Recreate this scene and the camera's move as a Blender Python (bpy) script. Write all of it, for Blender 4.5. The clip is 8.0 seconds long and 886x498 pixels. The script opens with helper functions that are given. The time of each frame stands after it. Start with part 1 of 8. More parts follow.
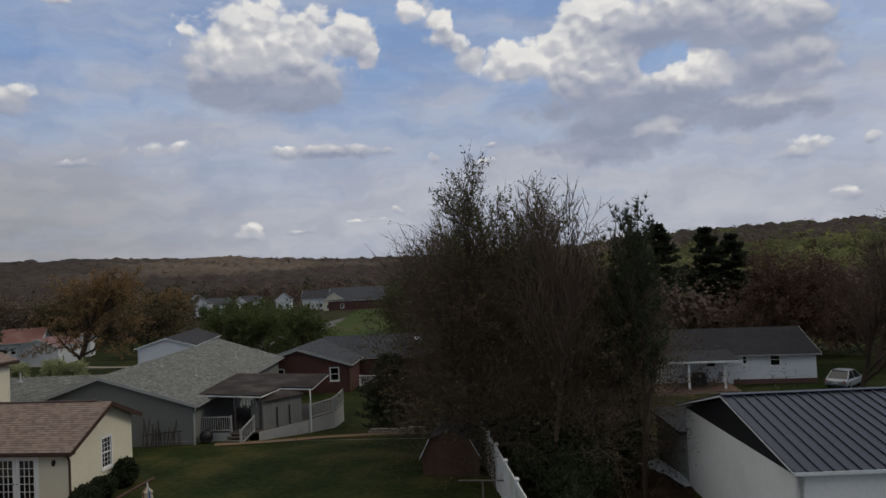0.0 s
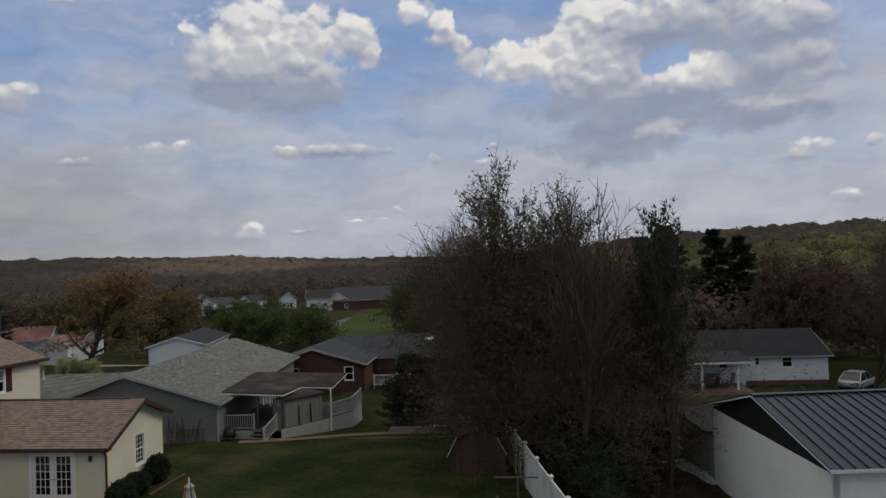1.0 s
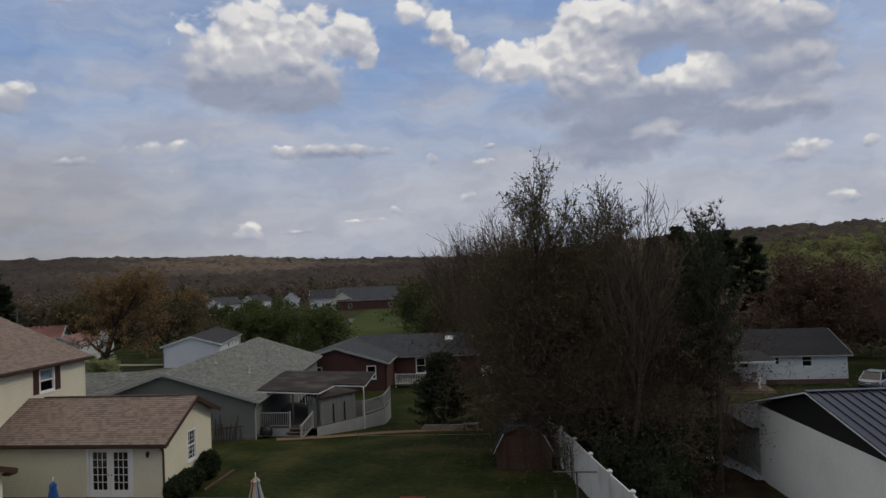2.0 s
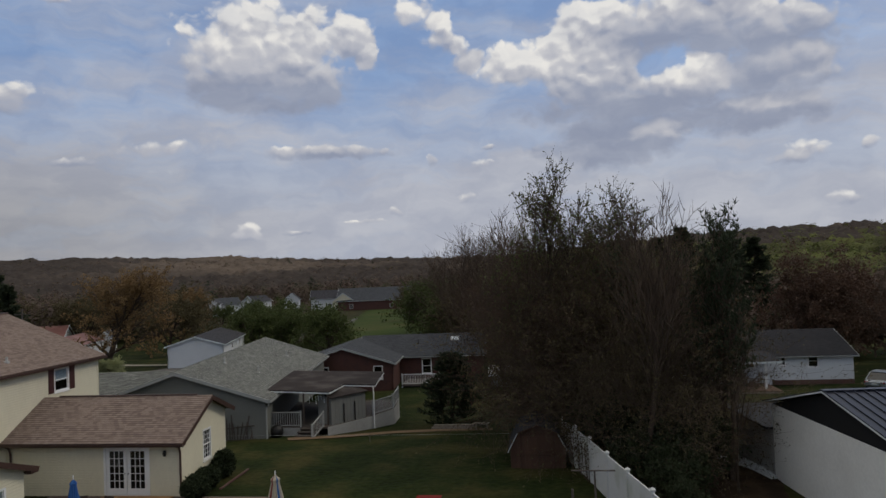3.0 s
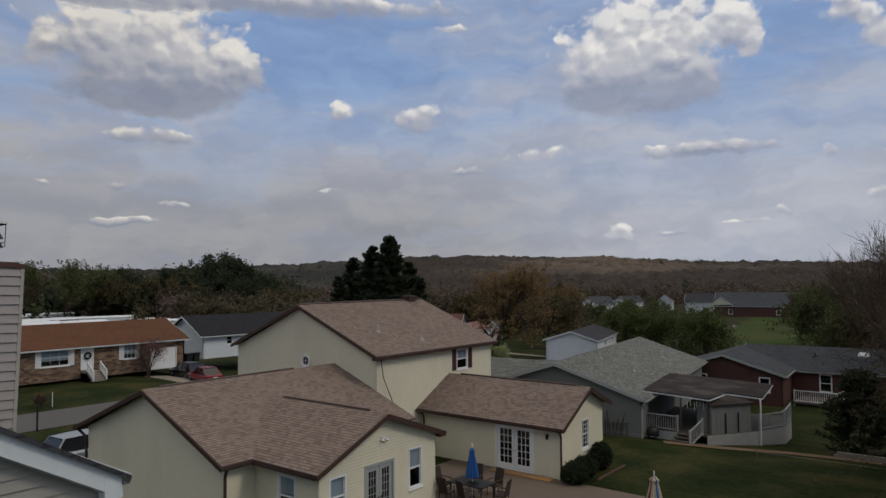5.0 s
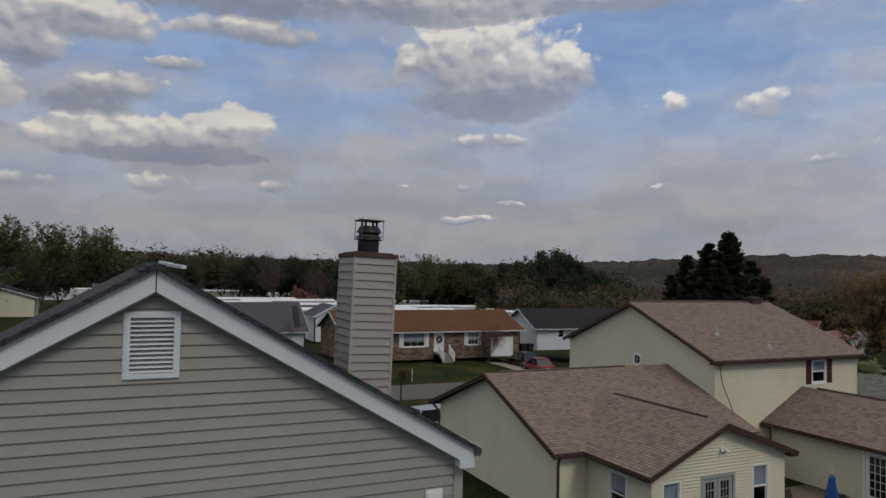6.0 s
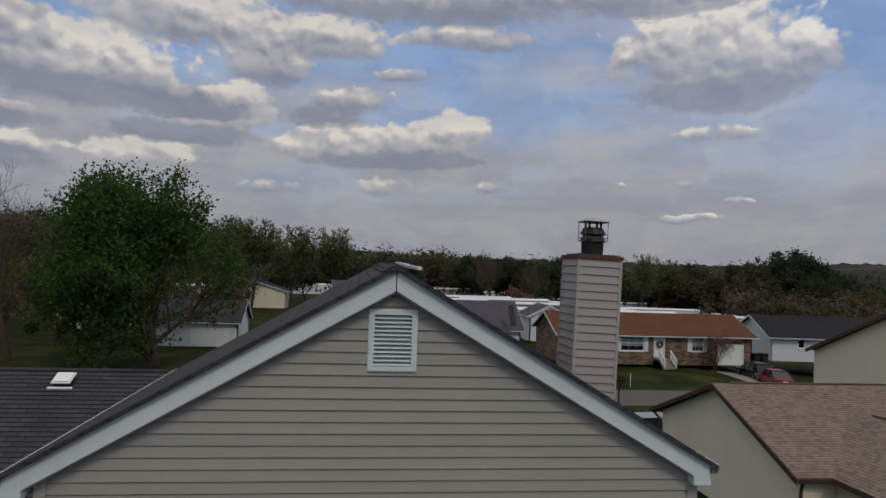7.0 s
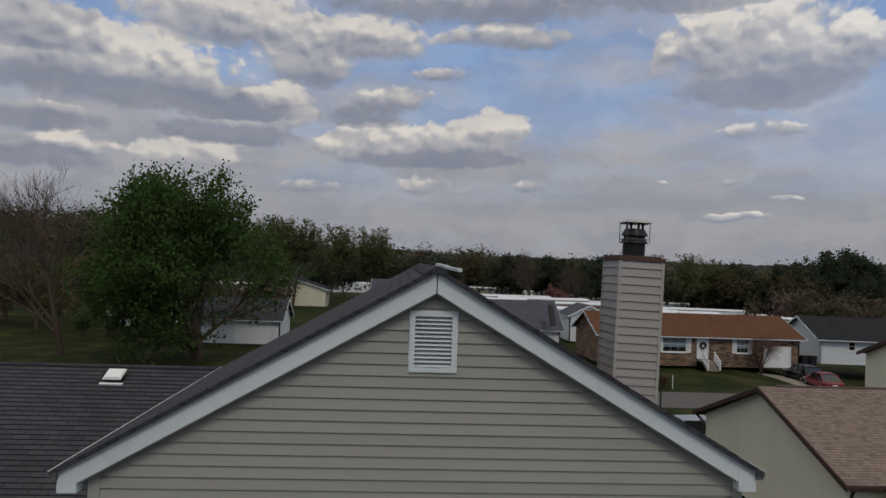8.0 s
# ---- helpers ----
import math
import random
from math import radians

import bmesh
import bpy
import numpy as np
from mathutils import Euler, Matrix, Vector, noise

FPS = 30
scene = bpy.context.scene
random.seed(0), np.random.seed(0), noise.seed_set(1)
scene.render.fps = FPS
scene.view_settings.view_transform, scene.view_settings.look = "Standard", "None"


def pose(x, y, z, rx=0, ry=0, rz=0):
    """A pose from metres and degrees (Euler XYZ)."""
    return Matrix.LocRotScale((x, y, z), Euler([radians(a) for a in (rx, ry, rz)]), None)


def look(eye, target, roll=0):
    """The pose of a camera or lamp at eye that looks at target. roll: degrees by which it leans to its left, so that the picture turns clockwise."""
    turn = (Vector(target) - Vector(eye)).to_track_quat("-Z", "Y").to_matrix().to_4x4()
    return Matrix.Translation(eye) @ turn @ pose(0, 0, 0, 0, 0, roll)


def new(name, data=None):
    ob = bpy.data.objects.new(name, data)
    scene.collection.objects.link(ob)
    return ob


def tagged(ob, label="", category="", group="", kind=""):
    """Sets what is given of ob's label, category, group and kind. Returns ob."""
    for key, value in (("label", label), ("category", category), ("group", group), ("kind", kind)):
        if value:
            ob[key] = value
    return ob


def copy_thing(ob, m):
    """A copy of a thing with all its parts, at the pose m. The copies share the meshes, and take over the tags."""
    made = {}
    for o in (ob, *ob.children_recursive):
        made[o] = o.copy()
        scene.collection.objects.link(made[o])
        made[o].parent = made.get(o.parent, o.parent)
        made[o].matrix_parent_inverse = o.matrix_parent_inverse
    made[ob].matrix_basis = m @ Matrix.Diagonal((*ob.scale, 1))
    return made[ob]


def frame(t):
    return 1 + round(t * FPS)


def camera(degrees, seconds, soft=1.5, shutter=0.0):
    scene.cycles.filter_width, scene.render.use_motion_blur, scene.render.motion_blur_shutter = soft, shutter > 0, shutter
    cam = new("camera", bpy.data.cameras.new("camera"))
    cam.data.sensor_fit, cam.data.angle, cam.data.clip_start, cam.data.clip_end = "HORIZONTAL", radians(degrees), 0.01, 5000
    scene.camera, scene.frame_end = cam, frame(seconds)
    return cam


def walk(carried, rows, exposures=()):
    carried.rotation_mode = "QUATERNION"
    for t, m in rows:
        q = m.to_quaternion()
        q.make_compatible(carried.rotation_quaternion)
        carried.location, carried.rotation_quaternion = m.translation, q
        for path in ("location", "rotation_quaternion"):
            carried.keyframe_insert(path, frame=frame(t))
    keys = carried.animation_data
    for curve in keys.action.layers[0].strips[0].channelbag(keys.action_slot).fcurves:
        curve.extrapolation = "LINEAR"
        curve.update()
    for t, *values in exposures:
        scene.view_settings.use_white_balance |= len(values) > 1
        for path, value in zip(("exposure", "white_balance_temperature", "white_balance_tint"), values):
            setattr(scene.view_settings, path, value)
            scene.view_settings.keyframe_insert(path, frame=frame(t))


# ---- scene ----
cam = camera(66.0, 8.0)
PATH = [
    (0, (-0.683, 1.962, 9.384), (-0.953, 3.943, 9.442), -2.65),
    (0.5, (-1.025, 1.695, 9.400), (-1.297, 3.675, 9.459), -2.49),
    (1, (-1.888, 1.260, 9.472), (-2.160, 3.241, 9.531), -2.37),
    (1.5, (-3.209, 0.719, 9.543), (-3.477, 2.700, 9.602), -2.34),
    (3, (-4.844, 0.087, 9.526), (-5.106, 2.068, 9.588), -2.24),
    (3.5, (-5.000, 0.090, 9.505), (-5.363, 2.056, 9.571), -2.03),
    (4, (-5.100, 0.090, 9.460), (-5.697, 1.997, 9.533), -1.74),
    (4.2, (-5.130, 0.085, 9.440), (-5.829, 1.957, 9.517), -1.56),
    (5.3, (-5.230, 0.045, 9.330), (-6.669, 1.431, 9.416), 0.10),
    (5.5, (-5.245, 0.035, 9.320), (-6.812, 1.275, 9.402), 0.40),
    (6, (-5.290, -0.020, 9.310), (-7.104, 0.818, 9.384), 1.11),
    (6.5, (-5.325, -0.090, 9.317), (-7.260, 0.412, 9.381), 1.63),
    (7, (-5.330, -0.160, 9.335), (-7.314, 0.082, 9.393), 1.82),
    (7.5, (-5.310, -0.185, 9.358), (-7.304, -0.042, 9.410), 2.00),
    (8, (-5.285, -0.182, 9.371), (-7.280, -0.053, 9.422), 1.96),
]
walk(cam, [(t, look(eye, aim, roll)) for t, eye, aim, roll in PATH])

# ---- world and light ----
SUN_AZ, SUN_EL = radians(-75), radians(46)      # azimuth from +y towards -x

world = bpy.data.worlds.new("sky")
scene.world = world
world.use_nodes = True
wt = world.node_tree
wt.nodes.clear()


def wn(kind, **props):
    n = wt.nodes.new(kind)
    for k, v in props.items():
        if k == "op":
            n.operation = v
        elif k == "clamp":
            n.use_clamp = v
    return n


def wput(sock, value):
    if isinstance(value, bpy.types.NodeSocket):
        wt.links.new(value, sock)
    else:
        sock.default_value = value


def wmath(op, a, b=0.0, c=0.0, clamp=False):
    n = wn("ShaderNodeMath", op=op, clamp=clamp)
    for s, v in zip(n.inputs, (a, b, c)):
        wput(s, v)
    return n.outputs[0]


def wvec(op, a, b=(0, 0, 0), c=(0, 0, 0), out=0):
    n = wn("ShaderNodeVectorMath", op=op)
    for s, v in zip(n.inputs, (a, b, c)):
        wput(s, v)
    return n.outputs[out]


def wsmooth(x, lo, hi):
    n = wn("ShaderNodeMapRange")
    n.interpolation_type = "SMOOTHSTEP"
    for s, v in zip(n.inputs, (x, lo, hi, 0.0, 1.0)):
        wput(s, v)
    return n.outputs[0]


def wmix(f, a, b):
    n = wn("ShaderNodeMix")
    n.data_type = "RGBA"
    wput(n.inputs["Factor"], f)
    wput([s for s in n.inputs if s.name == "A" and s.type == "RGBA"][0], a)
    wput([s for s in n.inputs if s.name == "B" and s.type == "RGBA"][0], b)
    return [s for s in n.outputs if s.type == "RGBA"][0]


def wnoise(vec, scale, detail=6.0, rough=0.55, out=0):
    n = wn("ShaderNodeTexNoise")
    wput(n.inputs["Vector"], vec)
    n.inputs["Scale"].default_value, n.inputs["Detail"].default_value, n.inputs["Roughness"].default_value = scale, detail, rough
    return n.outputs[out]


# cumulus heaps: azimuth, elevation, half width, half height in degrees, and how much brighter or greyer than usual
HEAPS_NORTH = [
    (21.4, 17.7, 7.3, 4.8, 0.1), (21.2, 14.4, 6.4, 1.9, -0.75), (14.3, 19.2, 2.0, 2.0, 0.3), (13.2, 17.4, 1.0, 1.1, 0.3), (9.0, 21.0, 2.5, 1.4, 0.4), (6.8, 19.2, 1.6, 1.7, 0.3), (5.1, 17.3, 1.3, 1.5, 0.2),
    (0.2, 16.5, 4.4, 2.0, 0.35), (-4.7, 18.3, 2.8, 2.9, 0.3), (-5.3, 15.5, 3.8, 2.4, 0.1), (-11.0, 18.3, 7.1, 2.8, -0.2), (-13.3, 14.2, 2.5, 1.5, 0.6), (-18.8, 16.2, 5.2, 3.1, -0.35),
    (-19.7, 13.4, 4.0, 2.0, -0.1), (-8.2, 12.5, 8.2, 2.4, -0.55), (-6.3, 9.3, 5.5, 1.9, -0.7), (-10.6, 10.1, 2.1, 1.2, 0.3), (-17.8, 10.7, 5.6, 1.4, -0.5), (30.7, 10.3, 2.6, 1.0, 0.3),
    (39.9, 13.2, 2.3, 1.4, 0.1), (36.2, 9.1, 2.0, 0.6, 0), (4.2, 8.7, 2.0, 0.7, 0.3), (5.5, 6.2, 1.4, 0.7, 0.3), (8.0, 9.2, 0.6, 0.8, 0.1), (23.3, 3.8, 1.5, 0.8, 0.3),
    (19.6, 3.6, 1.5, 0.3, 0), (13.9, 4.3, 1.7, 0.3, 0.3), (11.2, 5.0, 0.8, 0.5, 0.1), (-20.2, 7.7, 2.7, 1.0, 0.2), (3.5, 10.2, 0.9, 0.3, 0), (17.0, 10.0, 6.1, 0.7, -0.2),
    (37.5, 20.3, 1.9, 0.5, 0.2), (-23.1, 4.0, 1.2, 0.6, 0.2), (-24.9, 8.0, 0.7, 0.6, 0.1)]
HEAPS_WEST = [
    (61.5, 17.0, 8.6, 4.3, 0), (55.0, 16.7, 1.8, 1.9, 0.5), (68.5, 17.1, 1.2, 1.0, 0.4), (46.5, 13.7, 2.1, 1.1, 0.3), (61.2, 11.1, 3.6, 0.8, 0.15), (59.5, 6.0, 1.4, 0.3, 0.3),
    (47.3, 7.3, 1.2, 0.3, 0.3), (63.4, 4.5, 1.9, 0.5, 0.1), (65.3, 21.0, 6.1, 1.0, -0.4), (61.3, 13.9, 6.0, 1.7, -0.75),
    (55.8, 21.8, 20.1, 1.1, -0.3)]
HEAPS_SOUTHWEST = [
    (82.3, 11.7, 3.4, 1.5, 0.55), (87.7, 9.8, 8.8, 2.0, -0.15), (92.9, 9.6, 3.5, 2.0, 0.25), (85.8, 8.8, 5.2, 0.7, -1), (93.5, 12.2, 3.3, 1.0, -0.5), (87.6, 6.7, 3.9, 1.0, 0.1),
    (97.7, 6.2, 2.8, 0.7, 0.05), (104.7, 18.8, 7.8, 2.5, 0.2), (114.2, 14.7, 9.8, 2.4, 0.3), (117.9, 16.1, 4.6, 1.9, -0.5), (110.6, 12.3, 10.8, 1.4, -0.75), (103.1, 12.3, 2.6, 1.3, -0.3),
    (100.0, 12.4, 2.7, 1.8, 0.3), (106.6, 8.2, 4.6, 1.1, 0.35), (115.1, 8.1, 4.1, 0.9, 0.4), (118.2, 6.9, 5.2, 1.0, -0.9), (104.3, 10.0, 5.2, 1.1, -0.7), (117.6, 9.8, 4.9, 1.2, -0.6),
    (93.8, 18.2, 6.1, 1.7, 0.1), (81.4, 18.7, 5.2, 1.1, -0.1), (87.2, 15.7, 2.1, 0.7, 0.1), (98.3, 15.9, 3.7, 2.0, 0), (90.7, 13.5, 3.3, 1.1, 0), (79.1, 6.9, 2.2, 0.7, 0.1),
    (68.7, 7.4, 0.7, 0.3, 0.2), (63.6, 7.2, 1.5, 0.5, -0.1), (63.6, 4.6, 3.6, 0.4, 0), (83.8, 21.2, 12.4, 1.7, -0.3)]

coords = wn("ShaderNodeTexCoord").outputs["Generated"]
sep = wn("ShaderNodeSeparateXYZ")
wput(sep.inputs[0], coords)
azimuth = wmath("MULTIPLY", wmath("ARCTAN2", wmath("MULTIPLY", sep.outputs[0], -1.0), sep.outputs[1]), 180 / math.pi)
elevation = wmath("MULTIPLY", wmath("ARCSINE", sep.outputs[2]), 180 / math.pi)
comb = wn("ShaderNodeCombineXYZ")
wput(comb.inputs[0], azimuth), wput(comb.inputs[1], elevation)
angles = comb.outputs[0]
swirl = wvec("SUBTRACT", wnoise(angles, 0.30, 3.0, 0.5, out=1), (0.5, 0.5, 0.5))
fine = wvec("SUBTRACT", wnoise(angles, 0.9, 4.0, 0.6, out=1), (0.5, 0.5, 0.5))
warped = wvec("ADD", wvec("MULTIPLY_ADD", swirl, (2.0, 1.0, 0), angles), wvec("MULTIPLY", fine, (0.8, 0.5, 0)))


def billow(vec, scale, detail):
    """Rounded swellings like a cauliflower's: high in the middle of each, creased between them."""
    n = wn("ShaderNodeTexVoronoi")
    n.feature = "SMOOTH_F1"
    wput(n.inputs["Vector"], vec)
    n.inputs["Scale"].default_value, n.inputs["Detail"].default_value, n.inputs["Roughness"].default_value, n.inputs["Smoothness"].default_value = scale, detail, 0.6, 0.35
    return wmath("MULTIPLY_ADD", n.outputs["Distance"], -1.35, 1.0)


# gathered over all heaps: how deep in cloud, how high in its heap, and the sum of the weights
gathered = None
for az, el, hw, hh, tone in HEAPS_NORTH + HEAPS_WEST + HEAPS_SOUTHWEST:
    # each heap is worked out after the one before it, so that few values are held at once
    at = warped if gathered is None else wvec("MULTIPLY_ADD", gathered, (0, 0, 1e-9), warped)
    p = wvec("MULTIPLY_ADD", at, (0.78 / hw, 0.78 / hh, 0), (-0.78 * az / hw, -0.78 * el / hh, 0))
    # domed above and flatter below
    under = wvec("MAXIMUM", p, wvec("MULTIPLY", p, (-1.0, -1.25, 0)))
    w = wmath("SUBTRACT", 1.0, wvec("DOT_PRODUCT", under, under, out=1), clamp=True)
    kind = wvec("MULTIPLY_ADD", p, (0, 1, 0), (1.0 if hw * hh > 4 else 0.70, tone - (0 if hw * hh > 4 else 0.15), 1.0))
    one = wn("ShaderNodeVectorMath", op="SCALE")
    wput(one.inputs[0], kind), wput(one.inputs["Scale"], w)
    gathered = one.outputs[0] if gathered is None else wvec("ADD", gathered, one.outputs[0])
sums = wn("ShaderNodeSeparateXYZ")
wput(sums.inputs[0], gathered)
mass, lift, total = wmath("MINIMUM", sums.outputs[0], 1.0), sums.outputs[1], sums.outputs[2]
puff = wvec("MULTIPLY", warped, (0.8, 1.0, 1.0))
lumps = wmath("ADD", wmath("MULTIPLY", billow(puff, 0.62, 2.0), 0.65), wmath("MULTIPLY", wnoise(puff, 0.5, 6.0, 0.58), 0.55))
# each swelling catches the light on the side that faces up
relief = wmath("SUBTRACT", billow(puff, 0.62, 1.0), billow(wvec("ADD", puff, (-0.22, 0.55, 0.0)), 0.62, 1.0))
relief = wmath("ADD", relief, wmath("MULTIPLY", wmath("SUBTRACT", wnoise(puff, 0.45, 5.0, 0.55), wnoise(wvec("ADD", puff, (-0.3, 0.8, 0.0)), 0.45, 5.0, 0.55)), 1.3))
height_in = wmath("DIVIDE", lift, wmath("ADD", total, 0.05))
edge = wmath("ADD", mass, wmath("MULTIPLY_ADD", lumps, 0.60, -0.40))
# the west is nearly overcast
west = wmath("MULTIPLY", wsmooth(azimuth, 74.0, 98.0), wsmooth(elevation, 5.0, 11.0))
edge = wmath("MULTIPLY_ADD", west, 0.20, edge)
frayed = wsmooth(height_in, 0.25, -0.45)
cover = wmath("ADD", wmath("MULTIPLY", wsmooth(edge, 0.0, 0.34), wmath("SUBTRACT", 1.0, frayed)), wmath("MULTIPLY", wsmooth(edge, -0.20, 0.55), frayed), clamp=True)
lit = wmath("ADD", wmath("MULTIPLY_ADD", height_in, 0.95, 0.44), wmath("MULTIPLY", wsmooth(edge, 0.3, 0.9), -0.10))
# the shaded bases are smooth, the sunlit tops are folded
lit = wmath("MULTIPLY_ADD", relief, wmath("MULTIPLY_ADD", wsmooth(height_in, -0.5, 0.4), 0.40, 0.16), lit, clamp=True)
CLOUD_BASE, CLOUD_MID, CLOUD_TOP = wmix(wsmooth(azimuth, 30.0, 80.0), (2.9, 3.2, 4.1, 1), (2.35, 2.5, 3.05, 1)), wmix(wsmooth(azimuth, 30.0, 80.0), (4.7, 4.75, 5.2, 1), (3.9, 3.85, 4.05, 1)), wmix(wsmooth(azimuth, 30.0, 80.0), (7.8, 7.6, 7.3, 1), (6.4, 6.0, 5.5, 1))
cloud = wmix(wsmooth(lit, 0.0, 0.5), CLOUD_BASE, CLOUD_MID)
cloud = wmix(wsmooth(lit, 0.42, 1.0), cloud, CLOUD_TOP)

sky = wn("ShaderNodeTexSky")
sky.sky_type = "NISHITA"
sky.sun_disc = False
sky.sun_elevation, sky.sun_rotation = SUN_EL, -SUN_AZ
sky.air_density, sky.dust_density, sky.ozone_density = 1.0, 1.4, 1.2
# thin high veil, thicker towards the horizon
veil_n = wnoise(wvec("MULTIPLY_ADD", swirl, (0.25, 0.5, 0), wvec("MULTIPLY", angles, (0.05, 0.20, 1.0))), 1.0, 7.0, 0.6)
veil = wmath("ADD", wmath("MULTIPLY", wsmooth(veil_n, 0.38, 0.72), 0.75), wmath("MULTIPLY", wsmooth(elevation, 18.0, 5.0), 0.85), clamp=True)
VEIL = wmix(wsmooth(azimuth, 42.0, 82.0), (4.4, 4.5, 5.05, 1), (3.8, 3.68, 3.82, 1))
clear = wmix(0.65, sky.outputs[0], (2.35, 3.5, 6.0, 1))
# grey murk low over the western hills
murk = wmath("MULTIPLY", wsmooth(elevation, 15.0, 3.0), wsmooth(azimuth, 14.0, 44.0))
VEIL = wmix(murk, VEIL, (3.08, 3.02, 3.15, 1))
backdrop_colour = wmix(wmath("MULTIPLY", veil, 0.9), clear, VEIL)
# faint broken layers between the heaps
layers = wnoise(wvec("MULTIPLY_ADD", swirl, (1.2, 1.0, 0), wvec("MULTIPLY", angles, (0.16, 0.42, 1.0))), 1.0, 6.0, 0.55)
backdrop_colour = wmix(wmath("MULTIPLY", cover, 0.94), backdrop_colour, cloud)
backdrop_colour = wvec("MULTIPLY", backdrop_colour, wmix(wsmooth(layers, 0.32, 0.7), (0.90, 0.915, 0.945, 1), (1.11, 1.10, 1.07, 1)))
# broken bright cloud overhead, above the view, added to raise the ambient light
over_n = wnoise(coords, 3.2, 5.0, 0.55)
over = wmath("MULTIPLY", wsmooth(elevation, 24.0, 36.0), wsmooth(over_n, 0.34, 0.55))
backdrop_colour = wmix(over, backdrop_colour, (8.2, 7.7, 6.8, 1))
bg = wn("ShaderNodeBackground")
wput(bg.inputs["Color"], backdrop_colour)
bg.inputs["Strength"].default_value = 0.1
wt.links.new(bg.outputs[0], wn("ShaderNodeOutputWorld").inputs[0])

sun = new("sun", bpy.data.lights.new("sun", "SUN"))
sun.data.energy, sun.data.angle, sun.data.color = 0.8, radians(14), (1.0, 0.93, 0.80)
sd = Vector((-math.sin(SUN_AZ) * math.cos(SUN_EL), math.cos(SUN_AZ) * math.cos(SUN_EL), math.sin(SUN_EL)))
sun.matrix_basis = look(sd * 50, (0, 0, 0))

# ---- materials ----
def mat(name, base, rough=0.7, var=0.18, scale=0.8, fine=25.0, bump=0.15, dist=0.01, metal=0.0, tint=None, tint_lo=0.45, tint_hi=0.7,
        stretch=(1, 1, 1), rand=0.0, island=0.0, spec=0.4, sheen=0.0):
    """A surface with broad blotches and fine grain; tint: a second colour that takes over in patches."""
    m = bpy.data.materials.new(name)
    m.use_nodes = True
    nt = m.node_tree
    b = nt.nodes["Principled BSDF"]
    b.inputs["Roughness"].default_value, b.inputs["Metallic"].default_value = rough, metal
    b.inputs["Specular IOR Level"].default_value = spec
    L = nt.links.new
    tc = nt.nodes.new("ShaderNodeTexCoord")
    mp = nt.nodes.new("ShaderNodeMapping")
    mp.inputs["Scale"].default_value = stretch
    L(tc.outputs["Object"], mp.inputs[0])
    big, small = nt.nodes.new("ShaderNodeTexNoise"), nt.nodes.new("ShaderNodeTexNoise")
    for n, s, d in ((big, scale, 5), (small, fine, 4)):
        n.inputs["Scale"].default_value, n.inputs["Detail"].default_value = s, d
        L(mp.outputs[0], n.inputs["Vector"])
    col = nt.nodes.new("ShaderNodeRGB").outputs[0]
    col.default_value = (*base, 1)
    if tint:
        r = nt.nodes.new("ShaderNodeMapRange")
        r.interpolation_type = "SMOOTHSTEP"
        L(big.outputs[0], r.inputs[0])
        r.inputs[1].default_value, r.inputs[2].default_value = tint_lo, tint_hi
        mx = nt.nodes.new("ShaderNodeMix")
        mx.data_type = "RGBA"
        L(r.outputs[0], mx.inputs[0]), L(col, mx.inputs[6])
        mx.inputs[7].default_value = (*tint, 1)
        col = mx.outputs[2]
    # value swing from both grains
    a = nt.nodes.new("ShaderNodeMath")
    a.operation = "ADD"
    L(big.outputs[0], a.inputs[0]), L(small.outputs[0], a.inputs[1])
    v = nt.nodes.new("ShaderNodeMath")
    v.operation = "MULTIPLY_ADD"
    L(a.outputs[0], v.inputs[0])
    v.inputs[1].default_value, v.inputs[2].default_value = var * 2, 1 - var * 2
    value = v.outputs[0]
    for amount, node, sock in ((rand, "ShaderNodeObjectInfo", "Random"), (island, "ShaderNodeNewGeometry", "Random Per Island")):
        if amount:
            o = nt.nodes.new(node)
            q = nt.nodes.new("ShaderNodeMath")
            q.operation = "MULTIPLY_ADD"
            L(o.outputs[sock], q.inputs[0])
            q.inputs[1].default_value, q.inputs[2].default_value = amount, 1 - amount / 2
            z = nt.nodes.new("ShaderNodeMath")
            z.operation = "MULTIPLY"
            L(q.outputs[0], z.inputs[0]), L(value, z.inputs[1])
            value = z.outputs[0]
    hs = nt.nodes.new("ShaderNodeVectorMath")
    hs.operation = "SCALE"
    L(col, hs.inputs[0]), L(value, hs.inputs["Scale"])
    L(hs.outputs[0], b.inputs["Base Color"])
    if bump:
        bp = nt.nodes.new("ShaderNodeBump")
        bp.inputs["Strength"].default_value, bp.inputs["Distance"].default_value = bump, dist
        L(small.outputs[0], bp.inputs["Height"]), L(bp.outputs[0], b.inputs["Normal"])
    return m


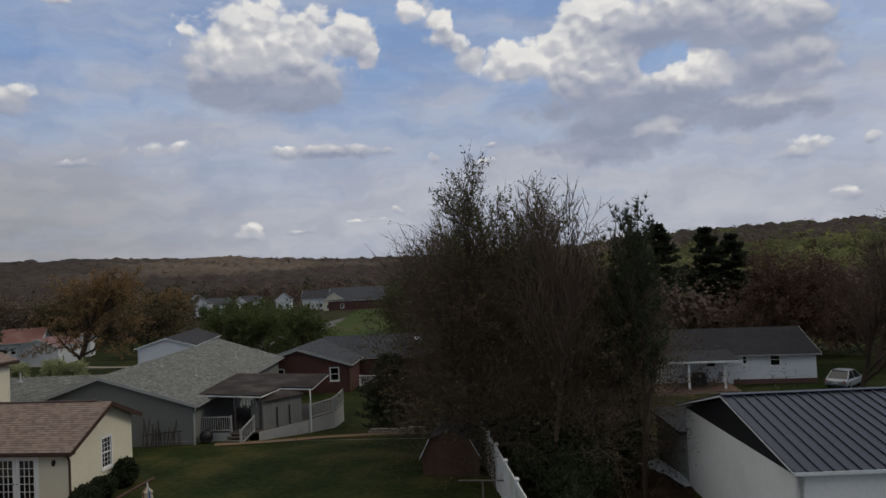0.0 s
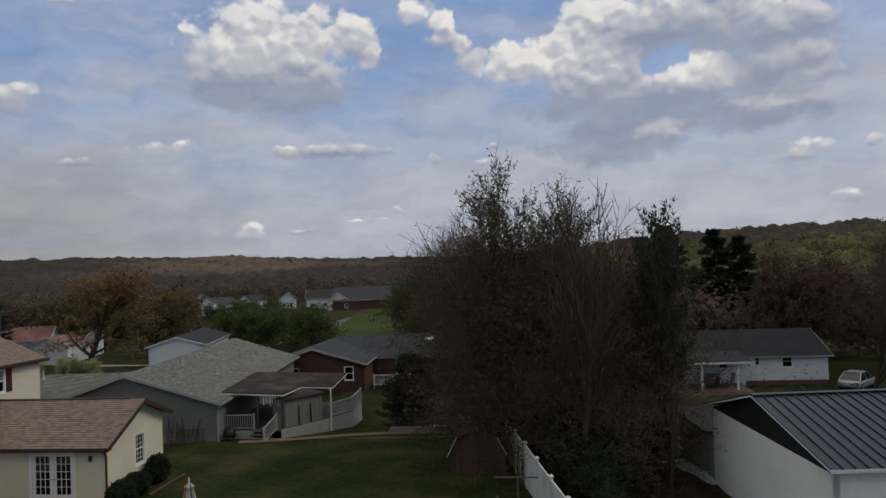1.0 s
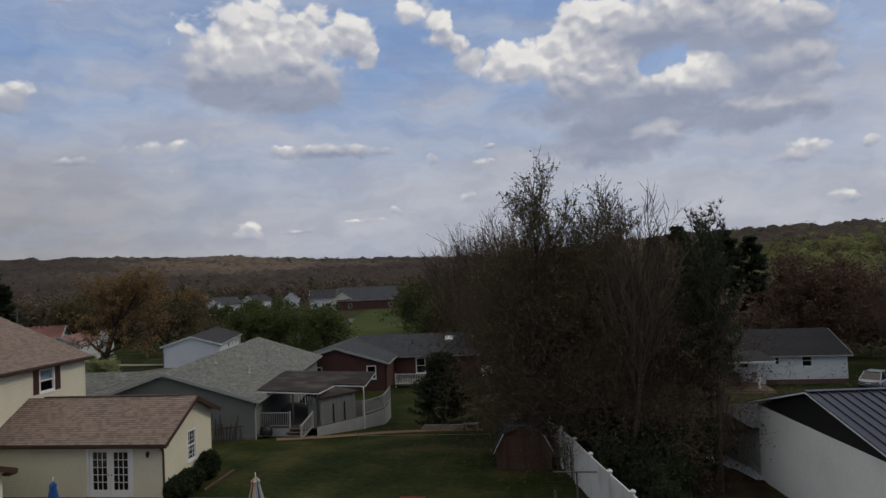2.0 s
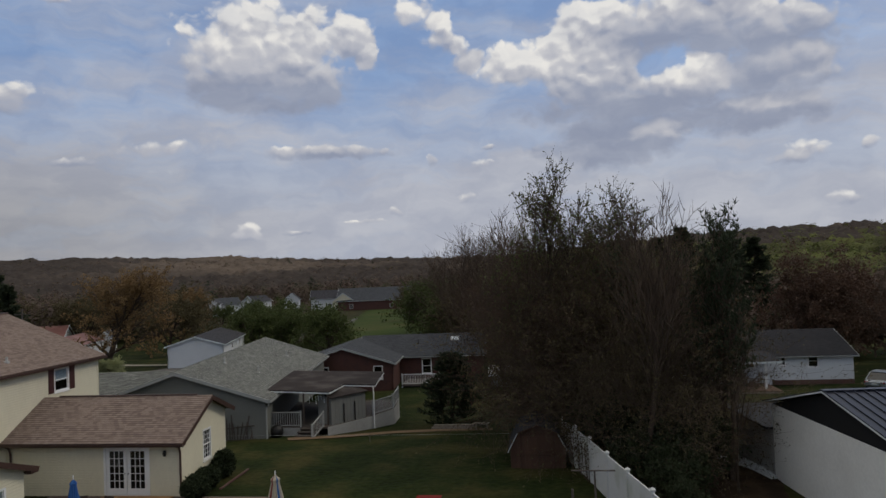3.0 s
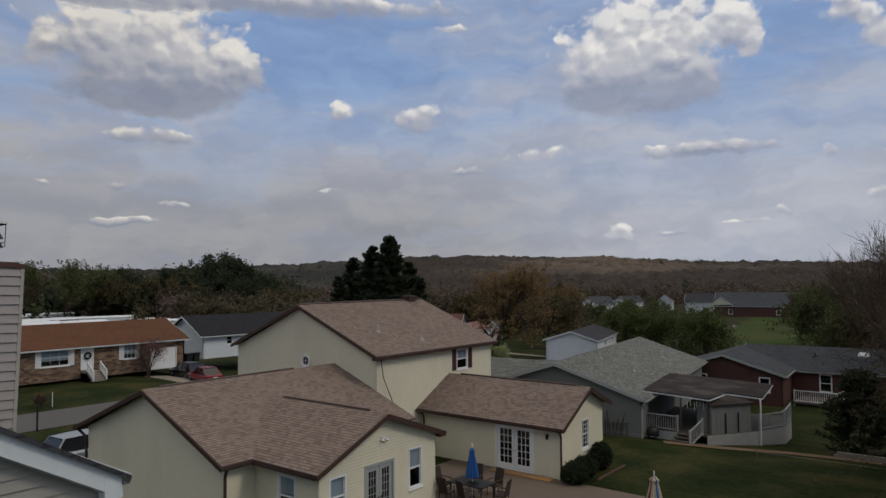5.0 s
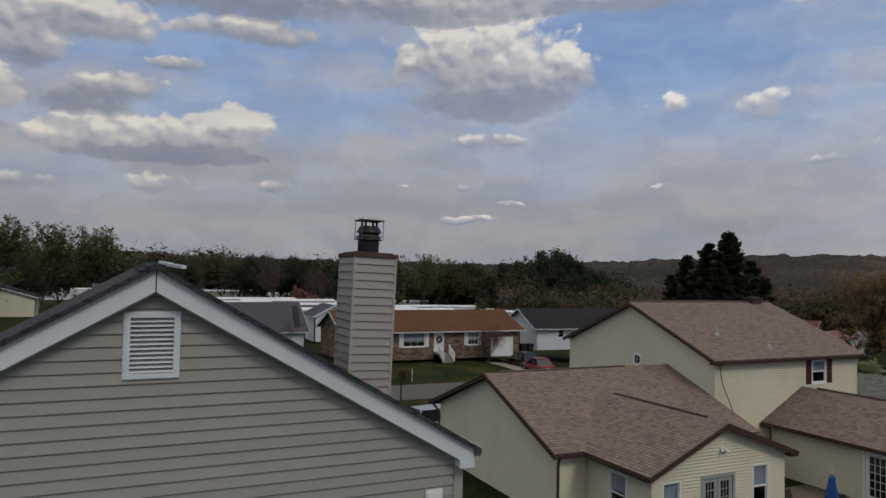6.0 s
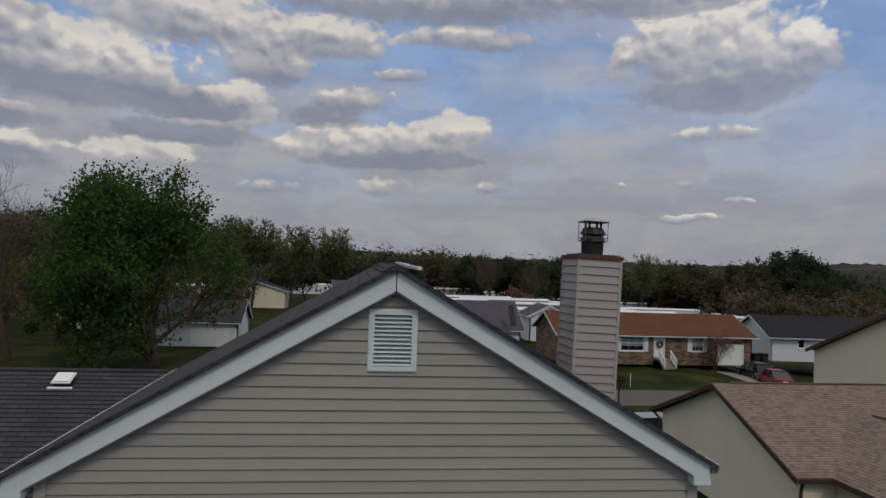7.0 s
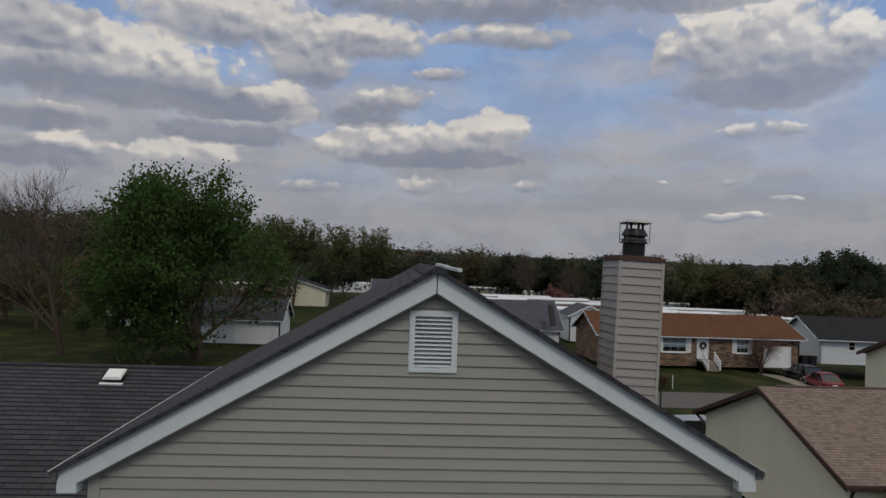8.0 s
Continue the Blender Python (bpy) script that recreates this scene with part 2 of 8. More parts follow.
def shingles(name, c1, c2, joint, width=0.33, row=0.145, streak=0.25, rough=0.95, joint_size=0.012, bias=0.0):
    """Asphalt tabs laid in courses, by the surface's own metres along and up the slope."""
    m = mat(name, c1, rough, bump=0)
    nt = m.node_tree
    L, b = nt.links.new, nt.nodes["Principled BSDF"]
    b.inputs["Specular IOR Level"].default_value = 0.2
    uv = nt.nodes.new("ShaderNodeUVMap")
    br = nt.nodes.new("ShaderNodeTexBrick")
    br.offset = 0.5
    br.inputs["Color1"].default_value, br.inputs["Color2"].default_value, br.inputs["Mortar"].default_value = (*c1, 1), (*c2, 1), (*joint, 1)
    br.inputs["Scale"].default_value, br.inputs["Brick Width"].default_value, br.inputs["Row Height"].default_value = 1.0, width, row
    br.inputs["Mortar Size"].default_value, br.inputs["Mortar Smooth"].default_value, br.inputs["Bias"].default_value = joint_size, 0.2, bias
    L(uv.outputs[0], br.inputs["Vector"])
    grit, wear = nt.nodes.new("ShaderNodeTexNoise"), nt.nodes.new("ShaderNodeTexNoise")
    grit.inputs["Scale"].default_value, wear.inputs["Scale"].default_value, wear.inputs["Detail"].default_value = 60, 0.7, 6
    L(uv.outputs[0], grit.inputs[0]), L(uv.outputs[0], wear.inputs[0])
    s = nt.nodes.new("ShaderNodeMath")
    s.operation = "MULTIPLY_ADD"
    L(wear.outputs[0], s.inputs[0])
    s.inputs[1].default_value, s.inputs[2].default_value = streak * 2, 1 - streak
    g = nt.nodes.new("ShaderNodeMath")
    g.operation = "MULTIPLY_ADD"
    L(grit.outputs[0], g.inputs[0])
    g.inputs[1].default_value, g.inputs[2].default_value = 0.5, 0.75
    k = nt.nodes.new("ShaderNodeMath")
    k.operation = "MULTIPLY"
    L(s.outputs[0], k.inputs[0]), L(g.outputs[0], k.inputs[1])
    h = nt.nodes.new("ShaderNodeVectorMath")
    h.operation = "SCALE"
    L(br.outputs["Color"], h.inputs[0]), L(k.outputs[0], h.inputs["Scale"])
    L(h.outputs[0], b.inputs["Base Color"])
    bp = nt.nodes.new("ShaderNodeBump")
    bp.inputs["Strength"].default_value, bp.inputs["Distance"].default_value = 0.6, 0.006
    bp.invert = True
    L(br.outputs["Fac"], bp.inputs["Height"]), L(bp.outputs[0], b.inputs["Normal"])
    return m


def glass(name, tint=(0.55, 0.6, 0.62)):
    m = bpy.data.materials.new(name)
    m.use_nodes = True
    nt = m.node_tree
    nt.nodes.clear()
    t, g, f, k, x, o = (nt.nodes.new("ShaderNode" + n) for n in ("BsdfTransparent", "BsdfGlossy", "LayerWeight", "Math", "MixShader", "OutputMaterial"))
    t.inputs[0].default_value = (*tint, 1)
    g.inputs["Roughness"].default_value = 0.03
    # mirrors a little straight on and strongly at a glancing angle, alike on both faces
    p = nt.nodes.new("ShaderNodeMath")
    p.operation = "POWER"
    p.inputs[1].default_value = 4.0
    f.inputs["Blend"].default_value = 0.5
    k.operation = "MULTIPLY_ADD"
    k.inputs[1].default_value, k.inputs[2].default_value = 0.85, 0.05
    for a, c in ((f.outputs["Facing"], p.inputs[0]), (p.outputs[0], k.inputs[0]), (k.outputs[0], x.inputs[0]), (t.outputs[0], x.inputs[1]), (g.outputs[0], x.inputs[2]), (x.outputs[0], o.inputs[0])):
        nt.links.new(a, c)
    return m


M = {}
M["yellow"] = mat("cream_vinyl", (0.64, 0.595, 0.44), 0.55, var=0.08, scale=0.5, fine=9, bump=0.03, tint=(0.58, 0.535, 0.395), stretch=(1, 1, 0.4))
M["grey_siding"] = mat("grey_beige_vinyl", (0.30, 0.285, 0.245), 0.5, var=0.09, scale=0.6, fine=14, bump=0.04, tint=(0.27, 0.26, 0.225), rand=0.07, stretch=(1, 1, 2))
M["grey_trim"] = mat("grey_beige_trim", (0.34, 0.325, 0.285), 0.5, var=0.06, bump=0.03)
M["chimney_siding"] = mat("chimney_vinyl", (0.315, 0.282, 0.262), 0.5, var=0.08, scale=0.6, fine=14, bump=0.04, rand=0.07, tint=(0.285, 0.25, 0.232))
M["white_trim"] = mat("white_aluminium", (0.62, 0.66, 0.66), 0.45, var=0.07, scale=0.7, fine=6, bump=0.03, tint=(0.54, 0.57, 0.57))
M["white"] = mat("white_paint", (0.72, 0.72, 0.70), 0.5, var=0.06, scale=0.8, fine=12, bump=0.03)
M["white_wall"] = mat("white_render", (0.78, 0.78, 0.74), 0.7, var=0.1, scale=0.35, fine=8, bump=0.05, tint=(0.68, 0.68, 0.64))
M["white_siding"] = mat("white_vinyl", (0.60, 0.62, 0.63), 0.55, var=0.08, bump=0.03)
M["greygreen"] = mat("grey_green_vinyl", (0.15, 0.155, 0.14), 0.6, var=0.1, scale=0.5, fine=10, bump=0.03)
M["brown_trim"] = mat("brown_aluminium", (0.060, 0.033, 0.026), 0.45, var=0.1, bump=0.03)
M["maroon"] = mat("maroon_shutter", (0.075, 0.03, 0.028), 0.5, var=0.1, bump=0.03)
M["brown_wall"] = mat("dark_red_brick", (0.085, 0.036, 0.028), 0.85, var=0.2, scale=1.5, fine=12, bump=0.2, tint=(0.06, 0.028, 0.024))
M["roof_brown"] = shingles("brown_tabs", (0.120, 0.086, 0.070), (0.228, 0.175, 0.148), (0.145, 0.108, 0.09), 0.21, 0.145, 0.14, joint_size=0.006, bias=0.30)
M["roof_dark"] = shingles("charcoal_tabs", (0.038, 0.038, 0.044), (0.055, 0.055, 0.062), (0.022, 0.022, 0.026), 0.34, 0.145, 0.3)
M["roof_green"] = shingles("grey_green_tabs", (0.105, 0.108, 0.100), (0.215, 0.22, 0.20), (0.05, 0.052, 0.048), 0.30, 0.145, 0.16)
M["roof_slate"] = shingles("slate_tabs", (0.046, 0.050, 0.057), (0.068, 0.072, 0.08), (0.03, 0.033, 0.038), 0.34, 0.145, 0.2)
M["roof_rust"] = shingles("rust_tabs", (0.112, 0.050, 0.026), (0.142, 0.066, 0.035), (0.085, 0.038, 0.021), 0.34, 0.145, 0.2)
M["roof_purple"] = shingles("purple_grey_tabs", (0.075, 0.07, 0.088), (0.095, 0.09, 0.108), (0.055, 0.05, 0.065), 0.34, 0.145, 0.15)
M["roof_black"] = shingles("black_tabs", (0.022, 0.022, 0.026), (0.03, 0.03, 0.034), (0.015, 0.015, 0.017), 0.34, 0.145, 0.25)
M["roof_red"] = mat("red_metal_roof", (0.125, 0.045, 0.036), 0.6, var=0.15, scale=0.4, fine=6, bump=0.05, tint=(0.17, 0.085, 0.07))
M["brick"] = shingles("tan_brick", (0.24, 0.155, 0.10), (0.045, 0.030, 0.024), (0.17, 0.13, 0.10), 0.46, 0.16, 0.3, rough=0.9, joint_size=0.010, bias=-0.1)
M["metal_roof"] = mat("blue_grey_metal", (0.024, 0.028, 0.044), 0.42, var=0.12, scale=0.3, fine=5, bump=0.02, metal=0.35, spec=0.5)
M["black_siding"] = mat("black_siding", (0.010, 0.010, 0.011), 0.7, var=0.15, bump=0.05)
M["porch_roof"] = mat("rolled_roofing", (0.034, 0.028, 0.026), 0.95, spec=0.1, var=0.25, scale=0.6, fine=8, bump=0.1, tint=(0.065, 0.056, 0.052))
M["dark_metal"] = mat("dark_metal", (0.025, 0.024, 0.024), 0.5, var=0.2, metal=0.6, bump=0.05)
M["rust"] = mat("rusty_metal", (0.085, 0.04, 0.028), 0.8, var=0.3, scale=3, fine=30, bump=0.15, tint=(0.04, 0.025, 0.02))
M["gutter"] = mat("grey_gutter", (0.10, 0.10, 0.105), 0.5, var=0.1, bump=0.03)
M["glass"] = glass("window_glass", (0.30, 0.32, 0.33))
M["glass_clear"] = glass("clear_glass", (0.8, 0.83, 0.85))
M["blind"] = mat("window_blind", (0.58, 0.63, 0.66), 0.7, var=0.05, bump=0)
M["grass"] = mat("lawn", (0.0195, 0.028, 0.008), 0.95, var=0.75, scale=0.30, fine=3.2, bump=0.8, dist=0.08, tint=(0.036, 0.034, 0.012), tint_lo=0.42, tint_hi=0.68, spec=0.05)


def woodland_floor(m):
    """Leaf litter takes over from the grass on the wooded slopes, far out."""
    nt = m.node_tree
    b = nt.nodes["Principled BSDF"]
    src = b.inputs["Base Color"].links[0].from_socket
    tc, ln, mr, mx = nt.nodes.new("ShaderNodeTexCoord"), nt.nodes.new("ShaderNodeVectorMath"), nt.nodes.new("ShaderNodeMapRange"), nt.nodes.new("ShaderNodeMix")
    nz, ad = nt.nodes.new("ShaderNodeTexNoise"), nt.nodes.new("ShaderNodeMath")
    ln.operation = "LENGTH"
    nz.inputs["Scale"].default_value = 0.012
    ad.operation = "MULTIPLY_ADD"
    ad.inputs[1].default_value = 260.0
    mx.data_type = "RGBA"
    nt.links.new(tc.outputs["Object"], ln.inputs[0]), nt.links.new(tc.outputs["Object"], nz.inputs["Vector"])
    nt.links.new(nz.outputs[0], ad.inputs[0]), nt.links.new(ln.outputs["Value"], ad.inputs[2])
    nt.links.new(ad.outputs[0], mr.inputs[0])
    mr.inputs[1].default_value, mr.inputs[2].default_value = 330.0, 470.0
    nt.links.new(mr.outputs[0], mx.inputs[0]), nt.links.new(src, mx.inputs[6])
    mx.inputs[7].default_value = (0.050, 0.035, 0.025, 1)
    nt.links.new(mx.outputs[2], b.inputs["Base Color"])


woodland_floor(M["grass"])
M["asphalt"] = mat("asphalt", (0.085, 0.078, 0.074), 0.9, var=0.15, scale=0.4, fine=40, bump=0.2)
M["concrete"] = mat("concrete", (0.23, 0.20, 0.165), 0.9, var=0.15, scale=0.8, fine=30, bump=0.15)
M["dirt"] = mat("bare_earth", (0.165, 0.115, 0.072), 0.95, var=0.25, scale=1.2, fine=15, bump=0.4, dist=0.03, spec=0.1)
M["wood"] = mat("weathered_wood", (0.085, 0.07, 0.06), 0.85, var=0.25, scale=1.5, fine=18, bump=0.2, stretch=(1, 1, 0.3))
M["deck"] = mat("deck_boards", (0.115, 0.068, 0.046), 0.75, var=0.22, scale=1.5, fine=18, bump=0.15, rand=0.25)
M["barn"] = mat("barn_boards", (0.075, 0.040, 0.026), 0.9, var=0.3, scale=1.2, fine=14, bump=0.2, stretch=(3, 3, 0.4), rand=0.3)
M["bark"] = mat("bark", (0.060, 0.045, 0.034), 0.95, var=0.3, scale=2.0, fine=15, bump=0.4, dist=0.02, spec=0.1)
M["twig"] = mat("twig_bark", (0.085, 0.063, 0.048), 0.95, var=0.2, bump=0, spec=0.1, island=0.4)


def leaf(name, base, island=0.5):
    m = mat(name, base, 0.75, var=0.15, scale=0.3, fine=3, bump=0, island=island, spec=0.2)
    nt = m.node_tree
    b, out = nt.nodes["Principled BSDF"], nt.nodes["Material Output"]
    t, x = nt.nodes.new("ShaderNodeBsdfTranslucent"), nt.nodes.new("ShaderNodeMixShader")
    x.inputs[0].default_value = 0.35
    nt.links.new(b.inputs["Base Color"].links[0].from_socket, t.inputs[0])
    for a, c in ((b.outputs[0], x.inputs[1]), (t.outputs[0], x.inputs[2]), (x.outputs[0], out.inputs[0])):
        nt.links.new(a, c)
    return m


M["leaf_spring"] = leaf("young_leaves", (0.095, 0.105, 0.042))
M["leaf_green"] = leaf("green_leaves", (0.072, 0.092, 0.030))
M["leaf_deep"] = leaf("maple_leaves", (0.046, 0.085, 0.018))
M["leaf_rust"] = leaf("red_brown_buds", (0.098, 0.060, 0.043))
M["leaf_olive"] = leaf("olive_buds", (0.098, 0.082, 0.042))
M["leaf_amber"] = leaf("amber_buds", (0.21, 0.135, 0.062))
M["leaf_pale"] = leaf("pale_blossom", (0.30, 0.32, 0.16))
M["leaf_pink"] = leaf("pink_blossom", (0.22, 0.11, 0.10))
M["needle"] = leaf("pine_needles", (0.042, 0.054, 0.030))
M["hedge"] = leaf("hedge_leaves", (0.029, 0.039, 0.018))
M["vinyl_fence"] = mat("white_fence_vinyl", (0.60, 0.61, 0.60), 0.45, var=0.08, scale=1.0, fine=8, bump=0.02, tint=(0.46, 0.48, 0.44))
M["blue_cloth"] = mat("blue_canvas", (0.035, 0.13, 0.36), 0.8, var=0.12, bump=0.05)
M["cream_cloth"] = mat("cream_canvas", (0.50, 0.44, 0.34), 0.85, var=0.1, bump=0.05)
M["red_cloth"] = mat("red_canvas", (0.24, 0.05, 0.04), 0.85, var=0.1, bump=0.05)
M["wicker"] = mat("dark_wicker", (0.040, 0.028, 0.022), 0.8, var=0.25, fine=60, bump=0.3)
M["honey"] = mat("honey_decking", (0.30, 0.165, 0.065), 0.7, var=0.2, scale=1.2, fine=14, bump=0.1, rand=0.2)
M["patio"] = mat("patio_slab", (0.125, 0.095, 0.075), 0.9, var=0.18, scale=0.6, fine=20, bump=0.1)
M["red_paint"] = mat("red_car_paint", (0.16, 0.012, 0.018), 0.25, var=0.04, bump=0, spec=0.6)
M["black_paint"] = mat("black_car_paint", (0.012, 0.012, 0.014), 0.2, var=0.05, bump=0, spec=0.6)
M["silver_paint"] = mat("silver_car_paint", (0.30, 0.33, 0.36), 0.3, var=0.05, bump=0, metal=0.5)
M["white_paint"] = mat("white_car_paint", (0.6, 0.6, 0.6), 0.3, var=0.04, bump=0)
M["tyre"] = mat("tyre_rubber", (0.012, 0.012, 0.012), 0.85, var=0.1, bump=0.1)
M["car_glass"] = mat("car_glass", (0.015, 0.017, 0.02), 0.06, var=0.02, bump=0, spec=0.7)
M["lamp_red"] = mat("tail_lamp", (0.25, 0.02, 0.02), 0.25, var=0.02, bump=0)
M["orange"] = mat("orange_plastic", (0.42, 0.16, 0.02), 0.5, var=0.08, bump=0)
M["red_plastic"] = mat("red_plastic", (0.30, 0.03, 0.02), 0.4, var=0.06, bump=0)
M["brick_red"] = shingles("red_brick", (0.12, 0.055, 0.045), (0.085, 0.04, 0.033), (0.15, 0.12, 0.10), 0.215, 0.075, 0.15, rough=0.9, joint_size=0.010)
M["woods_brown"] = leaf("bare_wood_twigs", (0.110, 0.080, 0.063), 0.15)
M["woods_olive"] = leaf("budding_wood", (0.078, 0.066, 0.036), 0.15)
M["woods_green"] = leaf("greening_wood", (0.052, 0.064, 0.026), 0.15)
# greener and brighter than woods_green: the hill's sunlight is put into this colour
M["woods_fresh_sunlit"] = leaf("fresh_sunlit_wood", (0.105, 0.120, 0.038), 0.15)
M["skirt"] = mat("skirt_boards", (0.36, 0.36, 0.34), 0.7, var=0.2, scale=1.2, fine=9, bump=0.05)
M["pale_trim"] = mat("pale_grey_trim", (0.33, 0.34, 0.33), 0.5, var=0.08, bump=0.03)
M["field"] = mat("meadow_grass", (0.040, 0.058, 0.016), 0.95, var=0.4, scale=0.08, fine=1.5, bump=0.5, dist=0.1, tint=(0.052, 0.056, 0.02), spec=0.05)
M["canopy_brown"] = mat("leafless_canopy", (0.056, 0.047, 0.042), 0.95, var=0.5, scale=0.0035, fine=0.13, bump=1.0, dist=2.5, tint=(0.108, 0.086, 0.069), tint_lo=0.48, tint_hi=0.62, spec=0.02)
# the brown woods again, with shade and distance haze put into the colour
M["canopy_shaded"] = mat("shaded_hazy_canopy", (0.040, 0.042, 0.040), 0.95, var=0.35, scale=0.006, fine=0.22, bump=1.0, dist=2.5, tint=(0.058, 0.054, 0.048), tint_lo=0.48, tint_hi=0.68, spec=0.02)
M["canopy_green"] = mat("greening_canopy", (0.060, 0.062, 0.030), 0.95, var=0.45, scale=0.016, fine=0.30, bump=1.0, dist=2.5, tint=(0.095, 0.105, 0.038), tint_lo=0.46, tint_hi=0.64, spec=0.02)
M["woods_dark"] = leaf("evergreen_wood", (0.036, 0.046, 0.028), 0.15)
M["store"] = mat("grey_painted_boards", (0.19, 0.195, 0.185), 0.7, var=0.12, bump=0.05, rand=0.1)

# ---- building kit ----
UP = Vector((0, 0, 1))


class Geo:
    """Vertices, faces and surface coordinates of one mesh."""

    def weld(self):
        """Joins corners that lie on one another."""
        seen, to, v = {}, [], []
        for p in self.v:
            k = tuple(round(c, 4) for c in p)
            if k not in seen:
                seen[k] = len(v)
                v.append(p)
            to.append(seen[k])
        self.v = v
        self.f = [tuple(to[i] for i in f) for f in self.f]

    def __init__(self):
        self.v, self.f, self.uv = [], [], []

    def add(self, verts, faces, uvs=None):
        o = len(self.v)
        self.v += [tuple(p) for p in verts]
        for i, f in enumerate(faces):
            self.f.append(tuple(o + k for k in f))
            self.uv.append(uvs[i] if uvs else None)

    def prism(self, ring, off):
        """A flat ring of points pushed along off."""
        n = len(ring)
        a, b = [Vector(p) for p in ring], [Vector(p) + off for p in ring]
        faces = [tuple(range(n)), tuple(reversed(range(n, 2 * n)))]
        faces += [(i, n + i, n + (i + 1) % n, (i + 1) % n) for i in range(n)]
        self.add(a + b, faces)

    def box(self, a, b):
        (x0, y0, z0), (x1, y1, z1) = a, b
        self.prism([(x0, y0, z0), (x0, y1, z0), (x1, y1, z0), (x1, y0, z0)], Vector((0, 0, z1 - z0)))

    def beam(self, p, q, w, h, up=UP):
        """A bar from p to q, w across and h along up, lying centred."""
        p, q = Vector(p), Vector(q)
        d = (q - p).normalized()
        s = d.cross(Vector(up))
        if s.length < 1e-4:
            s = d.cross(Vector((1, 0, 0)))
        s.normalize()
        u = s.cross(d)
        self.prism([p + s * x + u * y for x, y in ((-w / 2, -h / 2), (w / 2, -h / 2), (w / 2, h / 2), (-w / 2, h / 2))], q - p)

    def tube(self, pts, radii, n=8, cap=True):
        pts = [Vector(p) for p in pts]
        if not hasattr(radii, "__len__"):
            radii = [radii] * len(pts)
        rings, prev = [], None
        for i, p in enumerate(pts):
            d = (pts[min(i + 1, len(pts) - 1)] - pts[max(i - 1, 0)]).normalized()
            s = d.cross(prev if prev is not None else (UP if abs(d.z) < 0.9 else Vector((1, 0, 0))))
            if s.length < 1e-5:
                s = d.orthogonal()
            s.normalize()
            t = s.cross(d)
            prev = t
            rings += [p + (s * math.cos(a) + t * math.sin(a)) * radii[i] for a in [2 * math.pi * k / n for k in range(n)]]
        faces = [(i * n + k, i * n + (k + 1) % n, (i + 1) * n + (k + 1) % n, (i + 1) * n + k) for i in range(len(pts) - 1) for k in range(n)]
        if cap:
            faces += [tuple(reversed(range(n))), tuple(range((len(pts) - 1) * n, len(pts) * n))]
        self.add(rings, faces)

    def lathe(self, profile, at=(0, 0, 0), n=16):
        c = Vector(at)
        rings = [c + Vector((r * math.cos(2 * math.pi * k / n), r * math.sin(2 * math.pi * k / n), z)) for r, z in profile for k in range(n)]
        m = len(profile)
        faces = [(i * n + k, i * n + (k + 1) % n, (i + 1) * n + (k + 1) % n, (i + 1) * n + k) for i in range(m - 1) for k in range(n)]
        faces += [tuple(reversed(range(n))), tuple(range((m - 1) * n, m * n))]
        self.add(rings, faces)

    def mesh(self, name, material, uv=True):
        me = bpy.data.meshes.new(name)
        me.from_pydata(self.v, [], self.f)
        if uv:
            layer = me.uv_layers.new(name="UVMap")
            flat, co = [], self.v
            for poly, given in zip(me.polygons, self.uv):
                if given:
                    for p in given:
                        flat += p
                else:
                    nx, ny, nz = (abs(c) for c in poly.normal)
                    for k in poly.vertices:
                        x, y, z = co[k]
                        flat += (x, y) if nz > max(nx, ny) else (y, z) if nx > ny else (x, z)
            layer.data.foreach_set("uv", flat)
        me.materials.append(material)
        return me


def thing(name, at, label, category, group="", kind=""):
    """An Empty at a thing's base; its parts are given in the world's metres."""
    ob = new(name)
    ob.empty_display_size = 0.3
    ob.matrix_basis = Matrix.Translation(at)
    return tagged(ob, label, category, group, kind)


def part(name, geo, material, parent, label="", uv=True, smooth=False):
    me = geo if isinstance(geo, bpy.types.Mesh) else geo.mesh(name, material, uv)
    if smooth:
        me.polygons.foreach_set("use_smooth", [True] * len(me.polygons))
    ob = new(name, me)
    ob.parent = parent
    if parent is not None and parent.parent is None:
        ob.matrix_parent_inverse = parent.matrix_basis.inverted()
    return tagged(ob, label)


def single(name, geo, material, label, category, group="", kind="", uv=True, smooth=False):
    me = geo.mesh(name, material, uv)
    if smooth:
        me.polygons.foreach_set("use_smooth", [True] * len(me.polygons))
    return tagged(new(name, me), label, category, group, kind)


# ---- flat shapes in a plane's own metres ----
def clip(poly, a, b, c):
    """The part of a convex polygon where a*u + b*v >= c."""
    out = []
    for i, p in enumerate(poly):
        q = poly[(i + 1) % len(poly)]
        dp, dq = a * p[0] + b * p[1] - c, a * q[0] + b * q[1] - c
        if dp >= 0:
            out.append(p)
        if (dp >= 0) != (dq >= 0):
            k = dp / (dp - dq)
            out.append((p[0] + (q[0] - p[0]) * k, p[1] + (q[1] - p[1]) * k))
    return out if len(out) > 2 else []


def cut(poly, holes):
    """Convex pieces of a polygon around rectangular holes (u0, v0, u1, v1)."""
    pieces = [poly]
    for u0, v0, u1, v1 in holes:
        nxt = []
        for p in pieces:
            us, vs = [q[0] for q in p], [q[1] for q in p]
            if max(us) <= u0 or min(us) >= u1 or max(vs) <= v0 or min(vs) >= v1:
                nxt.append(p)
                continue
            mid = clip(clip(p, 1, 0, u0), -1, 0, -u1)
            for r in (clip(p, -1, 0, -u0), clip(p, 1, 0, u1), clip(mid, 0, -1, -v0) if mid else [], clip(mid, 0, 1, v1) if mid else []):
                if r and area(r) > 1e-4:
                    nxt.append(r)
        pieces = nxt
    return pieces


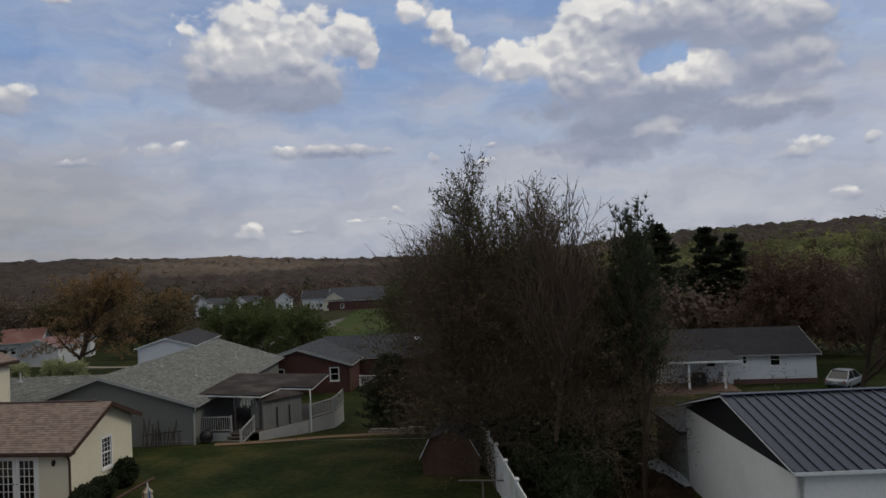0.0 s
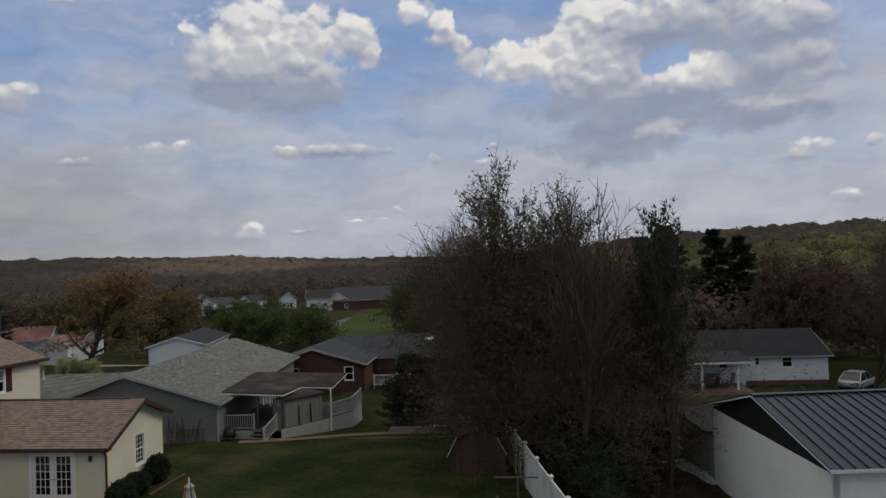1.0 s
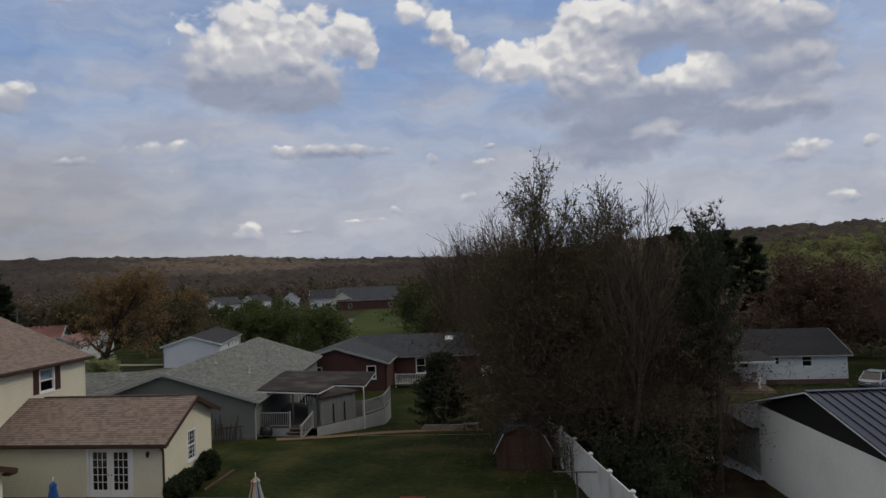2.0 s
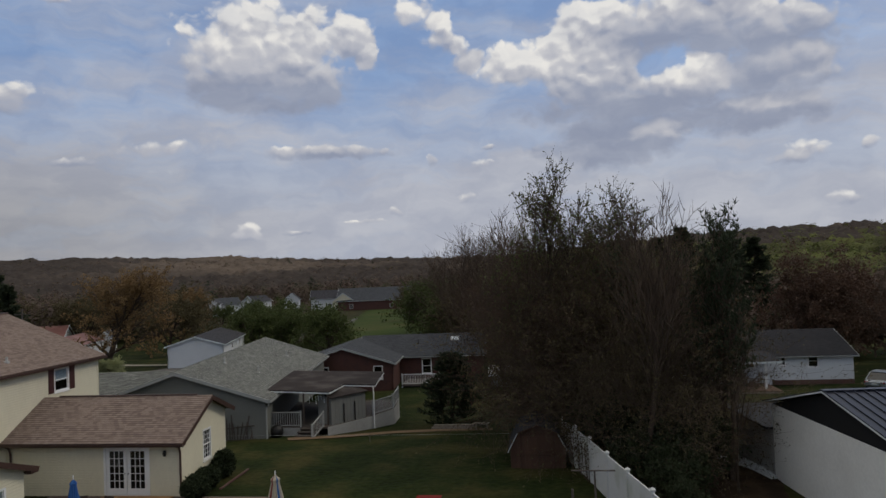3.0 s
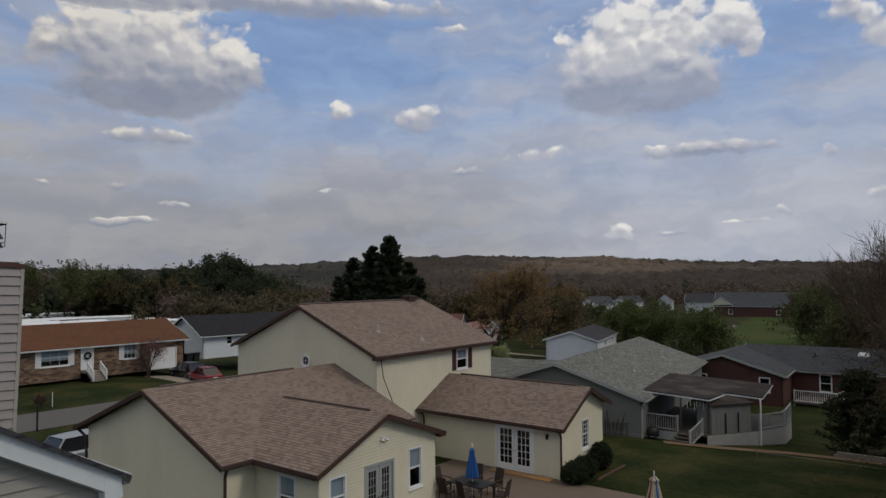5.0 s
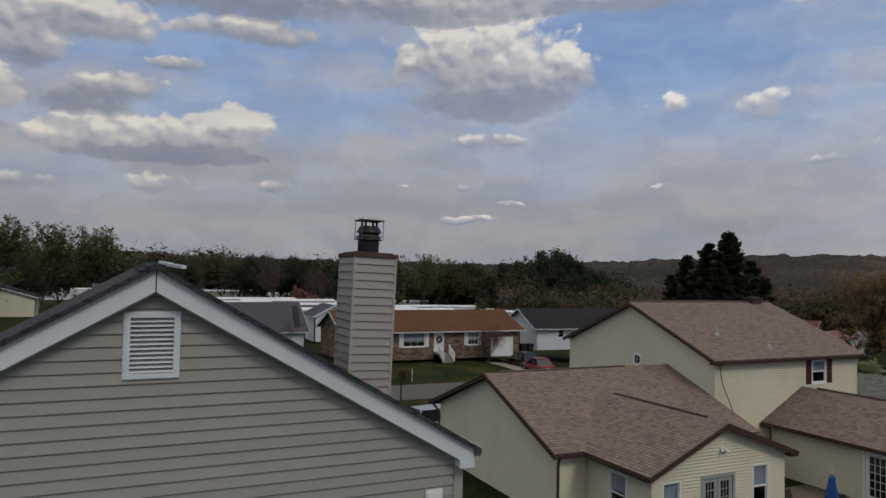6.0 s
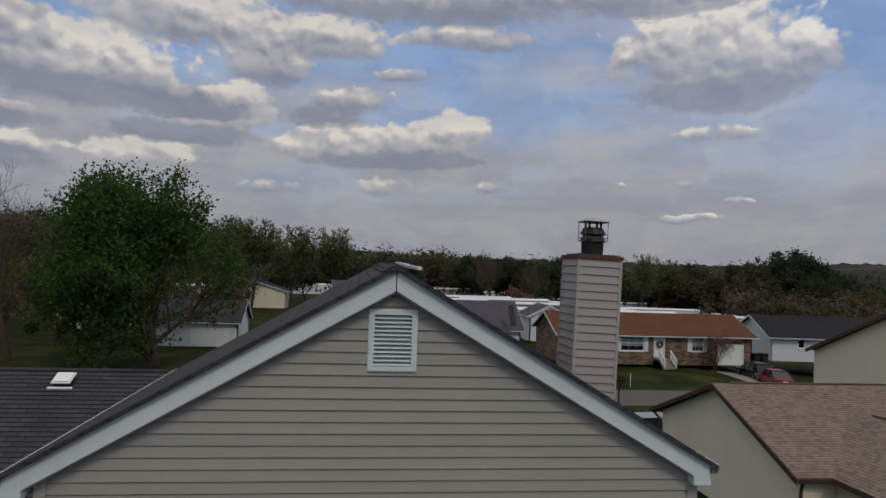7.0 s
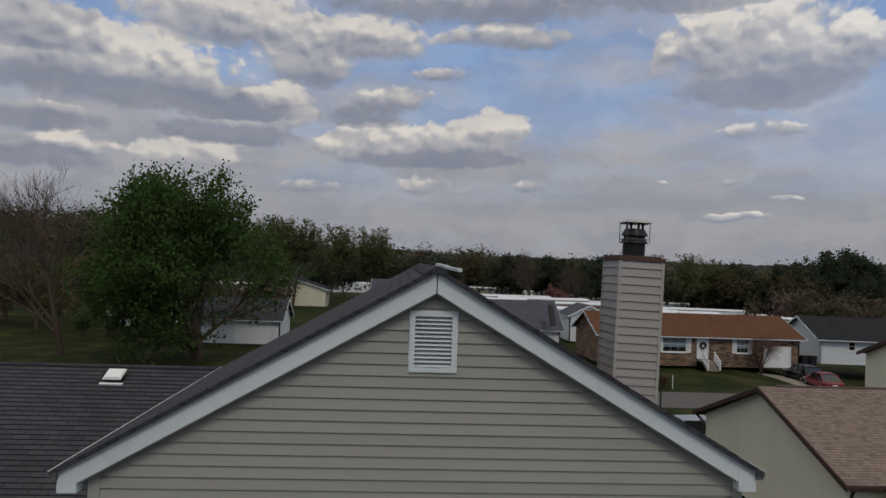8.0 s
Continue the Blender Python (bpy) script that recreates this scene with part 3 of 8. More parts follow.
def area(p):
    return abs(sum(p[i][0] * p[(i + 1) % len(p)][1] - p[(i + 1) % len(p)][0] * p[i][1] for i in range(len(p)))) / 2


def courses(outline, step, holes=(), start=None):
    """The outline's strips, bottom to top, each with its lower edge."""
    lo, hi = min(p[1] for p in outline), max(p[1] for p in outline)
    v = lo if start is None else start
    while v < hi - 1e-3:
        band = clip(clip(outline, 0, 1, v), 0, -1, -(v + step))
        if band and area(band) > 1e-4:
            for piece in cut(band, holes):
                yield v, piece
        v += step


def board(geo, O, U, W, N, piece, v0, step, low, top, gap=0.0):
    """One lapped board: its lower edge stands proud by low, its upper by top; gap: the open joint under it."""
    if gap:
        piece = clip(piece, 0, 1, v0 + gap)
    n = len(piece)
    if n < 3:
        return
    front = [O + U * u + W * v + N * (low + (top - low) * (v - v0) / step) for u, v in piece]
    back = [O + U * u + W * v + N * 0.001 for u, v in piece]
    faces = [tuple(range(n))] + [(i, n + i, n + (i + 1) % n, (i + 1) % n) for i in range(n)]
    uv = [tuple(piece)] + [tuple(piece[k % n] for k in f) for f in faces[1:]]
    geo.add(front + back, faces, uv)


def wall(parent, name, O, U, outline, material, holes=(), thick=0.14, lap=0.0, pieces=None, proud=0.016, label="", gap=0.0):
    """A wall that looks along N = U x up; u runs to the right as seen from outside. pieces: a name, to make each lap a part."""
    O, U = Vector(O), Vector(U).normalized()
    N = U.cross(UP)
    g = Geo()
    for p in cut(outline, holes):
        g.prism([O + U * u + UP * v for u, v in p], -N * thick)
    g.weld()
    w = part(name, g, material, parent, label)
    if lap and not pieces:
        g = Geo()
        for v, p in courses(outline, lap, holes):
            board(g, O, U, UP, N, p, v, lap, proud, 0.004, gap)
        tagged(part("siding_layer", g, material, w), kind="stuff")
    if lap and pieces:
        for v, p in courses(outline, lap, holes):
            b = Geo()
            board(b, O, U, UP, N, p, v, lap, proud, 0.004, gap)
            if b.f:
                part(pieces, b, material, w)
    return w


def roof(parent, pts, material, thick=0.1, step=0.145, low=0.014, name="roof", label=""):
    """A shingled plane; pts[0] to pts[1] is the eave, seen from outside left to right."""
    P = [Vector(p) for p in pts]
    U = (P[1] - P[0]).normalized()
    N = U.cross(P[-1] - P[0]).normalized()
    W = N.cross(U)
    g = Geo()
    g.prism(P, -N * thick)
    out = [((p - P[0]).dot(U), (p - P[0]).dot(W)) for p in P]
    r = part(name, g, material, parent, label)
    if step:
        g = Geo()
        for v, p in courses(out, step):
            board(g, P[0], U, W, N, p, v, step, low, 0.002)
        tagged(part("shingle_layer", g, material, r), kind="stuff")
    return r


def fascia(parent, p, q, depth, material, thick=0.03, name="fascia", label="", up=UP):
    g = Geo()
    g.beam(p, q, thick, depth, up)
    return part(name, g, material, parent, label)


def gutter(parent, p, q, out, material, r=0.065, name="gutter", label=""):
    """An open trough along p to q, out: the way it stands off the wall."""
    p, q, out = Vector(p), Vector(q), Vector(out).normalized()
    prof = [(0, 0), (0, -2 * r), (1.5 * r, -2 * r), (2 * r, -0.9 * r), (2 * r, 0), (1.85 * r, 0), (1.85 * r, -0.9 * r), (1.4 * r, -1.85 * r), (0.15 * r, -1.85 * r), (0.15 * r, 0)]
    g = Geo()
    n = len(prof)
    ring = [out * a + UP * b for a, b in prof]
    g.add([p + o for o in ring] + [q + o for o in ring], [(i, n + i, n + (i + 1) % n, (i + 1) % n) for i in range(n)] + [(0, 1, 2, 3, 4, 5, 6, 7, 8, 9), (19, 18, 17, 16, 15, 14, 13, 12, 11, 10)])
    return part(name, g, material, parent, label)


def pipe(parent, pts, r, material, name="downspout", label="", n=8):
    g = Geo()
    g.tube(pts, r, n)
    return part(name, g, material, parent, label)


def window(parent, O, U, rect, frame="white", cols=1, rows=2, blind=0.0, sash=True, casing=0.08, name="window", label="", shutters=None, bars=0.02, glazing="glass"):
    """A window in a wall's hole: frame with depth, one pane of glass per sash, bars, a sill; shutters: their material."""
    O, U = Vector(O), Vector(U).normalized()
    N = U.cross(UP)
    u0, v0, u1, v1 = rect
    at = lambda u, v, d: O + U * u + UP * v + N * d
    g = Geo()

    c = casing
    for ua, va, ub, vb in ((u0 - c, v0 - c, u1 + c, v0), (u0 - c, v1, u1 + c, v1 + c), (u0 - c, v0, u0, v1), (u1, v0, u1 + c, v1)):
        g.prism([at(ua, va, 0.03), at(ub, va, 0.03), at(ub, vb, 0.03), at(ua, vb, 0.03)], -N * 0.13)
    vm = (v0 + v1) / 2
    if sash:
        g.prism([at(u0, vm - 0.025, 0.0), at(u1, vm - 0.025, 0.0), at(u1, vm + 0.025, 0.0), at(u0, vm + 0.025, 0.0)], -N * 0.06)
    for s in (0.03,):
        for ua, va, ub, vb in ((u0, v0, u1, v0 + s), (u0, v1 - s, u1, v1), (u0, v0 + s, u0 + s, v1 - s), (u1 - s, v0 + s, u1, v1 - s)):
            g.prism([at(ua, va, -0.015), at(ub, va, -0.015), at(ub, vb, -0.015), at(ua, vb, -0.015)], -N * 0.05)
    w = part(name, g, M[frame], parent, label)
    uprights = [u0 + (u1 - u0) * i / cols for i in range(1, cols)]
    levels = [v0 + (v1 - v0) * i / rows for i in range(1, rows)]
    for ua, va, ub, vb in [(u - bars / 2, v0, u + bars / 2, v1) for u in uprights] + [(u0, v - bars / 2, u1, v + bars / 2) for v in levels if not (sash and abs(v - vm) < 0.04)]:
        g = Geo()
        g.prism([at(ua, va, -0.02), at(ub, va, -0.02), at(ub, vb, -0.02), at(ua, vb, -0.02)], -N * 0.02)
        part("glazing_bar", g, M[frame], w)
    for va, vb in (((v0, vm), (vm, v1)) if sash else ((v0, v1),)):
        p = Geo()
        p.prism([at(u0, va, -0.045), at(u1, va, -0.045), at(u1, vb, -0.045), at(u0, vb, -0.045)], -N * 0.006)
        part("pane", p, M["glass_clear" if blind and vb > v1 - (v1 - v0) * blind + 0.05 else glazing], w)
    if blind:
        p = Geo()
        p.prism([at(u0, v1 - (v1 - v0) * blind, -0.08), at(u1, v1 - (v1 - v0) * blind, -0.08), at(u1, v1, -0.08), at(u0, v1, -0.08)], -N * 0.01)
        part("blind", p, M["blind"], w, "pale lowered window blind")
    s = Geo()
    s.prism([at(u0 - c - 0.03, v0 - c - 0.04, 0.0), at(u1 + c + 0.03, v0 - c - 0.04, 0.0), at(u1 + c + 0.03, v0 - c, 0.0), at(u0 - c - 0.03, v0 - c, 0.0)], N * 0.07)
    part("sill", s, M[frame], w)
    if shutters:
        for ua, ub in ((u0 - c - 0.42, u0 - c - 0.02), (u1 + c + 0.02, u1 + c + 0.42)):
            h = Geo()
            h.prism([at(ua, v0 - c, 0.02), at(ub, v0 - c, 0.02), at(ub, v1 + c, 0.02), at(ua, v1 + c, 0.02)], N * 0.02)
            k = v0 - c + 0.06
            while k < v1 + c - 0.08:
                h.prism([at(ua + 0.04, k, 0.04), at(ub - 0.04, k, 0.04), at(ub - 0.04, k + 0.035, 0.05), at(ua + 0.04, k + 0.035, 0.05)], N * 0.008)
                k += 0.06
            part("shutter", h, M[shutters], w, "louvred shutter")
    return w


def panel_door(parent, O, U, rect, material="white", glazed=False, name="door", label="", leaves=1, cols=3, rows=5):
    """A door leaf or a pair with frame, raised panels or a glazed grid, and a knob."""
    O, U = Vector(O), Vector(U).normalized()
    N = U.cross(UP)
    u0, v0, u1, v1 = rect
    at = lambda u, v, d: O + U * u + UP * v + N * d
    slab = lambda g, a, b, d, t: g.prism([at(a[0], a[1], d), at(b[0], a[1], d), at(b[0], b[1], d), at(a[0], b[1], d)], N * t)
    g = Geo()
    c = 0.1
    for a, b in (((u0 - c, v0), (u0, v1 + c)), ((u1, v0), (u1 + c, v1 + c)), ((u0, v1), (u1, v1 + c)), ((u0, v0 - 0.04), (u1, v0))):
        slab(g, a, b, -0.1, 0.135)
    d = part(name, g, M[material], parent, label)
    w = (u1 - u0) / leaves
    for i in range(leaves):
        a, b = u0 + i * w + 0.012, u0 + (i + 1) * w - 0.012
        lg = Geo()
        if glazed:
            st = 0.15
            gu0, gu1, gv0, gv1 = a + st, b - st, v0 + 0.28, v1 - 0.16
            for p, q in (((a, v0 + 0.02), (gu0, v1 - 0.01)), ((gu1, v0 + 0.02), (b, v1 - 0.01)), ((gu0, v0 + 0.02), (gu1, gv0)), ((gu0, gv1), (gu1, v1 - 0.01))):
                slab(lg, p, q, -0.06, 0.05)
            for k in range(1, cols):
                u = gu0 + (gu1 - gu0) * k / cols
                slab(lg, (u - 0.012, gv0), (u + 0.012, gv1), -0.05, 0.035)
            for k in range(1, rows):
                v = gv0 + (gv1 - gv0) * k / rows
                slab(lg, (gu0, v - 0.012), (gu1, v + 0.012), -0.05, 0.03)
            lf = part("leaf", lg, M[material], d)
            pg = Geo()
            slab(pg, (gu0, gv0), (gu1, gv1), -0.04, 0.006)
            part("pane", pg, M["glass"], d)
        else:
            slab(lg, (a, v0 + 0.02), (b, v1 - 0.01), -0.06, 0.04)
            for (pa, pb), (qa, qb) in (((0.15, 0.12), (0.46, 0.45)), ((0.54, 0.12), (0.85, 0.45)), ((0.15, 0.52), (0.46, 0.9)), ((0.54, 0.52), (0.85, 0.9))):
                slab(lg, (a + pa * (b - a), v0 + pb * (v1 - v0)), (a + qa * (b - a), v0 + qb * (v1 - v0)), -0.02, 0.014)
            part("leaf", lg, M[material], d)
        k = Geo()
        ku = b - 0.07 if i == 0 or leaves == 1 else a + 0.07
        k.lathe([(0.0, -0.03), (0.025, -0.02), (0.03, 0.0), (0.025, 0.02), (0.0, 0.03)], at(ku, (v0 + v1) / 2 - 0.1, 0.03), 8)
        part("knob", k, M["dark_metal"], d, "dark door knob")
    return d


def railing(parent, p, q, h=0.95, gap=0.13, material="white", posts=True):
    """A rail with balusters from p to q along the floor."""
    p, q = Vector(p), Vector(q)
    for z, name, hh in ((h, "top_rail", 0.06), (0.12, "bottom_rail", 0.05)):
        g = Geo()
        g.beam(p + UP * z, q + UP * z, 0.07, hh)
        part(name, g, M[material], parent)
    n = max(2, int((q - p).length / gap))
    for i in range(n + 1):
        b = p + (q - p) * i / n
        end = i in (0, n)
        g = Geo()
        s = 0.05 if end and posts else 0.017
        top = h + 0.1 if end and posts else h
        g.box((b.x - s, b.y - s, b.z + (0 if end else 0.1)), (b.x + s, b.y + s, b.z + top))
        part("post" if end and posts else "baluster", g, M[material], parent)

# ---- ground ----
def smooth(a, b, x):
    t = min(1.0, max(0.0, (x - a) / (b - a)))
    return t * t * (3 - 2 * t)


def height(x, y):
    """The lie of the land: level by the houses, falling to the valley north, hills all round."""
    r = math.hypot(x + 5, y)
    az = math.degrees(math.atan2(-(x + 5), y))
    z = -1.9 * smooth(30, 58, y) - 2.3 * smooth(66, 115, y)
    near = smooth(20, -20, az) * smooth(-110, -60, az)
    swell = 1 + 0.16 * noise.noise((x / 420, y / 420, 0.3)) + 0.10 * noise.noise((x / 150, y / 150, 4.1))
    far = 37 * smooth(420, 1150, r) * (0.52 + 0.56 * math.exp(-((az - 34) / 20) ** 2) + 0.15 * math.exp(-((az - 105) / 25) ** 2))
    close = 26 * smooth(230, 640, r)
    z += 17 * smooth(170, 420, r) * smooth(98, 116, az) * smooth(178, 165, az)
    z += (far * (1 - near) + max(far * 0.6, close) * near) * swell
    return z + 0.05 * noise.noise((x / 6, y / 6, 0)) * smooth(8, 30, r)


def ground_sheet():
    g = Geo()
    na, radii = 288, [0.0] + [3 * 1.075 ** k for k in range(101)]
    g.v.append((-5, 0, height(-5, 0)))
    g.f, g.uv = [], []
    for r in radii[1:]:
        for k in range(na):
            a = 2 * math.pi * k / na
            x, y = -5 + r * math.cos(a), r * math.sin(a)
            g.v.append((x, y, height(x, y)))
    for k in range(na):
        g.f.append((0, 1 + k, 1 + (k + 1) % na))
    for i in range(len(radii) - 2):
        o = 1 + i * na
        for k in range(na):
            g.f.append((o + k, o + na + k, o + na + (k + 1) % na, o + (k + 1) % na))
    return single("ground", g, M["grass"], "rolling green spring lawn and fields", "ground", kind="structure", uv=False, smooth=True)


ground_sheet()


def strip(name, line, width, material, label, category, lift=0.02, kind="structure", step=3.0):
    """A thin sheet laid along a line over the ground."""
    pts = []
    for a, b in zip(line[:-1], line[1:]):
        a, b = Vector((*a, 0)), Vector((*b, 0))
        n = max(1, int((b - a).length / step))
        pts += [a + (b - a) * i / n for i in range(n)]
    pts.append(Vector((*line[-1], 0)))
    g = Geo()
    m = 5
    for i, p in enumerate(pts):
        d = (pts[min(i + 1, len(pts) - 1)] - pts[max(i - 1, 0)]).normalized()
        s = Vector((d.y, -d.x, 0))
        for j in range(m):
            q = p + s * width * (j / (m - 1) - 0.5) * (1 + (0.12 * noise.noise((p.x / 3, p.y / 3, j * 0.0)) if name != "road" else 0))
            g.v.append((q.x, q.y, height(q.x, q.y) + lift))
    for i in range(len(pts) - 1):
        for j in range(m - 1):
            g.add([], [])
            g.f.append((i * m + j, i * m + j + 1, (i + 1) * m + j + 1, (i + 1) * m + j))
            g.uv.append(None)
    return single(name, g, material, label, category, kind=kind)


strip("road", [(-55, -260), (-55, -40), (-55.5, 60), (-58, 300)], 6.2, M["asphalt"], "worn grey asphalt street between the houses", "road")
strip("driveway", [(-58, 38.6), (-71.6, 38.6)], 5.6, M["concrete"], "pale concrete driveway with parked cars", "driveway", lift=0.03)
strip("path", [(-20.5, 41.2), (-17.6, 42.4), (-14.5, 44.2), (-11.5, 45.2), (-8, 45.4)], 1.1, M["dirt"], "narrow worn dirt path across the lawn", "path", lift=0.05)
strip("meadow", [(-22, 128), (-44, 250)], 46, M["field"], "fresh green meadow in the valley", "meadow", lift=0.12)
strip("track", [(-110, 118), (-72, 103), (-48, 99), (-30, 102)], 2.6, M["concrete"], "pale gravel lane across the meadow", "lane", lift=0.05)

# ---- cream two-storey house ----
X, Y = Vector((1, 0, 0)), Vector((0, 1, 0))


def cream_house():
    h = thing("house", (-30, 24, 0), "cream vinyl-sided two-storey house with brown shingle roofs", "house")
    s, lap = M["yellow"], 0.115
    # two-storey block
    wall(h, "wall", (-29.15, 25.2, 0), Y, [(0, 0), (10.1, 0), (10.1, 5.45), (0, 5.45)], s, [(6.65, 4.1, 7.75, 5.3)], lap=lap, proud=0.045, gap=0.026)
    wall(h, "wall", (-40.7, 25.2, 0), X, [(0, 0), (11.55, 0), (11.55, 5.45), (5.78, 7.83), (0, 5.45)], s, [(5.98, 4.66, 6.43, 5.2)], lap=lap, proud=0.045, gap=0.026)
    wall(h, "wall", (-29.15, 35.3, 0), -X, [(0, 0), (11.55, 0), (11.55, 5.45), (5.78, 7.83), (0, 5.45)], s, lap=lap, proud=0.045, gap=0.026)
    wall(h, "wall", (-40.7, 35.3, 0), -Y, [(0, 0), (10.1, 0), (10.1, 5.45), (0, 5.45)], s)
    roof(h, [(-28.85, 24.9, 5.52), (-28.85, 35.7, 5.52), (-34.92, 35.7, 8.0), (-34.92, 24.9, 8.0)], M["roof_brown"])
    roof(h, [(-41.0, 35.7, 5.52), (-41.0, 24.9, 5.52), (-34.92, 24.9, 8.0), (-34.92, 35.7, 8.0)], M["roof_brown"])
    for y in (24.88, 35.72):
        for x in (-28.83, -41.02):
            fascia(h, (x, y, 5.40), (-34.92, y, 7.90), 0.17, M["brown_trim"], name="rake_board")
    gutter(h, (-28.87, 24.9, 5.48), (-28.87, 35.7, 5.48), X, M["brown_trim"])
    g = Geo()
    g.box((-29.2, 25.12, 5.3), (-28.8, 25.4, 5.42))
    g.box((-29.2, 24.9, 5.3), (-28.85, 25.15, 5.42))
    part("soffit", g, M["brown_trim"], h)
    g = Geo()
    g.tube([(-34.92, 24.95, 8.02), (-34.92, 35.7, 8.02)], 0.07, 6)
    part("ridge_cap", g, M["brown_trim"], h)
    for x, y in ((-29.15, 25.2), (-29.15, 35.3)):
        g = Geo()
        g.box((x - 0.08, y - 0.025, 0), (x + 0.025, y + 0.08, 5.4))
        part("corner_post", g, M["yellow"], h)
    window(h, (-29.15, 25.2, 0), Y, (6.72, 4.17, 7.68, 5.23), cols=1, rows=2, blind=0.5, shutters="maroon")
    # small round window in the gable
    g, O = Geo(), Vector((-34.5, 25.2, 4.92))
    ring = [(0.26, 0.02), (0.38, 0.02), (0.40, 0.05), (0.38, 0.07), (0.27, 0.07), (0.24, 0.04)]
    n = 8
    for k in range(n):
        a, b = (math.pi * 2 * (j + 0.5) / n for j in (k, k + 1))
        q = [O + Vector((r * math.cos(t), -d, r * math.sin(t))) for t in (a, b) for r, d in ring]
        g.add(q, [(i, (i + 1) % 6, 6 + (i + 1) % 6, 6 + i) for i in range(6)])
    g.box((O.x - 0.012, 25.15, O.z - 0.26), (O.x + 0.012, 25.18, O.z + 0.26))
    g.box((O.x - 0.26, 25.15, O.z - 0.012), (O.x + 0.26, 25.18, O.z + 0.012))
    w = part("round_window", g, M["white"], h, "white octagonal accent window")
    g = Geo()
    g.prism([O + Vector((0.26 * math.cos(math.pi * 2 * k / 12), 0.02, 0.26 * math.sin(math.pi * 2 * k / 12))) for k in range(12)], Vector((0, 0.01, 0)))
    part("pane", g, M["glass"], w)
    for x, y, hh in ((-31.2, 27.45, 0.42), (-29.9, 29.65, 0.26)):
        z = 5.52 + (-28.85 - x) * 0.4086
        g = Geo()
        g.lathe([(0.14, -0.05), (0.13, 0.06), (0.055, 0.09), (0.055, hh), (0.0, hh)], (x, y, z), 10)
        part("vent_pipe", g, M["skirt"], h, "pale plumbing vent pipe")
    g = Geo()
    g.box((-35.25, 34.0, 7.9), (-34.6, 34.7, 8.2))
    g.box((-35.35, 33.9, 8.2), (-34.5, 34.8, 8.25))
    g.box((-35.15, 34.1, 8.25), (-34.7, 34.6, 8.32))
    part("flue_cap", g, M["brown_trim"], h, "brown metal flue cap")
    pipe(h, [(-28.95, 25.3, 5.3), (-28.98, 25.5, 4.4), (-28.9, 25.9, 3.5), (-28.95, 26.3, 2.8), (-28.98, 26.4, 2.2)], 0.022, M["black_siding"], "cable", "black cable hanging down the siding", 6)
    # wing with the glazed doors
    wall(h, "wall", (-29.15, 28.6, 0), X, [(0, 0), (8.45, 0), (8.45, 2.45), (0, 2.45)], s, [(4.85, 0.05, 7.05, 2.26)], lap=lap, proud=0.045, gap=0.026)
    wall(h, "wall", (-20.7, 28.6, 0), Y, [(0, 0), (4.5, 0), (4.5, 3.0), (2.54, 3.88), (0, 2.45)], s, [(2.15, 0.98, 2.93, 2.4)], lap=lap, proud=0.045, gap=0.026)
    wall(h, "wall", (-20.7, 33.1, 0), -X, [(0, 0), (8.45, 0), (8.45, 3.0), (0, 3.0)], s)
    roof(h, [(-29.15, 28.22, 2.44), (-20.35, 28.22, 2.44), (-20.35, 31.14, 4.0), (-29.15, 31.14, 4.0)], M["roof_brown"])
    roof(h, [(-20.35, 33.45, 3.0), (-29.15, 33.45, 3.0), (-29.15, 31.14, 4.0), (-20.35, 31.14, 4.0)], M["roof_brown"])
    fascia(h, (-20.33, 28.2, 2.33), (-20.33, 31.14, 3.89), 0.17, M["brown_trim"], name="rake_board")
    fascia(h, (-20.33, 33.47, 2.88), (-20.33, 31.14, 3.89), 0.2, M["brown_trim"], name="rake_board")
    gutter(h, (-29.15, 28.24, 2.42), (-20.35, 28.24, 2.42), -Y, M["brown_trim"])
    g = Geo()
    g.tube([(-28.3, 31.14, 4.03), (-21.1, 31.14, 4.03)], 0.05, 6)
    part("ridge_cap", g, M["brown_trim"], h)
    g = Geo()
    g.box((-20.7, 28.3, 2.28), (-20.4, 28.62, 2.36))
    part("soffit", g, M["brown_trim"], h)
    pipe(h, [(-20.62, 28.2, 2.32), (-20.62, 28.45, 2.2), (-20.62, 28.53, 2.0), (-20.62, 28.53, 0.1)], 0.05, M["brown_trim"])
    pipe(h, [(-28.85, 28.2, 2.32), (-28.85, 28.45, 2.15), (-28.85, 28.53, 1.9), (-28.85, 28.53, 0.1)], 0.045, M["brown_trim"])
    panel_door(h, (-29.15, 28.6, 0), X, (4.95, 0.08, 6.95, 2.17), glazed=True, leaves=2, name="french_door", label="white double door with small glass panes", cols=3, rows=5)
    window(h, (-20.7, 28.6, 0), Y, (2.2, 1.03, 2.88, 2.35), cols=3, rows=6)
    g = Geo()
    g.lathe([(0.0, -0.16), (0.05, -0.14), (0.075, 0.0), (0.06, 0.06), (0.0, 0.12)], (-21.35, 28.5, 1.95), 8)
    g.box((-21.4, 28.5, 1.9), (-21.3, 28.58, 2.05))
    part("wall_lamp", g, M["dark_metal"], h, "small dark lantern beside the door")
    # garage block
    wall(h, "wall", (-37.45, 14.9, 0), X, [(0, 0), (10.55, 0), (10.55, 2.75), (5.25, 4.83), (0, 2.75)], s, lap=lap, proud=0.045, gap=0.026)
    wall(h, "wall", (-26.9, 14.9, 0), Y, [(0, 0), (10.3, 0), (10.3, 2.75), (0, 2.75)], s, [(8.4, 0.1, 9.4, 2.15)], lap=lap, proud=0.045, gap=0.026)
    wall(h, "wall", (-37.45, 25.2, 0), -Y, [(0, 0), (10.3, 0), (10.3, 2.75), (0, 2.75)], s)
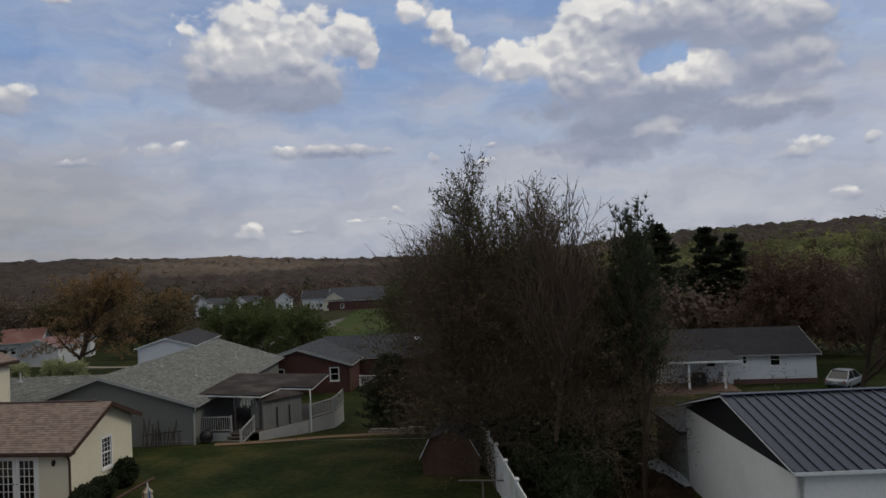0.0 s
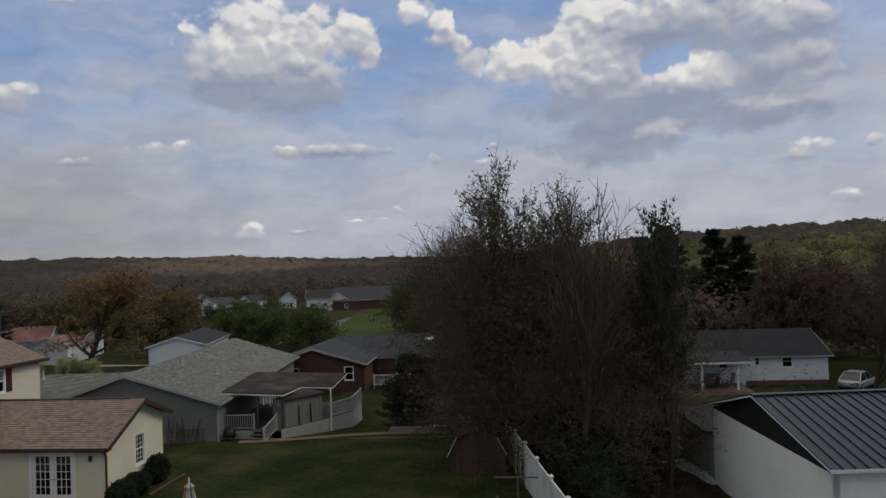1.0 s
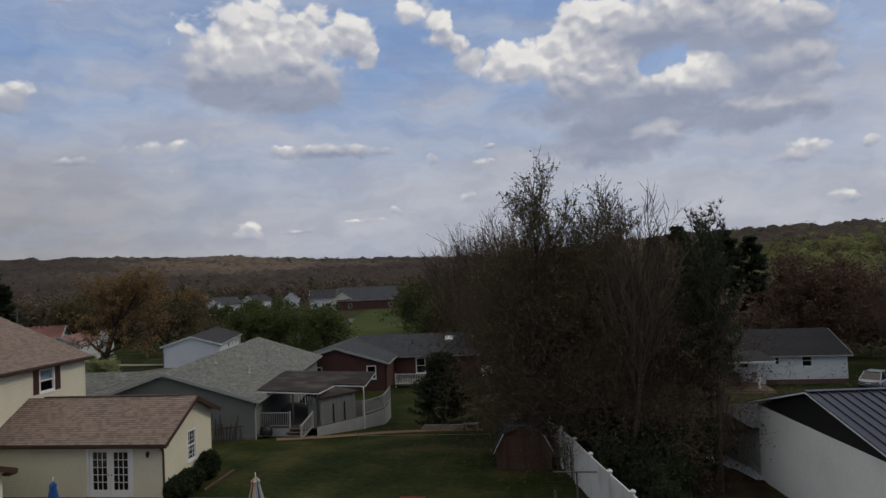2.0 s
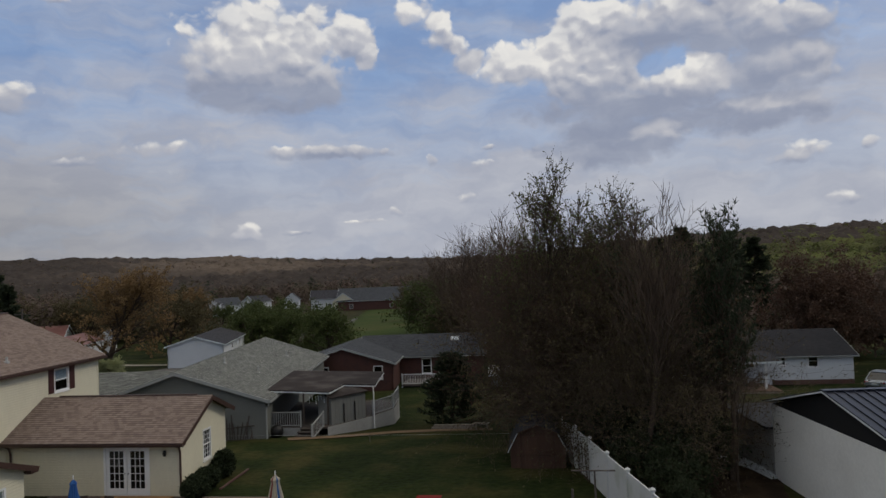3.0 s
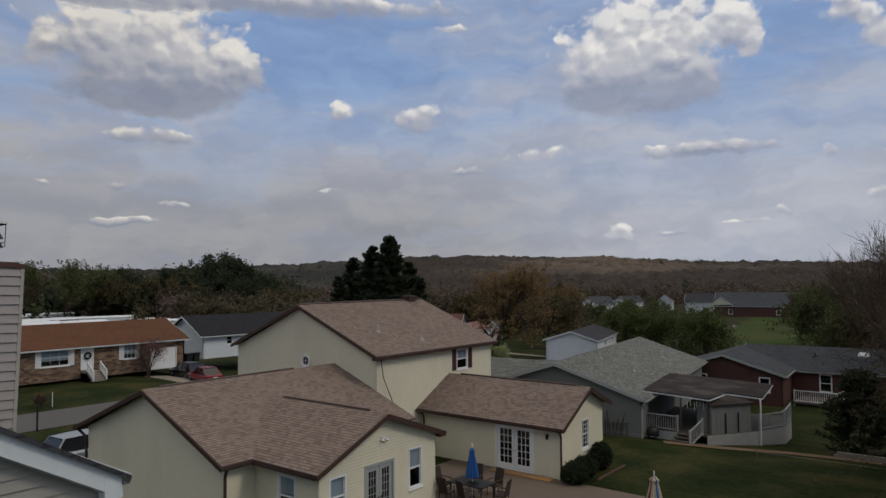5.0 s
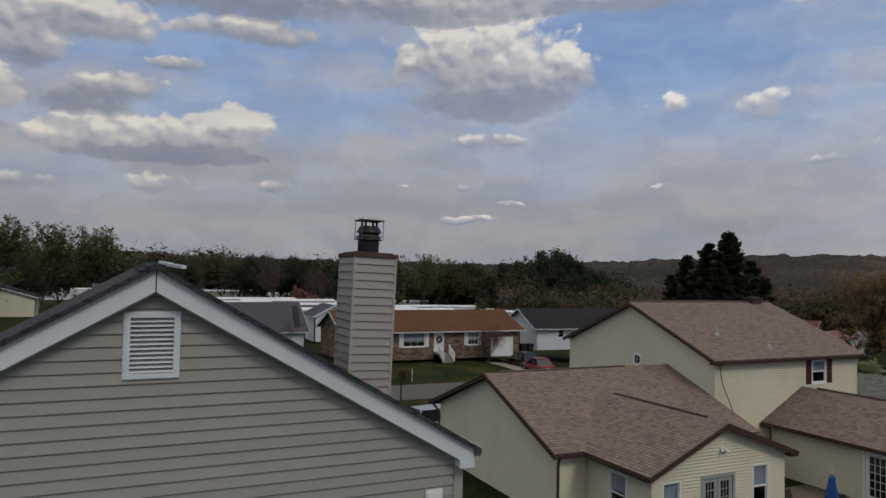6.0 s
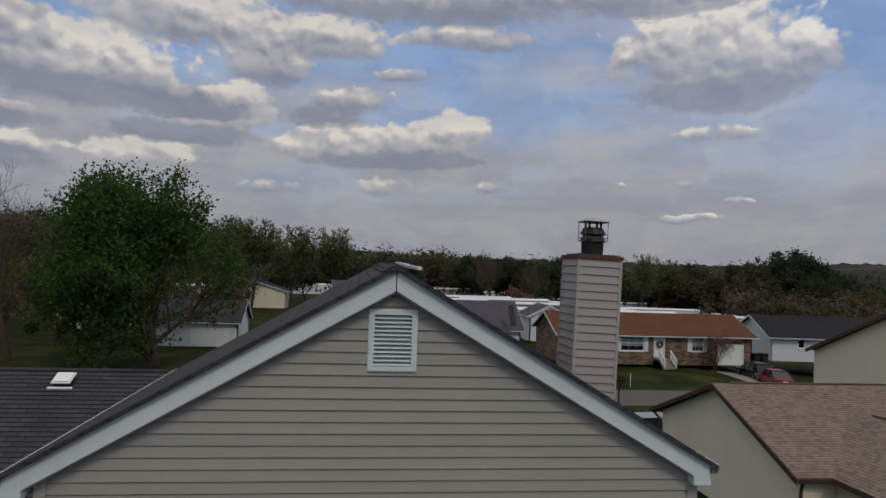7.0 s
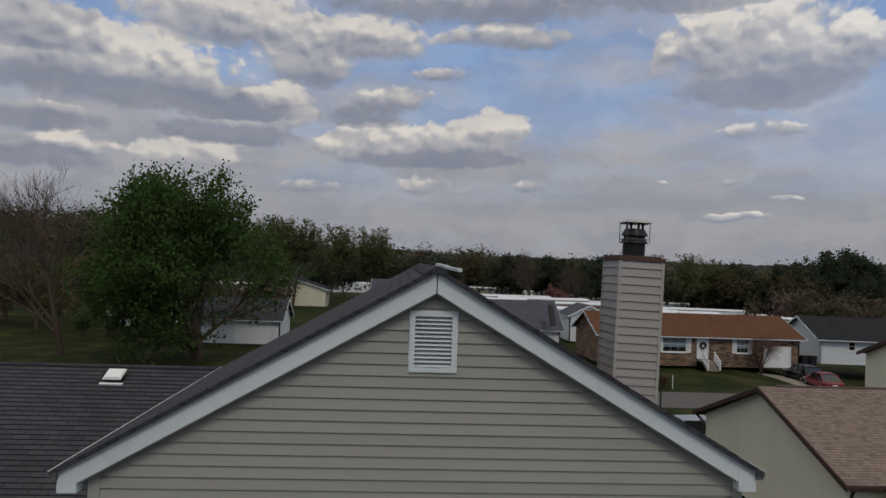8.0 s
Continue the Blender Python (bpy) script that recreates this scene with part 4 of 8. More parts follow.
    roof(h, [(-26.6, 14.55, 2.74), (-26.6, 25.2, 2.74), (-32.2, 25.2, 4.94), (-32.2, 14.55, 4.94)], M["roof_brown"])
    roof(h, [(-38.2, 25.2, 2.70), (-38.2, 14.55, 2.70), (-32.2, 14.55, 4.94), (-32.2, 25.2, 4.94)], M["roof_brown"])
    for x in (-26.58, -38.22):
        fascia(h, (x, 14.53, 2.60), (-32.2, 14.53, 4.83), 0.17, M["brown_trim"], name="rake_board")
    g = Geo()
    g.tube([(-32.2, 15.3, 4.97), (-32.2, 22.4, 4.97)], 0.05, 6)
    part("ridge_cap", g, M["brown_trim"], h)
    gutter(h, (-38.18, 14.6, 2.66), (-38.18, 25.2, 2.66), -X, M["brown_trim"])
    gutter(h, (-26.62, 14.6, 2.7), (-26.62, 16.0, 2.7), X, M["brown_trim"])
    pipe(h, [(-26.55, 14.75, 2.62), (-26.7, 14.8, 2.45), (-26.82, 14.84, 2.25), (-26.82, 14.84, 0.1)], 0.06, M["brown_trim"])
    pipe(h, [(-38.25, 14.75, 2.56), (-37.7, 14.8, 2.35), (-37.52, 14.82, 2.2), (-37.52, 14.82, 0.1)], 0.06, M["brown_trim"])
    panel_door(h, (-26.9, 14.9, 0), Y, (8.5, 0.12, 9.3, 2.08), name="side_door", label="pale panelled side door")
    # cross gable with the sliding door
    wall(h, "wall", (-23.35, 16.2, 0), Y, [(0, 0), (6.4, 0), (6.4, 2.93), (3.2, 4.1), (0, 2.7)], s, [(0.45, 0.9, 1.3, 2.4), (2.2, 0.12, 3.85, 2.4), (4.7, 0.95, 5.55, 2.6)], lap=lap, proud=0.045, gap=0.026)
    wall(h, "wall", (-26.9, 16.2, 0), X, [(0, 0), (3.55, 0), (3.55, 2.7), (0, 2.7)], s, [(1.35, 0.8, 2.35, 2.35)], lap=lap, proud=0.045, gap=0.026)
    wall(h, "wall", (-23.35, 22.6, 0), -X, [(0, 0), (3.55, 0), (3.55, 2.93), (0, 2.93)], s, lap=lap, proud=0.045, gap=0.026)
    roof(h, [(-26.6, 15.85, 2.72), (-23.05, 15.85, 2.72), (-23.05, 19.4, 4.26), (-30.4, 19.4, 4.26)], M["roof_brown"])
    roof(h, [(-23.05, 22.95, 2.98), (-26.6, 22.95, 2.98), (-29.8, 19.4, 4.26), (-23.05, 19.4, 4.26)], M["roof_brown"])
    fascia(h, (-23.03, 15.83, 2.61), (-23.03, 19.4, 4.15), 0.17, M["brown_trim"], name="rake_board")
    fascia(h, (-23.03, 22.97, 2.87), (-23.03, 19.4, 4.15), 0.19, M["brown_trim"], name="rake_board")
    gutter(h, (-26.5, 15.87, 2.69), (-23.05, 15.87, 2.69), -Y, M["brown_trim"])
    g = Geo()
    g.box((-23.35, 22.6, 2.78), (-23.05, 22.95, 2.88))
    part("soffit", g, M["brown_trim"], h)
    g = Geo()
    g.tube([(-29.2, 19.4, 4.29), (-24.0, 19.4, 4.29)], 0.05, 6)
    part("ridge_cap", g, M["brown_trim"], h)
    E = (-23.35, 16.2, 0)
    window(h, E, Y, (0.53, 0.98, 1.22, 2.32), cols=1, rows=2, blind=0.75)
    panel_door(h, E, Y, (2.3, 0.14, 3.75, 2.32), material="pale_trim", glazed=True, leaves=2, name="sliding_door", label="pale-framed sliding glass door with barred panes", cols=3, rows=6)
    window(h, E, Y, (4.78, 1.03, 5.47, 2.52), cols=1, rows=2, blind=0.5)
    window(h, (-26.9, 16.2, 0), X, (1.43, 0.88, 2.27, 2.27), cols=1, rows=2, blind=0.45)
    g = Geo()
    g.box((-23.34, 19.3, 3.2), (-23.28, 19.5, 3.35))
    g.tube([(-23.28, 19.33, 3.28), (-23.18, 19.28, 3.2)], [0.03, 0.06], 8)
    g.tube([(-23.28, 19.47, 3.28), (-23.18, 19.56, 3.2)], [0.03, 0.06], 8)
    part("flood_lamp", g, M["white"], h, "twin white flood lamp under the gable")


cream_house()


# ---- grey sided house beside the camera ----
def siding_house():
    h = thing("gable_house", (-17, 0.25, 0), "grey-beige vinyl-sided house with a white-trimmed gable", "house")
    s, lap = M["grey_siding"], 0.127
    y0, y1, yr, ze, zr = -3.38, 3.78, 0.25, 7.02, 9.14
    xf = -12.9
    # gable face, each siding board its own piece
    wall(h, "wall", (xf, y0, 0), Y, [(0, 0), (y1 - y0, 0), (y1 - y0, ze), (yr - y0, zr), (0, ze)], s, [(3.37, 8.2, 3.89, 8.85)], lap=lap, pieces="siding_board", proud=0.026, gap=0.014)
    wall(h, "wall", (-19.5, y0, 0), X, [(0, 0), (6.6, 0), (6.6, ze), (0, ze)], s)
    wall(h, "wall", (xf, y1, 0), -X, [(0, 0), (6.6, 0), (6.6, ze), (0, ze)], s, lap=lap)
    wall(h, "wall", (-19.5, y1, 0), -Y, [(0, 0), (y1 - y0, 0), (y1 - y0, ze), (yr - y0, zr), (0, ze)], s)
    for y in (y0, y1):
        g = Geo()
        d = 0.09 if y == y0 else -0.09
        g.box((xf - 0.05, min(y - 0.03 * (d > 0), y + d), 0), (xf + 0.028, max(y + 0.03 * (d < 0), y + d), ze + 0.05))
        part("corner_post", g, M["grey_trim"], h)
    # roof slopes; the ridge climbs a little towards the back
    R0, R1 = (-12.68, yr, 9.355), (-19.7, yr, 9.408)
    roof(h, [(-19.7, -3.68, 7.173), (-12.68, -3.68, 7.12), R0, R1], M["roof_dark"], low=0.007, thick=0.045)
    roof(h, [(-12.68, 3.91, 7.23), (-19.7, 3.91, 7.283), R1, R0], M["roof_dark"], low=0.007, thick=0.045)
    g = Geo()
    for i in range(20):
        x = -12.75 - i * 0.34
        z = 9.372 + (x + 12.68) / -8.5 * 0.065
        g.prism([(x, yr - 0.16, z - 0.09), (x, yr, z + 0.002), (x, yr + 0.16, z - 0.09), (x, yr, z - 0.03)], Vector((-0.345, 0, 0.0)))
    part("ridge_cap", g, M["roof_dark"], h)
    # wide white rake boards meeting at the peak, with a shadow lip and mitre joint
    for ye, up in ((-3.66, 0.0), (3.89, 0.11)):
        P, Q = Vector((-12.74, yr, 9.30)), Vector((-12.74, ye, 7.08 + up))
        g = Geo()
        dz = Vector((0, 0, -0.225))
        k = 0.006 if ye > 0 else -0.006
        P = P + Vector((0, k, 0))
        g.prism([P, Q, Q + dz, P + dz], Vector((-0.16, 0, 0)))
        part("rake_board", g, M["white_trim"], h, "wide white aluminium rake board")
        g = Geo()
        a, b = P + dz, Q + dz
        g.prism([a + Vector((-0.04, 0, 0.012)), b + Vector((-0.04, 0, 0.012)), b + Vector((-0.04, 0, -0.025)), a + Vector((-0.04, 0, -0.025))], Vector((-0.12, 0, 0)))
        part("frieze", g, M["grey_trim"], h)
        g = Geo()
        g.beam(P + Vector((0.02, 0, 0.035)), Q + Vector((0.02, 0, 0.035)), 0.04, 0.016, (0, 0, 1))
        part("drip_edge", g, M["dark_metal"], h)
        # boxed eave return and gutter end
        s_ = 1 if ye > 0 else -1
        g = Geo()
        g.prism([(-12.735, ye + s_ * 0.01, 7.09 + up), (-12.735, ye + s_ * 0.01, 6.86 + up), (-12.735, ye - s_ * 0.19, 6.86 + up), (-12.735, ye - s_ * 0.19, 7.18 + up)], Vector((-0.4, 0, 0)))
        part("eave_return", g, M["white_trim"], h)
        gutter(h, (-12.7, ye, 7.09 + up), (-19.7, ye, 7.143 + up), (0, s_, 0), M["gutter"], 0.045, label="grey gutter with a pale lip")
        g = Geo()
        g.tube([(-12.7, ye + s_ * 0.088, 7.095 + up), (-19.7, ye + s_ * 0.088, 7.148 + up)], 0.006, 5)
        part("gutter_lip", g, M["white_trim"], h)
    # louvred gable vent
    g = Geo()
    ya, yb, za, zb = -0.025, 0.495, 8.195, 8.86
    for a, b in (((ya, za), (yb, za + 0.05)), ((ya, zb - 0.05), (yb, zb)), ((ya, za + 0.05), (ya + 0.055, zb - 0.05)), ((yb - 0.055, za + 0.05), (yb, zb - 0.05))):
        g.box((xf - 0.05, a[0], a[1]), (xf + 0.045, b[0], b[1]))
    for a, b in (((ya - 0.012, za - 0.012), (yb + 0.012, za)), ((ya - 0.012, zb), (yb + 0.012, zb + 0.012)), ((ya - 0.012, za), (ya, zb)), ((yb, za), (yb + 0.012, zb))):
        g.box((xf - 0.02, a[0], a[1]), (xf + 0.028, b[0], b[1]))
    v = part("gable_vent", g, M["white_trim"], h, "white louvred attic vent")
    for i in range(12):
        z = za + 0.06 + i * 0.0465
        g = Geo()
        g.prism([(xf + 0.038, ya + 0.055, z), (xf + 0.038, yb - 0.055, z), (xf - 0.02, yb - 0.055, z + 0.031), (xf - 0.02, ya + 0.055, z + 0.031)], Vector((-0.004, 0, -0.006)))
        part("slat", g, M["white_trim"], v)
    g = Geo()
    g.box((xf - 0.12, ya, za), (xf - 0.09, yb, zb))
    part("backing", g, M["black_siding"], v)
    # security light and meter box low on the gable
    for y, lamps in ((-3.05, False), (3.42, True)):
        g = Geo()
        g.box((xf + 0.01, y - 0.11, 6.33), (xf + 0.05, y + 0.11, 6.72))
        g.box((xf + 0.05, y - 0.09, 6.36), (xf + 0.065, y + 0.09, 6.69))
        f = part("flood_lamp", g, M["white"], h, "white twin-headed security light")
        for dy in (-0.07, 0.09):
            g = Geo()
            g.tube([(xf + 0.06, y + dy * 0.4, 6.5), (xf + 0.12, y + dy * 0.8, 6.47), (xf + 0.15, y + dy, 6.44)], 0.018, 8)
            g.tube([(xf + 0.13, y + dy, 6.47), (xf + 0.17, y + dy, 6.42), (xf + 0.23, y + dy * 1.3, 6.36)], [0.025, 0.05, 0.062], 10)
            part("lamp_head", g, M["white"], f)
    # white flashing strips on the far slope, by the ridge
    for x0, x1, y in ((-15.2, -14.4, 0.36), (-14.3, -13.2, 0.42)):
        g = Geo()
        z = 9.46 - (y - yr) * 0.58
        g.beam((x0, y + 0.02, z), (x1, y + 0.12, z - 0.03), 0.05, 0.035)
        part("ridge_strip", g, M["white_trim"], h, "white metal strip lying along the ridge")


siding_house()


def side_wing():
    h = thing("low_wing", (-19, -12, 0), "lower wing with a charcoal shingle roof", "house")
    wall(h, "wall", (-15.6, -24, 0), Y, [(0, 0), (20.2, 0), (20.2, 4.0), (0, 4.0)], M["grey_siding"])
    wall(h, "wall", (-27.2, -24, 0), X, [(0, 0), (11.6, 0), (11.6, 4.0), (5.8, 6.7), (0, 4.0)], M["grey_siding"])
    wall(h, "wall", (-27.2, -3.8, 0), -Y, [(0, 0), (20.2, 0), (20.2, 4.0), (0, 4.0)], M["grey_siding"])
    wall(h, "wall", (-15.6, -3.8, 0), -X, [(0, 0), (11.6, 0), (11.6, 4.0), (5.8, 6.7), (0, 4.0)], M["grey_siding"])
    roof(h, [(-15.2, -24.4, 3.85), (-15.2, -3.7, 3.85), (-21.4, -3.7, 6.82), (-21.4, -24.4, 6.82)], M["roof_dark"])
    roof(h, [(-27.6, -3.7, 3.85), (-27.6, -24.4, 3.85), (-21.4, -24.4, 6.82), (-21.4, -3.7, 6.82)], M["roof_dark"])
    g = Geo()
    g.tube([(-21.4, -24.3, 6.83), (-21.4, -3.7, 6.83)], 0.05, 6)
    part("ridge_cap", g, M["roof_dark"], h)
    # box vent on the slope
    o = Vector((-21.0, -6.38, 6.64))
    U, W = Y, Vector((-0.902, 0, 0.432))
    N = Vector((0.432, 0, 0.902))
    g = Geo()
    q = 0.62
    at = lambda u, v, d: o + U * u * q + W * v * q + N * d * 0.8
    g.prism([at(-0.36, -0.36, 0), at(0.36, -0.36, 0), at(0.36, 0.36, 0), at(-0.36, 0.36, 0)], N * 0.02)
    g.prism([at(-0.25, -0.25, 0.02), at(0.25, -0.25, 0.02), at(0.25, 0.25, 0.02), at(-0.25, 0.25, 0.02)], N * 0.08)
    b = part("roof_vent", g, M["dark_metal"], h, "square roof vent with a pale cap")
    g = Geo()
    g.prism([at(-0.31, -0.31, 0.10), at(0.31, -0.31, 0.10), at(0.31, 0.31, 0.10), at(-0.31, 0.31, 0.10)], N * 0.03)
    g.prism([at(-0.26, -0.26, 0.13), at(0.26, -0.26, 0.13), at(0.26, 0.26, 0.13), at(-0.26, 0.26, 0.13)], N * 0.03)
    part("cap", g, M["white"], b)
    g = Geo()
    g.prism([at(-0.40, -0.46, 0.0), at(0.40, -0.46, 0.0), at(0.40, -0.36, 0.0), at(-0.40, -0.36, 0.0)], N * 0.03)
    part("flashing", g, M["white_trim"], b)


side_wing()


def chimney():
    c = thing("chimney", (-15.85, 3.47, 6.6), "vinyl-sided chimney with a rusty cap and dark cowl", "chimney")
    x0, x1, y0, y1, z0, z1 = -16.26, -15.48, 3.10, 3.77, 6.0, 9.60
    s = M["chimney_siding"]
    lap = 0.127
    for O, U, w in (((x1, y0, z0), Y, y1 - y0), ((x0, y0, z0), X, x1 - x0), ((x1, y1, z0), -X, x1 - x0), ((x0, y1, z0), -Y, y1 - y0)):
        wall(c, "side", O, U, [(0, 0), (w, 0), (w, z1 - z0), (0, z1 - z0)], s, thick=0.03, lap=lap, pieces="siding_board", proud=0.026, gap=0.014)
    for x in (x0, x1):
        for y in (y0, y1):
            g = Geo()
            g.box((x - 0.022, y - 0.022, z0), (x + 0.022, y + 0.022, z1 - 0.01))
            part("corner_post", g, M["grey_trim"], c)
    g = Geo()
    g.box((x0 - 0.035, y0 - 0.035, z1 - 0.045), (x1 + 0.035, y1 + 0.035, z1 + 0.012))
    g.box((x0 + 0.05, y0 + 0.02, z1 + 0.012), (x1 - 0.05, y1 - 0.02, z1 + 0.035))
    part("cap", g, M["rust"], c, "rusty sheet metal cap")
    cx, cy = (x0 + x1) / 2, (y0 + y1) / 2
    g = Geo()
    g.lathe([(0.17, z1 + 0.03), (0.175, z1 + 0.2), (0.17, z1 + 0.24), (0.22, z1 + 0.24), (0.17, z1 + 0.31), (0.165, z1 + 0.33), (0.165, z1 + 0.36), (0.21, z1 + 0.36),
             (0.155, z1 + 0.46), (0.11, z1 + 0.47), (0.11, z1 + 0.44), (0.0, z1 + 0.44)], (cx, cy, 0), 20)
    part("cowl", g, M["dark_metal"], c, "dark stepped metal chimney cowl")
    cage(c, cx, cy, z1)
    c.matrix_basis = Matrix.Translation((-15.85, 3.47, 6.6)) @ pose(0, 0, 0, -1.7, 0, 0)
    return c


def cage(c, cx, cy, z1):
    """Wire screen on thin rods, and the flat lid above it on four stubs."""
    a = 0.18
    q = [(cx - a, cy - a), (cx + a, cy - a), (cx + a, cy + a), (cx - a, cy + a)]
    for i in range(4):
        g = Geo()
        g.tube([(*q[i], z1 + 0.24), (*q[i], z1 + 0.58)], 0.006, 6)
        part("rod", g, M["gutter"], c)
        g = Geo()
        x, y = cx + (q[i][0] - cx) * 0.52, cy + (q[i][1] - cy) * 0.52
        g.tube([(x, y, z1 + 0.44), (x, y, z1 + 0.57)], 0.02, 6)
        part("stub", g, M["dark_metal"], c)
        for z in (0.30, 0.55):
            g = Geo()
            g.tube([(*q[i], z1 + z), (*q[(i + 1) % 4], z1 + z)], 0.006, 6)
            part("rod", g, M["gutter"], c)
    g = Geo()
    z = z1 + 0.56
    g.add([(cx - a - 0.03, cy - a - 0.03, z), (cx + a + 0.03, cy - a - 0.03, z), (cx + a + 0.03, cy + a + 0.03, z), (cx - a - 0.03, cy + a + 0.03, z),
           (cx - a * 0.7, cy - a * 0.7, z + 0.05), (cx + a * 0.7, cy - a * 0.7, z + 0.05), (cx + a * 0.7, cy + a * 0.7, z + 0.05), (cx - a * 0.7, cy + a * 0.7, z + 0.05)],
          [(3, 2, 1, 0), (4, 5, 6, 7), (0, 1, 5, 4), (1, 2, 6, 5), (2, 3, 7, 6), (3, 0, 4, 7)])
    part("lid", g, M["pale_trim"], c, "flat grey metal lid")


chimney()


# ---- white garage with a seamed metal roof ----
def metal_garage():
    h = thing("garage", (11, 26.5, 0), "white block garage with black gable and blue-grey metal roof", "garage")
    x0, x1, ya, yb, ze, zr, yr = 5.1, 19.0, 21.9, 31.4, 3.22, 4.58, 26.7
    wall(h, "wall", (x0, yb, -0.6), -Y, [(0, 0), (yb - ya, 0), (yb - ya, ze + 0.6), (0, ze + 0.6)], M["white_wall"])
    wall(h, "wall", (x0, ya, -0.6), X, [(0, 0), (x1 - x0, 0), (x1 - x0, ze + 0.82), (0, ze + 0.82)], M["white_wall"])
    wall(h, "wall", (x1, ya, -0.6), Y, [(0, 0), (yb - ya, 0), (yb - ya, ze + 0.6), (0, ze + 0.6)], M["white_wall"])
    wall(h, "wall", (x1, yb, -0.6), -X, [(0, 0), (x1 - x0, 0), (x1 - x0, ze + 0.6), (0, ze + 0.6)], M["white_wall"])
    for x, U, O in ((x0, -Y, (x0 + 0.01, yb, ze)), (x1, Y, (x1 - 0.01, ya, ze))):
        r = yb - yr if U == -Y else yr - ya
        wall(h, "gable", O, U, [(0, 0), (yb - ya, 0), (yb - ya, 0.22), (r, zr - ze - 0.1)] if U == -Y else [(0, 0), (yb - ya, 0), (r, zr - ze - 0.1), (0, 0.22)], M["black_siding"], lap=0.12, label="black lapped gable")
    for p in ([(x0 - 0.25, ya - 0.3, ze + 0.24), (x1 + 0.3, ya - 0.3, ze + 0.24), (x1 + 0.3, yr, zr), (x0 - 0.25, yr, zr)],
              [(x1 + 0.3, yb + 0.3, ze + 0.05), (x0 - 0.25, yb + 0.3, ze + 0.05), (x0 - 0.25, yr, zr), (x1 + 0.3, yr, zr)]):
        r = roof(h, p, M["metal_roof"], thick=0.05, step=0)
        P = [Vector(q) for q in p]
        U = (P[1] - P[0]).normalized()
        N = U.cross(P[3] - P[0]).normalized()
        n = int((P[1] - P[0]).length / 0.36)
        for i in range(n + 1):
            g = Geo()
            o = U * ((P[1] - P[0]).length * i / n)
            g.beam(P[0] + o + N * 0.02, P[3] + o + N * 0.02, 0.035, 0.045, N)
            part("seam", g, M["metal_roof"], r)
    for q in ((ya - 0.3, ze + 0.24), (yb + 0.3, ze + 0.05)):
        fascia(h, (x0 - 0.26, q[0], q[1] - 0.03), (x0 - 0.26, yr, zr - 0.03), 0.06, M["white_trim"], name="rake_trim")
    fascia(h, (x0 - 0.25, ya - 0.31, ze + 0.18), (x1 + 0.3, ya - 0.31, ze + 0.18), 0.1, M["white_trim"])
    g = Geo()
    g.beam((x0 - 0.25, yr, zr + 0.03), (x1 + 0.3, yr, zr + 0.03), 0.3, 0.03)
    part("ridge_cap", g, M["metal_roof"], h)
    # lean-to behind
    wall(h, "lean_to", (x0 + 0.05, 36.2, -0.8), -Y, [(0, 0), (4.8, 0), (4.8, 2.9), (0, 2.9)], M["skirt"])
    wall(h, "lean_to", (x0 + 3, 36.2, -0.8), -X, [(0, 0), (2.95, 0), (2.95, 2.9), (0, 2.9)], M["skirt"])
    g = Geo()
    g.box((x0 - 0.3, 31.4, 2.1), (x0 + 3.2, 36.5, 2.2))
    part("lean_to_roof", g, M["black_siding"], h, "flat dark lean-to roof")
    pivot = Vector((5.1, 31.4, 0))
    h.matrix_basis = Matrix.Translation(pivot) @ pose(0, 0, 0, 0, 0, 6.2) @ Matrix.Translation(-pivot) @ h.matrix_basis
    r = thing("ramp_sheet", (4.5, 33, 0), "pale corrugated metal sheet leaning by the garage", "metal sheet")
    a, b, s = Vector((3.5, 35.1, -0.15)), Vector((4.45, 31.2, -0.1)), Vector((0.95, 0.0, 0.22))
    for i in range(7):
        g = Geo()
        p, q = a + s * i / 7, b + s * i / 7
        g.prism([p, q, q + s * 0.13, p + s * 0.13], Vector((0, 0, 0.02)))
        part("panel", g, M["white_trim"], r)
        g = Geo()
        g.beam(p + Vector((0.01, 0, 0.03)), q + Vector((0.01, 0, 0.03)), 0.03, 0.03)
        part("rib", g, M["white_trim"], r)


metal_garage()

# ---- neighbouring houses ----
def frame_of(corner, rz):
    a = radians(rz)
    U, W = Vector((math.cos(a), math.sin(a), 0)), Vector((-math.sin(a), math.cos(a), 0))
    return Vector((*corner, 0)), U, W


